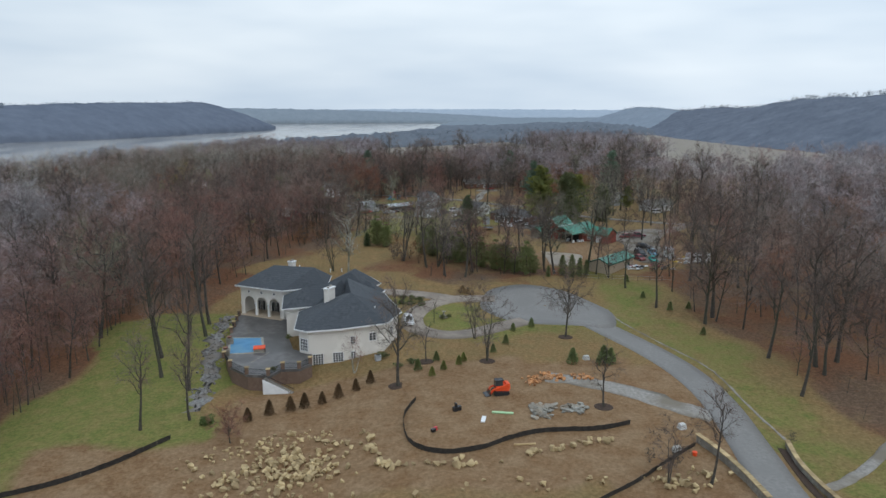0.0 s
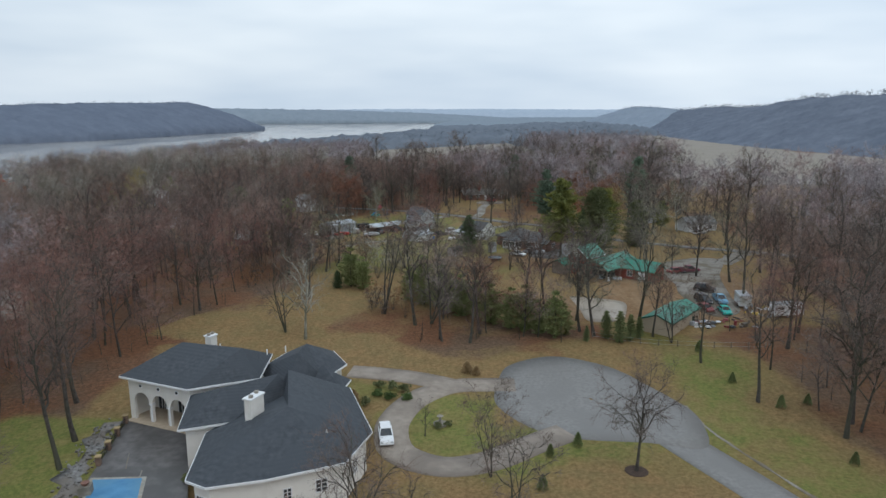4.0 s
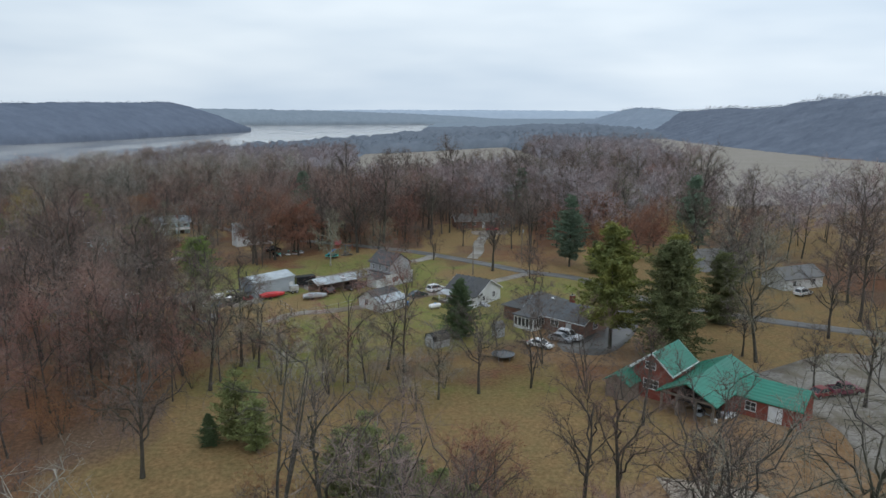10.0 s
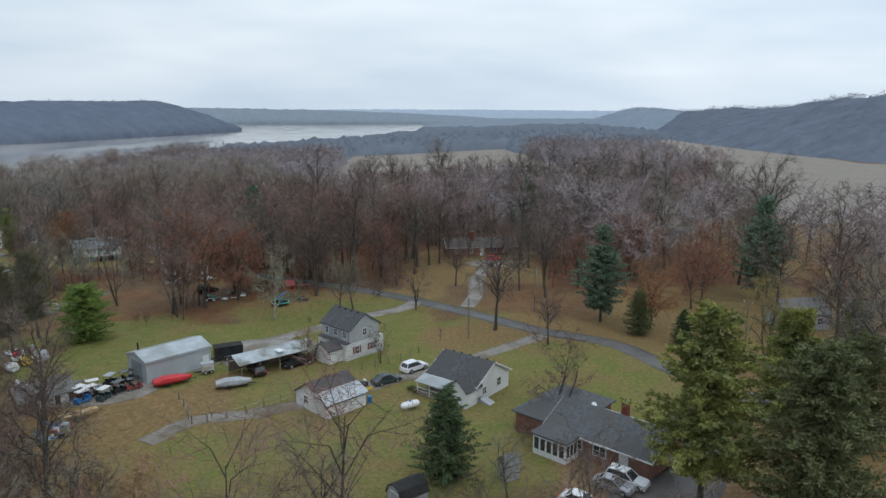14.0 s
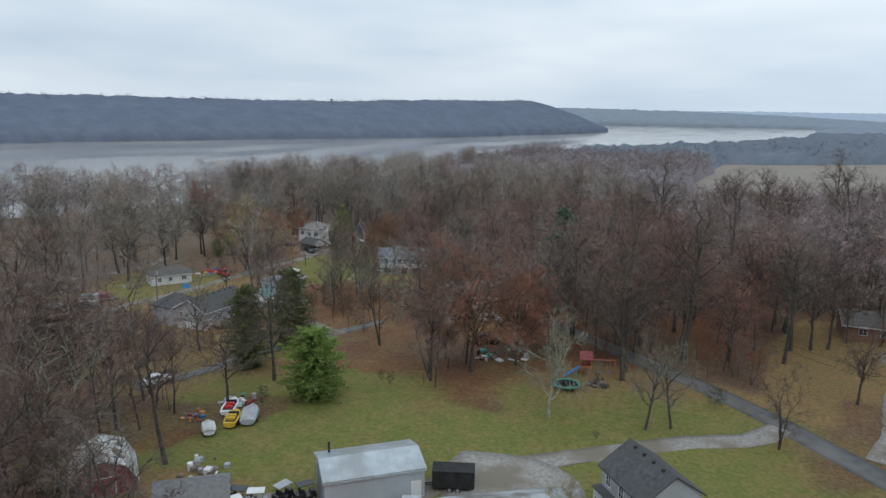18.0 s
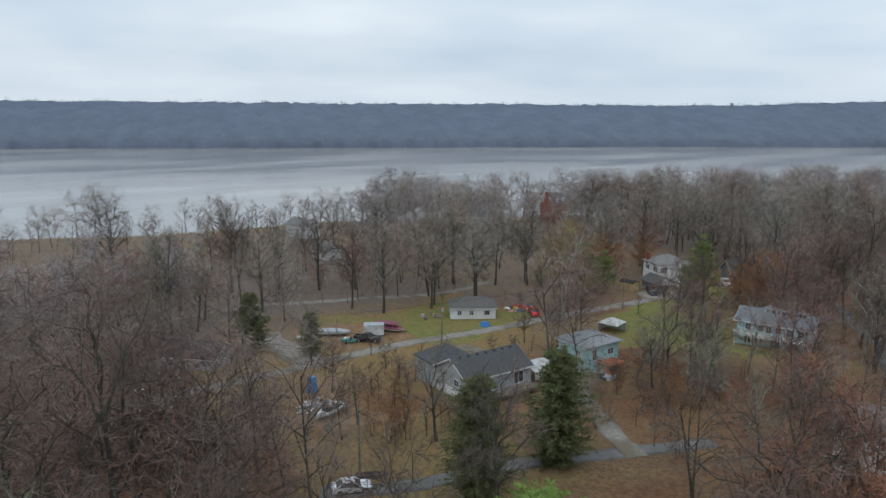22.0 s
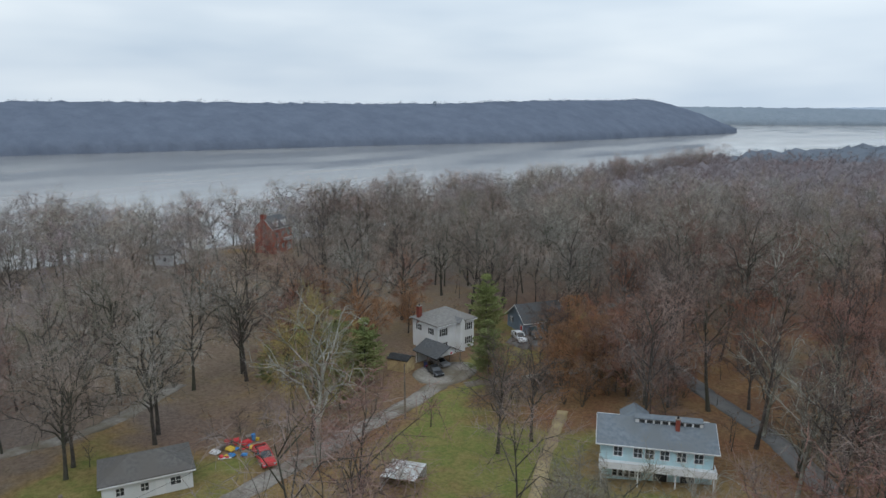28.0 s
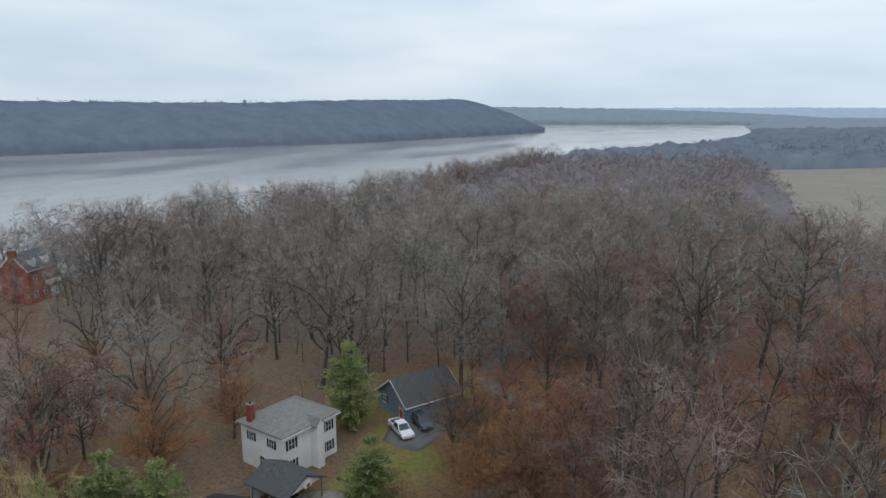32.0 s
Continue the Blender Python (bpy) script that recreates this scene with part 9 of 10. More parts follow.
car("suv", "white hatchback beside the brick porch", 30.4, 252.6, -38, M["carwhite"])
car("suv", "black car under the sheet metal carport", -18.6, 287.4, 120, M["carblack"])
car("pickup", "white and black pickup under the carport", -12.6, 290.6, -140, M["carblack"], "pickup_truck")
car("sedan", "white saloon before the turquoise house", -102.4, 353.4, -20, M["carwhite"])
car("sedan", "white car beside the canvas carport", -105.4, 351.0, -60, M["carwhite"])
car("pickup", "dark pickup towing a covered load", -140.0, 331.2, 52, M["carblack"], "pickup_truck")
car("pickup", "bright red pickup among clutter", -140.4, 374.6, -25, M["red"], "pickup_truck")
car("sedan", "black saloon on the gravel beside the carport", -141.6, 415.4, -30, M["carblack"])
car("sedan", "silver car under the gabled carport", -143.8, 419.8, -14, M["carsilver"])
car("pickup", "white pickup outside the blue bungalow", -138.4, 441.0, -42, M["carwhite"], "pickup_truck")
car("suv", "dark green car outside the blue bungalow", -136.4, 444.2, -42, M["cargreen"])
car("sedan", "red car before the ranch house", 27.0, 371.0, 0, M["red"])
car("sedan", "white car by the pale house", -49.0, 358.4, 10, M["carwhite"])
car("van", "dark van under the bare maple", -43.6, 344.0, 40, M["carblack"])
car("sedan", "white wreck half hidden in scrub", -134.6, 285.6, 40, M["carwhite"])
car("suv", "white car parked far down the drive", 90, 283, 30, M["carwhite"])
car("sedan", "white saloon parked on grass beside stacked logs", -82.6, 303.3, 73, M["carwhite"])


def log_pile(x, y, turn):
    root = thing("log_pile", "stack of long brown logs lying on the grass", "logs", x, y, turn)
    rng = random.Random(77)
    for row, n, up in ((0, 4, 0.16), (1, 3, 0.42), (2, 1, 0.68)):
        for k in range(n):
            off = (k - (n - 1) / 2) * 0.32 + rng.uniform(-0.03, 0.03)
            h = 2.2 + rng.uniform(-0.25, 0.2) - 0.5 * row
            sh = rng.uniform(-0.2, 0.2)
            part("log", Kit().cyl((sh - h, off, up), (sh + h, off + rng.uniform(-0.1, 0.1), up), 0.17, 0.14, 9), M["bark"], root)


def covered_barrow(x, y, turn):
    root = thing("covered_heap", "low heap under a bright blue tarpaulin", "tarpaulin", x, y, turn)
    rings = [[(px, -w, -0.05), (px, -w * 0.8, h * 0.75), (px, 0, h), (px, w * 0.7, h * 0.8), (px, w, -0.05)] for px, w, h in ((-0.9, 0.3, 0.3), (-0.4, 0.55, 0.62), (0.3, 0.5, 0.55), (0.9, 0.3, 0.25))]
    part("tarpaulin", Kit().loft(rings), M["blue"], root)


log_pile(-84.6, 306.4, 71)
covered_barrow(-84.6, 302.2, 75)


def boat(name, label, x, y, turn, L, W, hull, top=None, z=None, cover=False, canopy=None):
    root = thing(name, label, "boat", x, y, turn, z, "laid-up boats")
    rings = []
    for f, w, k in ((-0.5, 0.85, 0.22), (-0.2, 1.0, 0.18), (0.15, 0.95, 0.2), (0.36, 0.62, 0.35), (0.5, 0.06, 0.75)):
        b, x_ = W / 2 * w, f * L
        rings.append([(x_, -b, 1.0 + 0.12 * k), (x_, -b * 0.8, 0.45 + 0.3 * k), (x_, 0, 0.25 + k * 0.5), (x_, b * 0.8, 0.45 + 0.3 * k), (x_, b, 1.0 + 0.12 * k)])
    part("hull", Kit().loft(rings), hull, root)
    if cover:
        cr = []
        for f, w, h in ((-0.5, 0.85, 1.25), (-0.2, 1.02, 1.55), (0.15, 0.97, 1.5), (0.36, 0.64, 1.3), (0.5, 0.08, 1.15)):
            b, x_ = W / 2 * w * 1.02, f * L
            cr.append([(x_, -b, 0.85), (x_, -b * 0.9, h - 0.2), (x_, 0, h), (x_, b * 0.9, h - 0.2), (x_, b, 0.85)])
        part("cover", Kit().loft(cr), top, root)
    else:
        part("deck", Kit().box(-0.05 * L, 0, 1.0, L * 0.7, W * 0.72, 0.06), M["dark"], root)
        part("windscreen", Kit().box(0.12 * L, 0, 1.25, 0.08, W * 0.7, 0.4), M["glass"], root)
        for u in (-0.25, -0.05):
            part("seat", Kit().box(u * L, 0, 1.15, 0.5, W * 0.55, 0.4), top or M["white"], root)
    if canopy:
        part("canopy", Kit().box(-0.05 * L, 0, 2.0, L * 0.7, W * 0.95, 0.12, 0, 0.9), canopy, root)
        for u in (-0.3, 0.2):
            for s in (-1, 1):
                part("canopy_pole", Kit().beam((u * L, s * W * 0.42, 1.0), (u * L, s * W * 0.42, 2.0), 0.05), M["rim"], root)
    tr_ = part("trailer", Kit().box(-0.05 * L, -W * 0.3, 0.42, L * 0.9, 0.1, 0.1).box(-0.05 * L, W * 0.3, 0.42, L * 0.9, 0.1, 0.1).box(L * 0.5, 0, 0.42, L * 0.25, 0.1, 0.1), M["iron"], root)
    for s in (-1, 1):
        part("wheel", Kit().cyl((-0.15 * L, s * W * 0.42 - 0.1, 0.3), (-0.15 * L, s * W * 0.42 + 0.1, 0.3), 0.3, 0.3, 10), M["rubber"], root)
    return root


boat("covered_boat", "boat under a bright red cover beside the workshop", -30.4, 283.6, 30, 5.6, 2.0, M["red"], M["red"], cover=True)
boat("covered_boat", "low boat under a pale grey cover on the grass", -20.6, 281.8, 18, 5.2, 2.0, M["greytarp"], M["greytarp"], cover=True)
boat("speedboat", "yellow speedboat laid up in the yard", -59.6, 296.6, 122, 4.6, 1.9, M["yellow"], M["yellow"])
boat("speedboat", "white boat with a red stripe laid up in the yard", -63.0, 299.6, 120, 5.0, 2.0, M["white"], M["red"])
boat("covered_boat", "boat under a pale tarpaulin in the yard", -58.4, 298.6, 125, 5.4, 2.3, M["greytarp"], M["greytarp"], cover=True)
boat("rowing_boat", "white upturned boat hull on the ground", -60.2, 292.8, 140, 3.4, 1.8, M["white"], M["whitetarp"], cover=True)
boat("pontoon_boat", "maroon-canopied pontoon boat on the grass", -145.6, 338.7, 38, 7.4, 2.6, M["white"], M["maroon"], cover=True, canopy=M["maroon"])
boat("cruiser_boat", "pale cabin boat stored under branches", -148.4, 327.0, 60, 7.2, 2.5, M["whitetarp"], M["greytarp"], cover=True)
boat("cruiser_boat", "open white boat hull full of debris", -106.6, 310.0, -60, 5.8, 2.2, M["white"], M["wood"])
boat("speedboat", "small green boat beside the lane", -140.4, 327.2, 50, 3.0, 1.2, M["teal"], M["white"])
boat("speedboat", "white boat under the trees", -120.6, 288.6, 30, 5.2, 2.0, M["whitetarp"], M["whitetarp"], cover=True)


def trailer(name, label, x, y, turn, L, W, H, skin, z=None, windows=0, category="trailer"):
    root = thing(name, label, category, x, y, turn, z)
    part("box", Kit().box(0, 0, 0.55 + H / 2, L, W, H), skin, root)
    part("roof_rim", Kit().box(0, 0, 0.58 + H, L + 0.06, W + 0.06, 0.08), M["greytarp"] if skin is not M["carblack"] else M["dark"], root)
    part("drawbar", Kit().beam((L / 2, 0.3, 0.45), (L / 2 + 1.0, 0, 0.45), 0.1).beam((L / 2, -0.3, 0.45), (L / 2 + 1.0, 0, 0.45), 0.1), M["iron"], root)
    for wx in (-0.5, 0.4):
        for s in (-1, 1):
            wheel(root, wx, s * (W / 2 - 0.05), 0.33)
    for i in range(windows):
        u = -L / 2 + L * (i + 0.7) / (windows + 0.4)
        part("window", Kit().box(u, -W / 2 - 0.01, 0.6 + H * 0.62, 0.9, 0.05, 0.55), M["glass"], root)
    return root


trailer("cargo_trailer", "black enclosed cargo trailer behind the workshop", -25.0, 294.6, 205, 4.6, 2.1, 1.9, M["carblack"])
trailer("white_trailer", "dirty white box trailer beside the boats", -143.4, 334.2, 62, 4.2, 2.3, 2.1, M["whitetarp"])
trailer("travel_trailer", "white travel trailer among the trees", 72.4, 189.4, 8, 6.2, 2.4, 2.3, M["carwhite"], windows=3, category="caravan")
trailer("travel_trailer", "old white camper by the trees", 66.4, 196.4, 80, 5.0, 2.3, 2.2, M["whitetarp"], windows=2, category="caravan")
trailer("covered_cart", "small trailer under a dirty white cover", -26.4, 287.9, 205, 1.9, 1.2, 1.2, M["whitetarp"])


def golf_cart(label, x, y, turn, roof, body):
    root = thing("golf_cart", label, "golf cart", x, y, turn, None, "golf carts")
    part("chassis", Kit().box(0, 0, 0.42, 2.3, 1.1, 0.25).box(0.85, 0, 0.72, 0.5, 1.05, 0.5, 0, 0.8).box(-0.75, 0, 0.72, 0.7, 1.05, 0.45), body, root)
    part("seat", Kit().box(-0.25, 0, 0.75, 0.5, 1.0, 0.3).box(-0.5, 0, 1.05, 0.12, 1.0, 0.45), M["rubber"], root)
    part("canopy", Kit().box(0, 0, 1.85, 1.8, 1.15, 0.07), roof, root)
    for px in (-0.8, 0.75):
        for s in (-1, 1):
            part("post", Kit().beam((px, s * 0.5, 0.6), (px * 0.95, s * 0.5, 1.85), 0.04), M["iron"], root)
    for px in (-0.75, 0.8):
        for s in (-1, 1):
            wheel(root, px, s * 0.5, 0.23, 0.18)
    return root


for x, y, t, top, body in ((-41.1, 277.5, 62, "white", "blue"), (-40.9, 279.4, 48, "white", "carblack"), (-41.6, 281.7, 35, "white", "carsilver"), (-38.4, 278.4, 75, "white", "cargreen"), (-43.6, 281.2, 20, "carblack", "carblack"), (-37.4, 280.8, 66, "carblack", "carblack"), (-35.6, 282.0, 40, "carblack", "dullred"), (-40.0, 284.0, 80, "greytarp", "carblack"), (-38.0, 285.2, 58, "carblack", "carblack"), (-42.6, 279.4, 64, "white", "dullred")):
    golf_cart("golf cart with a white roof in the yard" if top == "white" else "dark buggy with a black canopy in the yard", x, y, t, M[top], M[body])
jb = thing("jon_boat", "long flat olive jon boat on a trailer", "boat", -38.9, 272.0, 46)
part("hull", Kit().loft([[(x_, -w_, 0.95), (x_, -w_ * 0.85, 0.55), (x_, w_ * 0.85, 0.55), (x_, w_, 0.95)] for x_, w_ in ((-2.3, 0.68), (0.5, 0.72), (1.9, 0.6), (2.4, 0.5))]), M["yellowwood"], jb)
part("bench", Kit().box(-0.6, 0, 0.98, 0.35, 1.3, 0.06), M["wood"], jb)
part("trailer", Kit().box(0.3, 0, 0.42, 5.4, 0.12, 0.1).box(-0.6, 0, 0.42, 0.12, 1.5, 0.1), M["iron"], jb)
for s_ in (-1, 1):
    wheel(jb, -0.6, s_ * 0.72, 0.3, 0.18)
stk = thing("timber_stack", "stack of red and brown boards before the shed", "timber", -44.4, 275.4, 44)
for i in range(5):
    part("board", Kit().box(0.05 * i, 0.22 * (i - 2), 0.14 + 0.1 * (i % 2), 2.2 - 0.1 * i, 0.2, 0.14, 3 * (i - 2)), M["redwood" if i < 2 else "wood"], stk)

# ---- yard things ----
def trampoline(label, x, y, r, pad_mat, net=False):
    root = thing("trampoline", label, "trampoline", x, y)
    n = 18
    ring = [[((r + 0.18 * math.cos(b)) * math.cos(a), (r + 0.18 * math.cos(b)) * math.sin(a), 0.8 + 0.07 * math.sin(b)) for b in (0.6, 2.2, 3.9, 5.6)] for a in np.linspace(0, 2 * math.pi, n + 1)]
    part("edge_pad", Kit().loft(ring), pad_mat, root)
    part("mat", Kit().cyl((0, 0, 0.77), (0, 0, 0.80), r - 0.1, r - 0.1, 22), M["carblack"], root)
    for i in range(6):
        a = i * math.pi / 3
        part("leg", Kit().cyl((r * math.cos(a), r * math.sin(a), -0.1), (r * math.cos(a), r * math.sin(a), 0.8), 0.04, 0.04, 6), M["rim"], root)
        if net:
            part("net_pole", Kit().cyl((r * math.cos(a), r * math.sin(a), 0.8), (r * 1.03 * math.cos(a), r * 1.03 * math.sin(a), 2.5), 0.03, 0.03, 6), M["teal"], root)
    return root


trampoline("sunken-looking black trampoline on the brown grass", 17.2, 242.8, 1.85, M["carblack"])
trampoline("round trampoline with a teal green edge", -23.2, 328.6, 1.85, M["teal"], True)
ps = thing("playset", "timber play tower with a red roof and a blue slide", "playset", -22.4, 335.6, 20)
for s in (-0.8, 0.8):
    for t in (-0.8, 0.8):
        part("post", Kit().box(s, t, 1.5, 0.12, 0.12, 3.2), M["redwood"], ps)
part("platform", Kit().box(0, 0, 1.5, 1.7, 1.7, 0.12), M["redwood"], ps)
part("side_panel", Kit().box(0, 0.82, 2.0, 1.7, 0.06, 0.8), M["redwood"], ps)
part("side_panel", Kit().box(0.82, 0, 2.0, 0.06, 1.7, 0.8), M["redwood"], ps)
part("roof", gable_roof(1.8, 1.8, 3.0, 0.9, 0.15, 0.06), M["dullred"], ps)
part("slide", Kit().beam((-0.9, -0.4, 1.55), (-3.4, -1.6, 0.2), 0.6, 0.08), M["blue"], ps)
part("swing_beam", Kit().beam((0.8, 0, 2.6), (4.6, 0.6, 2.5), 0.14), M["redwood"], ps)
for s in (-0.8, 0.8):
    part("swing_leg", Kit().beam((4.6, 0.6, 2.5), (4.7, 0.6 + s * 1.2, 0), 0.1), M["redwood"], ps)
for u in (2.0, 3.4):
    part("swing", Kit().beam((u, 0.2, 2.5), (u, 0.2, 0.5), 0.03).beam((u + 0.45, 0.2, 2.5), (u + 0.45, 0.2, 0.5), 0.03).box(u + 0.22, 0.2, 0.5, 0.55, 0.25, 0.06), M["blue"], ps)

tk = thing("propane_tank", "white horizontal propane tank on the grass", "tank", 6.0, 273.0, 30)
part("cylinder", Kit().loft([[(x_, r_ * math.cos(a), 0.75 + r_ * math.sin(a)) for a in np.linspace(0, 2 * math.pi, 13)[:-1]] for x_, r_ in ((-1.45, 0.1), (-1.35, 0.3), (-1.15, 0.46), (-0.8, 0.5), (0.8, 0.5), (1.15, 0.46), (1.35, 0.3), (1.45, 0.1))]), M["carwhite"], tk)
part("valve_dome", Kit().cyl((0, 0, 1.2), (0, 0, 1.4), 0.2, 0.15, 10), M["blue"], tk)
for s in (-0.8, 0.8):
    part("foot", Kit().box(s, 0, 0.12, 0.2, 0.8, 0.3), M["wallstone"], tk)

flt = thing("flatbed_trailer", "flatbed trailer loaded with scrap and a yellow beam", "trailer", -2.0, 279.6, 35)
part("bed", Kit().box(0, 0, 0.6, 4.0, 1.9, 0.15), M["wood"], flt)
part("scrap", Kit().box(-0.4, 0.2, 1.0, 1.6, 1.2, 0.7, 20).box(1.0, -0.2, 0.95, 1.0, 1.0, 0.6, 10), M["carblack"], flt)
part("beam", Kit().box(0.2, -1.3, 0.5, 3.4, 0.35, 0.35), M["yellow"], flt)
part("barrel", Kit().cyl((1.3, 0.6, 0.7), (1.9, 0.8, 1.1), 0.3, 0.3, 10), M["white"], flt)
for s in (-1, 1):
    wheel(flt, -0.3, s * 0.95, 0.32)
dr = thing("blue_drum", "blue plastic drum against the white garage", "drum", 0.2, 275.4, 0)
part("drum", Kit().cyl((0, 0, 0), (0, 0, 1.0), 0.32, 0.32, 12), M["blue"], dr)


def post_fence(label, pts, gap, height, material, wires=0, name="post_fence"):
    root = tagged(new(name), label, "fence")
    x0, y0 = pts[0]
    root.matrix_basis = pose(x0, y0, gz(x0, y0))
    c = curve_through(pts, gap)
    last = None
    for x, y in c:
        z = gz(x, y) - gz(x0, y0)
        part("post", Kit().box(x - x0, y - y0, z + height / 2 - 0.1, 0.14, 0.14, height + 0.2), material, root)
        if last and wires:
            k = Kit()
            for w in range(wires):
                h_ = height * (0.3 + 0.6 * w / max(1, wires - 1))
                k.beam((last[0], last[1], last[2] + h_), (x - x0, y - y0, z + h_), 0.03)
            part("wire", k, M["rim"], root)
        last = (x - x0, y - y0, z)
    return root


post_fence("low fence of dark timber posts and wire", [(-27.4, 277.6), (-24.4, 272.6), (-22.8, 269.2), (-18.6, 270.6), (-14.4, 274), (-10.6, 277.6)], 2.2, 1.2, M["wood"], 2)
post_fence("row of dark fence posts beside the farmhouse", [(-4, 287), (0, 289.4), (4, 292.4), (7, 296)], 2.4, 1.2, M["wood"], 0)
post_fence("field fence of grey posts and wire", [(30, 178), (38, 174.5), (48, 172.8), (60, 172)], 3.0, 1.2, M["wood"], 2)


def utility_pole(x, y, H=9.5, arm=0.0, turn=0.0, box=False):
    root = thing("utility_pole", "dark timber utility pole", "pole", x, y, turn, None, "utility poles")
    part("mast", Kit().cyl((0, 0, -0.4), (0, 0, H), 0.16, 0.11, 8), M["wood"], root)
    if arm:
        part("crossarm", Kit().box(0, 0, H - 0.6, 0.12, arm, 0.14), M["wood"], root)
        for s in (-0.45, 0, 0.45):
            part("insulator", Kit().cyl((0, s * arm, H - 0.5), (0, s * arm, H - 0.3), 0.05, 0.05, 6), M["white"], root)
    if box:
        part("transformer", Kit().cyl((0.32, 0, H - 1.9), (0.32, 0, H - 1.1), 0.24, 0.24, 10), M["greytarp"], root)
    return root


POLES = [(30.6, 320, 10, 0), (16.0, 303.6, 7.6, 0), (62, 293, 10, 1.6), (96, 268, 10, 1.6), (-14, 352, 10, 1.6)]
for x, y, H, a in POLES:
    utility_pole(x, y, H, a, 45, a == 0 and H > 9)
utility_pole(-130.6, 343.4, 9.0, 0, 0, True)
utility_pole(-86.2, 305.9, 9.0)
utility_pole(-133.0, 396, 9.0)
utility_pole(-140, 300, 9.0)


def cable(label, a, b, sag, r=0.02):
    pts = [(a[0] + (b[0] - a[0]) * f, a[1] + (b[1] - a[1]) * f, a[2] + (b[2] - a[2]) * f - 4 * sag * f * (1 - f)) for f in np.linspace(0, 1, 13)]
    k = Kit().loft([[(x - r, y, z), (x, y, z - r), (x + r, y, z), (x, y, z + r)] for x, y, z in pts])
    return tagged(new("power_cable", k.mesh("power_cable", M["iron"])), label, "cable", "cables")


for h_ in (9.4, 8.4):
    cable("sagging overhead cable along the village road", (-14, 352, h_), (30.6, 320, h_), 0.6)
    cable("sagging overhead cable along the village road", (30.6, 320, h_), (62, 293, h_), 0.5)
    cable("sagging overhead cable along the village road", (62, 293, h_), (96, 268, h_), 0.5)
cable("overhead service cable to the cottage", (30.6, 320, 8.8), (16.0, 303.6, 7.3), 0.3)
cable("overhead cable along the river lane", (-130.6, 343.4, 2.2), (-133.0, 396, 1.4), 0.5)
cable("overhead cable along the river lane", (-130.6, 343.4, 2.2), (-140, 300, 2.2), 0.5)
mb = thing("mailbox", "dark roadside mailbox on a post", "mailbox", 88.6, 257.4, 0)
part("post", Kit().box(0, 0, 0.5, 0.1, 0.1, 1.1), M["wood"], mb)
part("box", Kit().box(0, 0, 1.15, 0.9, 0.6, 0.7), M["brick_brown"], mb)

tent = thing("canopy_tent", "white pitched canopy tent on the grass", "tent", -120.4, 380.2, 20)
part("canopy", Kit().face((-2.3, -2.3, 2.0), (2.3, -2.3, 2.0), (0, 0, 3.2)).face((2.3, -2.3, 2.0), (2.3, 2.3, 2.0), (0, 0, 3.2)).face((2.3, 2.3, 2.0), (-2.3, 2.3, 2.0), (0, 0, 3.2)).face((-2.3, 2.3, 2.0), (-2.3, -2.3, 2.0), (0, 0, 3.2)), M["whitetarp"], tent)
part("side_wall", Kit().box(-2.3, 0, 1.0, 0.04, 4.6, 2.0).box(0, 2.3, 1.0, 4.6, 0.04, 2.0), M["whitetarp"], tent)
for s in (-2.25, 2.25):
    for t in (-2.25, 2.25):
        part("pole", Kit().cyl((s, t, -0.1), (s, t, 2.0), 0.04, 0.04, 6), M["rim"], tent)


def clutter(name, label, cx, cy, r, n, seed, mats):
    """A heap of odd boxes, drums and boards, each a part."""
    rng = np.random.default_rng(seed)
    root = thing(name, label, "clutter", cx, cy)
    for i in range(n):
        a, d = rng.uniform(0, 6.28), r * math.sqrt(rng.random())
        x, y = d * math.cos(a), d * math.sin(a)
        z = gz(cx + x, cy + y) - gz(cx, cy)
        m = M[mats[rng.integers(0, len(mats))]]
        kind = rng.integers(0, 4)
        s = rng.uniform(0.35, 0.95)
        if kind == 0:
            part("crate", Kit().box(x, y, z + s * 0.4, s, s * rng.uniform(0.6, 1.3), s * 0.8, rng.uniform(0, 90)), m, root)
        elif kind == 1:
            part("drum", Kit().cyl((x, y, z), (x, y, z + s), s * 0.35, s * 0.35, 9), m, root)
        elif kind == 2:
            part("board", Kit().box(x, y, z + 0.12, s * 2.2, s * 0.4, 0.1, rng.uniform(0, 180)), m, root)
        else:
            part("sheet", Kit().box(x, y, z + 0.2 + 0.2 * s, s * 1.6, s * 1.2, 0.35 * s, rng.uniform(0, 180), 0.7), m, root)
    return root


clutter("scrap_heap", "heap of scrap, boards and machine parts beside the garage", 53.6, 184.6, 2.4, 26, 1, ("greytarp", "wood", "white", "carblack", "blue", "wood", "carblack", "dullred"))
clutter("scrap_heap", "scattered scrap metal under the trees", 60.5, 184.5, 4.0, 24, 2, ("greytarp", "white", "carblack", "dullred", "wood"))
clutter("scrap_heap", "junk between parked trailers", 68.5, 192.5, 4.0, 22, 3, ("white", "greytarp", "yellow", "wood", "dullred"))
clutter("porch_clutter", "tools and bins under the carport roof", 43.6, 219.8, 2.6, 16, 4, ("carblack", "blue", "white", "wood", "greytarp"))
clutter("scrap_heap", "pile of bins and machine parts beside the gravel yard", -40.2, 267.6, 2.6, 40, 5, ("blue", "carblack", "greytarp", "wood", "dullred", "white"))
clutter("scrap_heap", "firewood and tarpaulins in the yard", -53.0, 285.0, 3.0, 22, 6, ("greytarp", "white", "wood", "wood"))
clutter("boat_yard_clutter", "rusty trailers and tarps among the boats", -64.5, 302.5, 2.6, 24, 7, ("teal", "wood", "greytarp", "dullred", "white"))
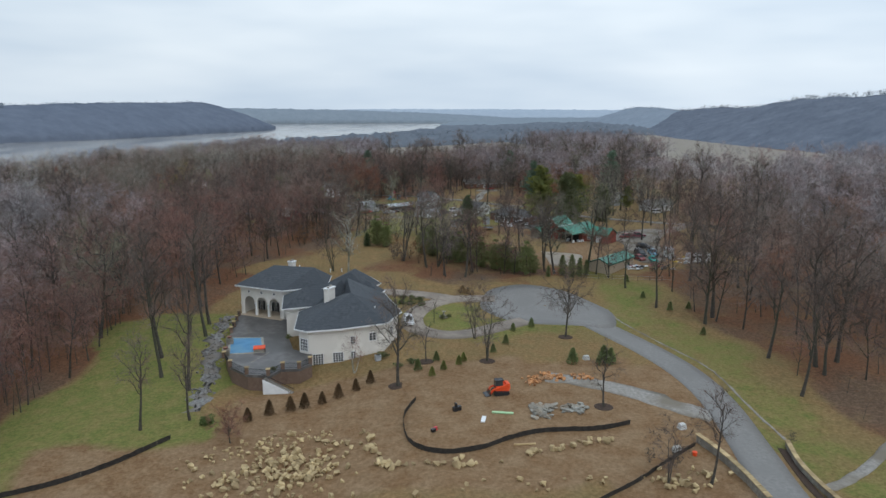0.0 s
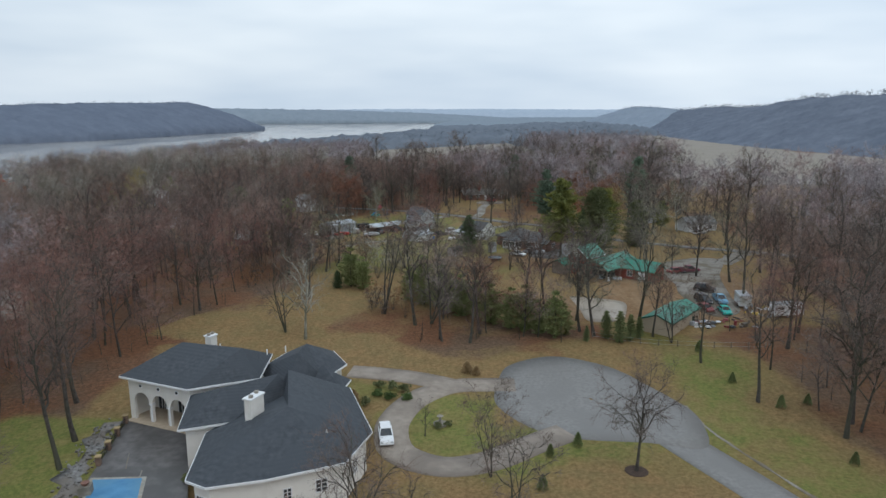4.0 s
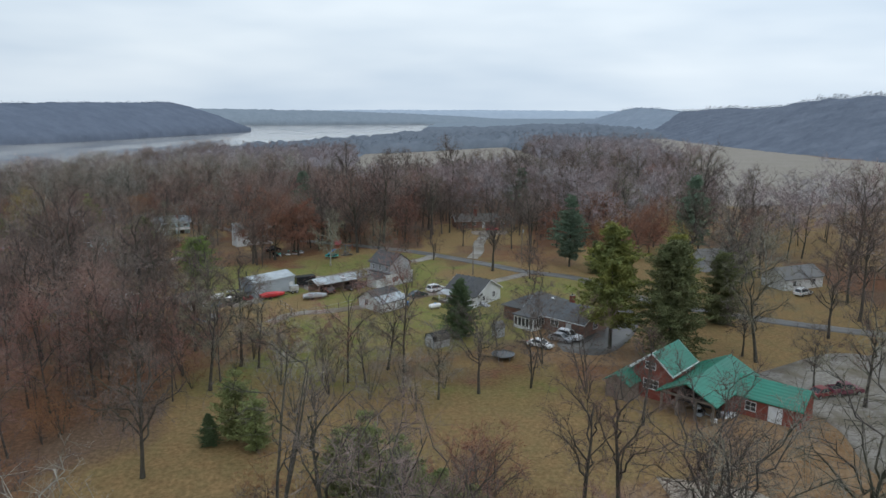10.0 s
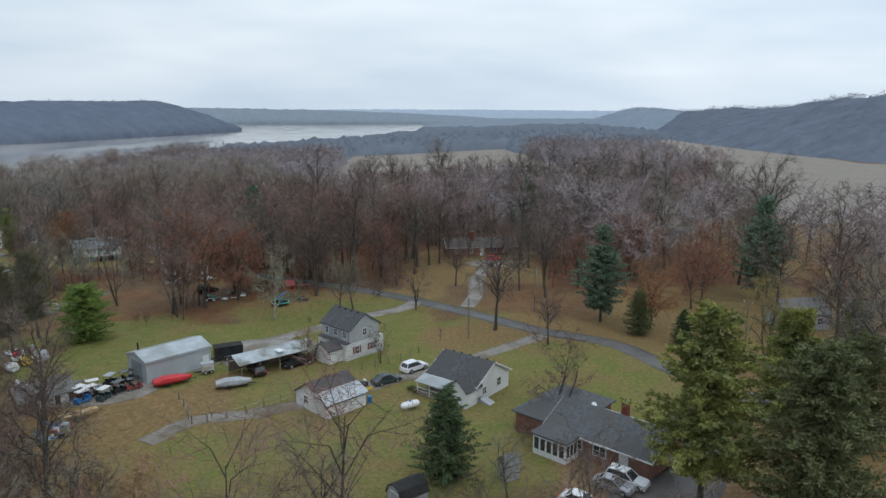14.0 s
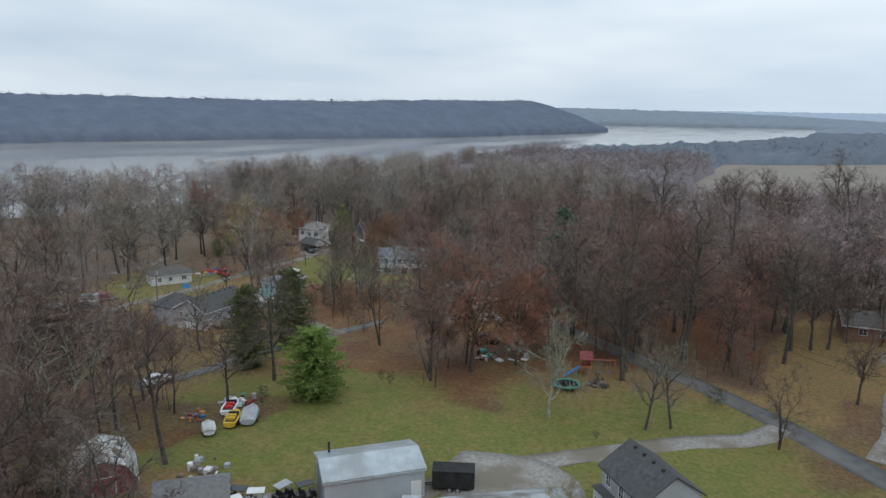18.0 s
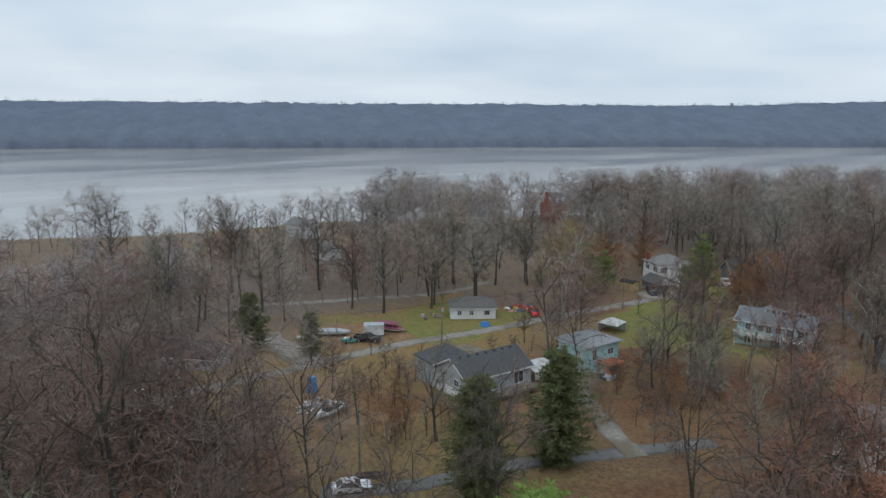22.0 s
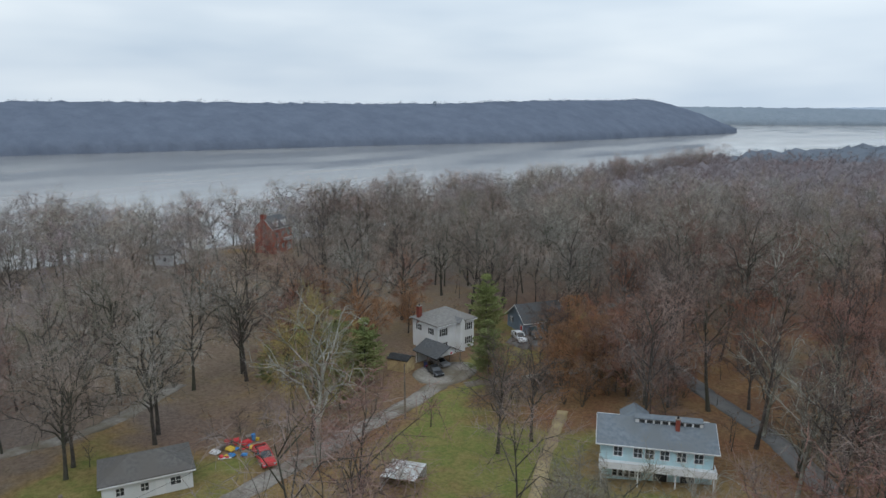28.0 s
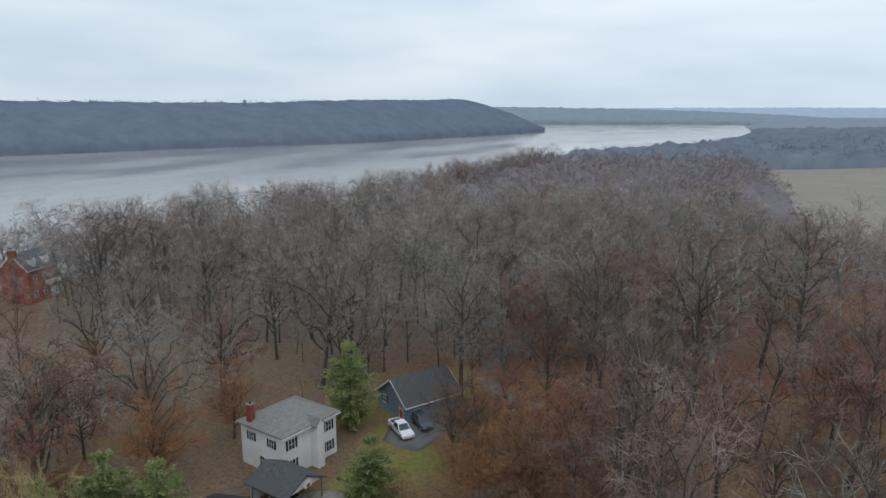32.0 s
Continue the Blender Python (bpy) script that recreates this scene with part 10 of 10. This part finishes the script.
clutter("boat_yard_clutter", "rusty cart and wheels beside the boats", -65.6, 295.2, 1.8, 16, 8, ("redstone", "dullred", "wood", "blue"))
clutter("yard_clutter", "debris round the broken boat", -110.5, 309.0, 3.0, 26, 9, ("white", "greytarp", "wood", "whitetarp"))
clutter("yard_clutter", "boards and rubbish by the lane", -124.4, 288.0, 4.2, 34, 10, ("white", "greytarp", "wood", "whitetarp", "carsilver"))
clutter("yard_clutter", "blue tarps, drums and toys by the boats", -150.5, 323.0, 3.4, 26, 11, ("blue", "wood", "white", "red", "carblack"))
clutter("yard_clutter", "bright toys and bins beside the red pickup", -146.4, 375.0, 3.4, 30, 12, ("yellow", "blue", "white", "red", "wood", "maroon"))
clutter("yard_clutter", "bins and pots below the red deck", -98.0, 357.0, 2.2, 16, 13, ("carblack", "wood", "greytarp"))
clutter("wood_pile", "stacked firewood beside the playset", -19.4, 332.2, 1.5, 14, 14, ("wood", "wood", "bark"))
clutter("yard_clutter", "toys and bikes under the bare maple", -37.6, 338.4, 4.6, 26, 15, ("white", "greytarp", "teal", "wood", "carblack"))
clutter("yard_clutter", "rubbish sacks and benches by the bungalow", -151.5, 352.0, 2.5, 10, 16, ("wood", "greytarp", "wood"))
tp = thing("blue_tarp_stack", "tall stack wrapped in a blue tarpaulin", "stack", -117.8, 311.2, 15)
part("wrap", Kit().box(0, 0, 1.3, 1.5, 1.3, 2.6, 0, 0.75), M["blue"], tp)
tp2 = thing("blue_tarp_heap", "low heap under a blue tarpaulin", "stack", -138.8, 359.4, 30)
part("wrap", Kit().box(0, 0, 0.5, 2.2, 1.6, 1.0, 0, 0.6), M["blue"], tp2)
bin_ = thing("wheeled_bin", "dark blue wheeled bin on the drive", "bin", -98.6, 349.4, 20, None, "bins")
part("bin_body", Kit().box(0, 0, 0.55, 0.6, 0.7, 1.0, 0, 1.1), mat("navy_plastic", (0.02, 0.03, 0.09), (0.03, 0.045, 0.12), 0.5, 0.5), bin_)
part("bin_lid", Kit().box(0, 0, 1.1, 0.68, 0.78, 0.08), M["carblack"], bin_)
for x, y in ((-97.9, 349.0), (-145.2, 417.2), (-8.6, 292.6)):
    copy_thing(bin_, pose(x, y, gz(x, y), 0, 0, 40))
fn = thing("garden_fountain", "stone fountain on a round planted bed", "fountain", 0.9, 144.6, 0)
part("basin", Kit().cyl((0, 0, 0), (0, 0, 0.35), 0.9, 1.0, 14), M["wallstone"], fn)
part("pedestal", Kit().cyl((0, 0, 0.3), (0, 0, 1.3), 0.22, 0.15, 10), M["wallstone"], fn)
part("bowl", Kit().cyl((0, 0, 1.2), (0, 0, 1.4), 0.2, 0.5, 12), M["wallstone"], fn)
ac = thing("air_conditioner", "grey air conditioner beside the mansion wall", "appliance", -11.4, 121.6, 25, None)
part("case", Kit().box(0, 0, 0.5, 1.0, 0.9, 1.0), M["greytarp"], ac)
part("fan_grille", Kit().cyl((0, 0, 1.0), (0, 0, 1.04), 0.38, 0.38, 12), M["dark"], ac)

# ---- water tower and tall trees on the far ridge, houses by the fields ----
def far_house(x, y, turn, L, W, h, rh, wall, z=None):
    return house("far_house", "pale farmhouse far off beside the fields", x, y, turn, L, W, h, rh, wall, M["shingle_grey"], z=z, gutter=False, wins=[("S", -L / 4, h * 0.55, 1.0, 1.2), ("S", L / 4, h * 0.55, 1.0, 1.2)])


far_house(152, 1076, 20, 14, 9, 5, 3, M["siding_white"])
far_house(197, 978, -30, 18, 9, 4, 3, M["siding_white"])
far_house(218, 836, 10, 16, 10, 5, 3, M["siding_grey"])
far_house(-250, 577, 25, 9, 8, 6.5, 2.6, M["siding_white"])
far_house(-300, 618, 25, 14, 9, 4.5, 2.4, M["siding_white"])
far_house(-276, 446, 20, 13, 8, 4.0, 2.0, M["siding_white"])
far_house(-268, 592, 30, 12, 8, 5.0, 2.5, M["siding_white"])
far_house(-280, 366, 15, 12, 8, 5.0, 2.4, M["siding_white"])
far_house(-231, 357, 15, 9, 6, 3.0, 2.0, M["siding_white"])
far_house(92, 292, 20, 12, 7, 2.8, 2.0, M["siding_white"])
far_house(80, 310, 10, 9, 7, 3.2, 2.2, M["siding_grey"])
far_house(-133, 505, 20, 11, 8, 3.2, 2.2, M["siding_grey"])
tw = thing("water_tower", "small water tower on the far ridge", "tower", -820, 1330, 0, 49)
# tank and legs take the distant ridge's colour, haze painted in
part("tank", Kit().loft([[(r_ * math.cos(a), r_ * math.sin(a), z_) for a in np.linspace(0, 2 * math.pi, 13)[:-1]] for z_, r_ in ((5, 1.5), (5.6, 2.8), (7, 3.1), (8.2, 2.2), (8.8, 0.4))]), M["hill_mid"], tw)
for i in range(4):
    a = i * math.pi / 2
    part("leg", Kit().cyl((2.6 * math.cos(a), 2.6 * math.sin(a), -6), (2.2 * math.cos(a), 2.2 * math.sin(a), 5.5), 0.4, 0.4, 6), M["hill_mid"], tw)


def crest_trees(name, label, pts, n, seed, col, scale, material):
    """Bare trees that stand along the crest of a far hill."""
    rng = np.random.default_rng(seed)
    i = rng.integers(0, len(pts), n)
    j = rng.choice(col, n)
    P = pts[i, j] + rng.normal(size=(n, 3)) * np.array([10, 10, 0.3])
    woods(name, (P[:, 0], P[:, 1], rng), crest_kind, label, (material, material), scale, lambda x, y: _height_for(x, y, P))


def _height_for(x, y, P):
    near = np.argmin((P[:, 0][None] - x[:, None]) ** 2 + (P[:, 1][None] - y[:, None]) ** 2, 1)
    return P[near, 2] - 5


# these trees share the hills' haze-tinted colours
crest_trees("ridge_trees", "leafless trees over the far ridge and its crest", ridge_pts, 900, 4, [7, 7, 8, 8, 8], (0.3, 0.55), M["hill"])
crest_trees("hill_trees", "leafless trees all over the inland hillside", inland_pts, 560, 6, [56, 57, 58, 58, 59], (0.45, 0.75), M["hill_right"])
crest_trees("hill_trees", "leafless trees on the haze-tinted hill", pale_pts, 200, 7, [20, 22, 24, 25, 25], (0.35, 0.6), M["hill_pale"])
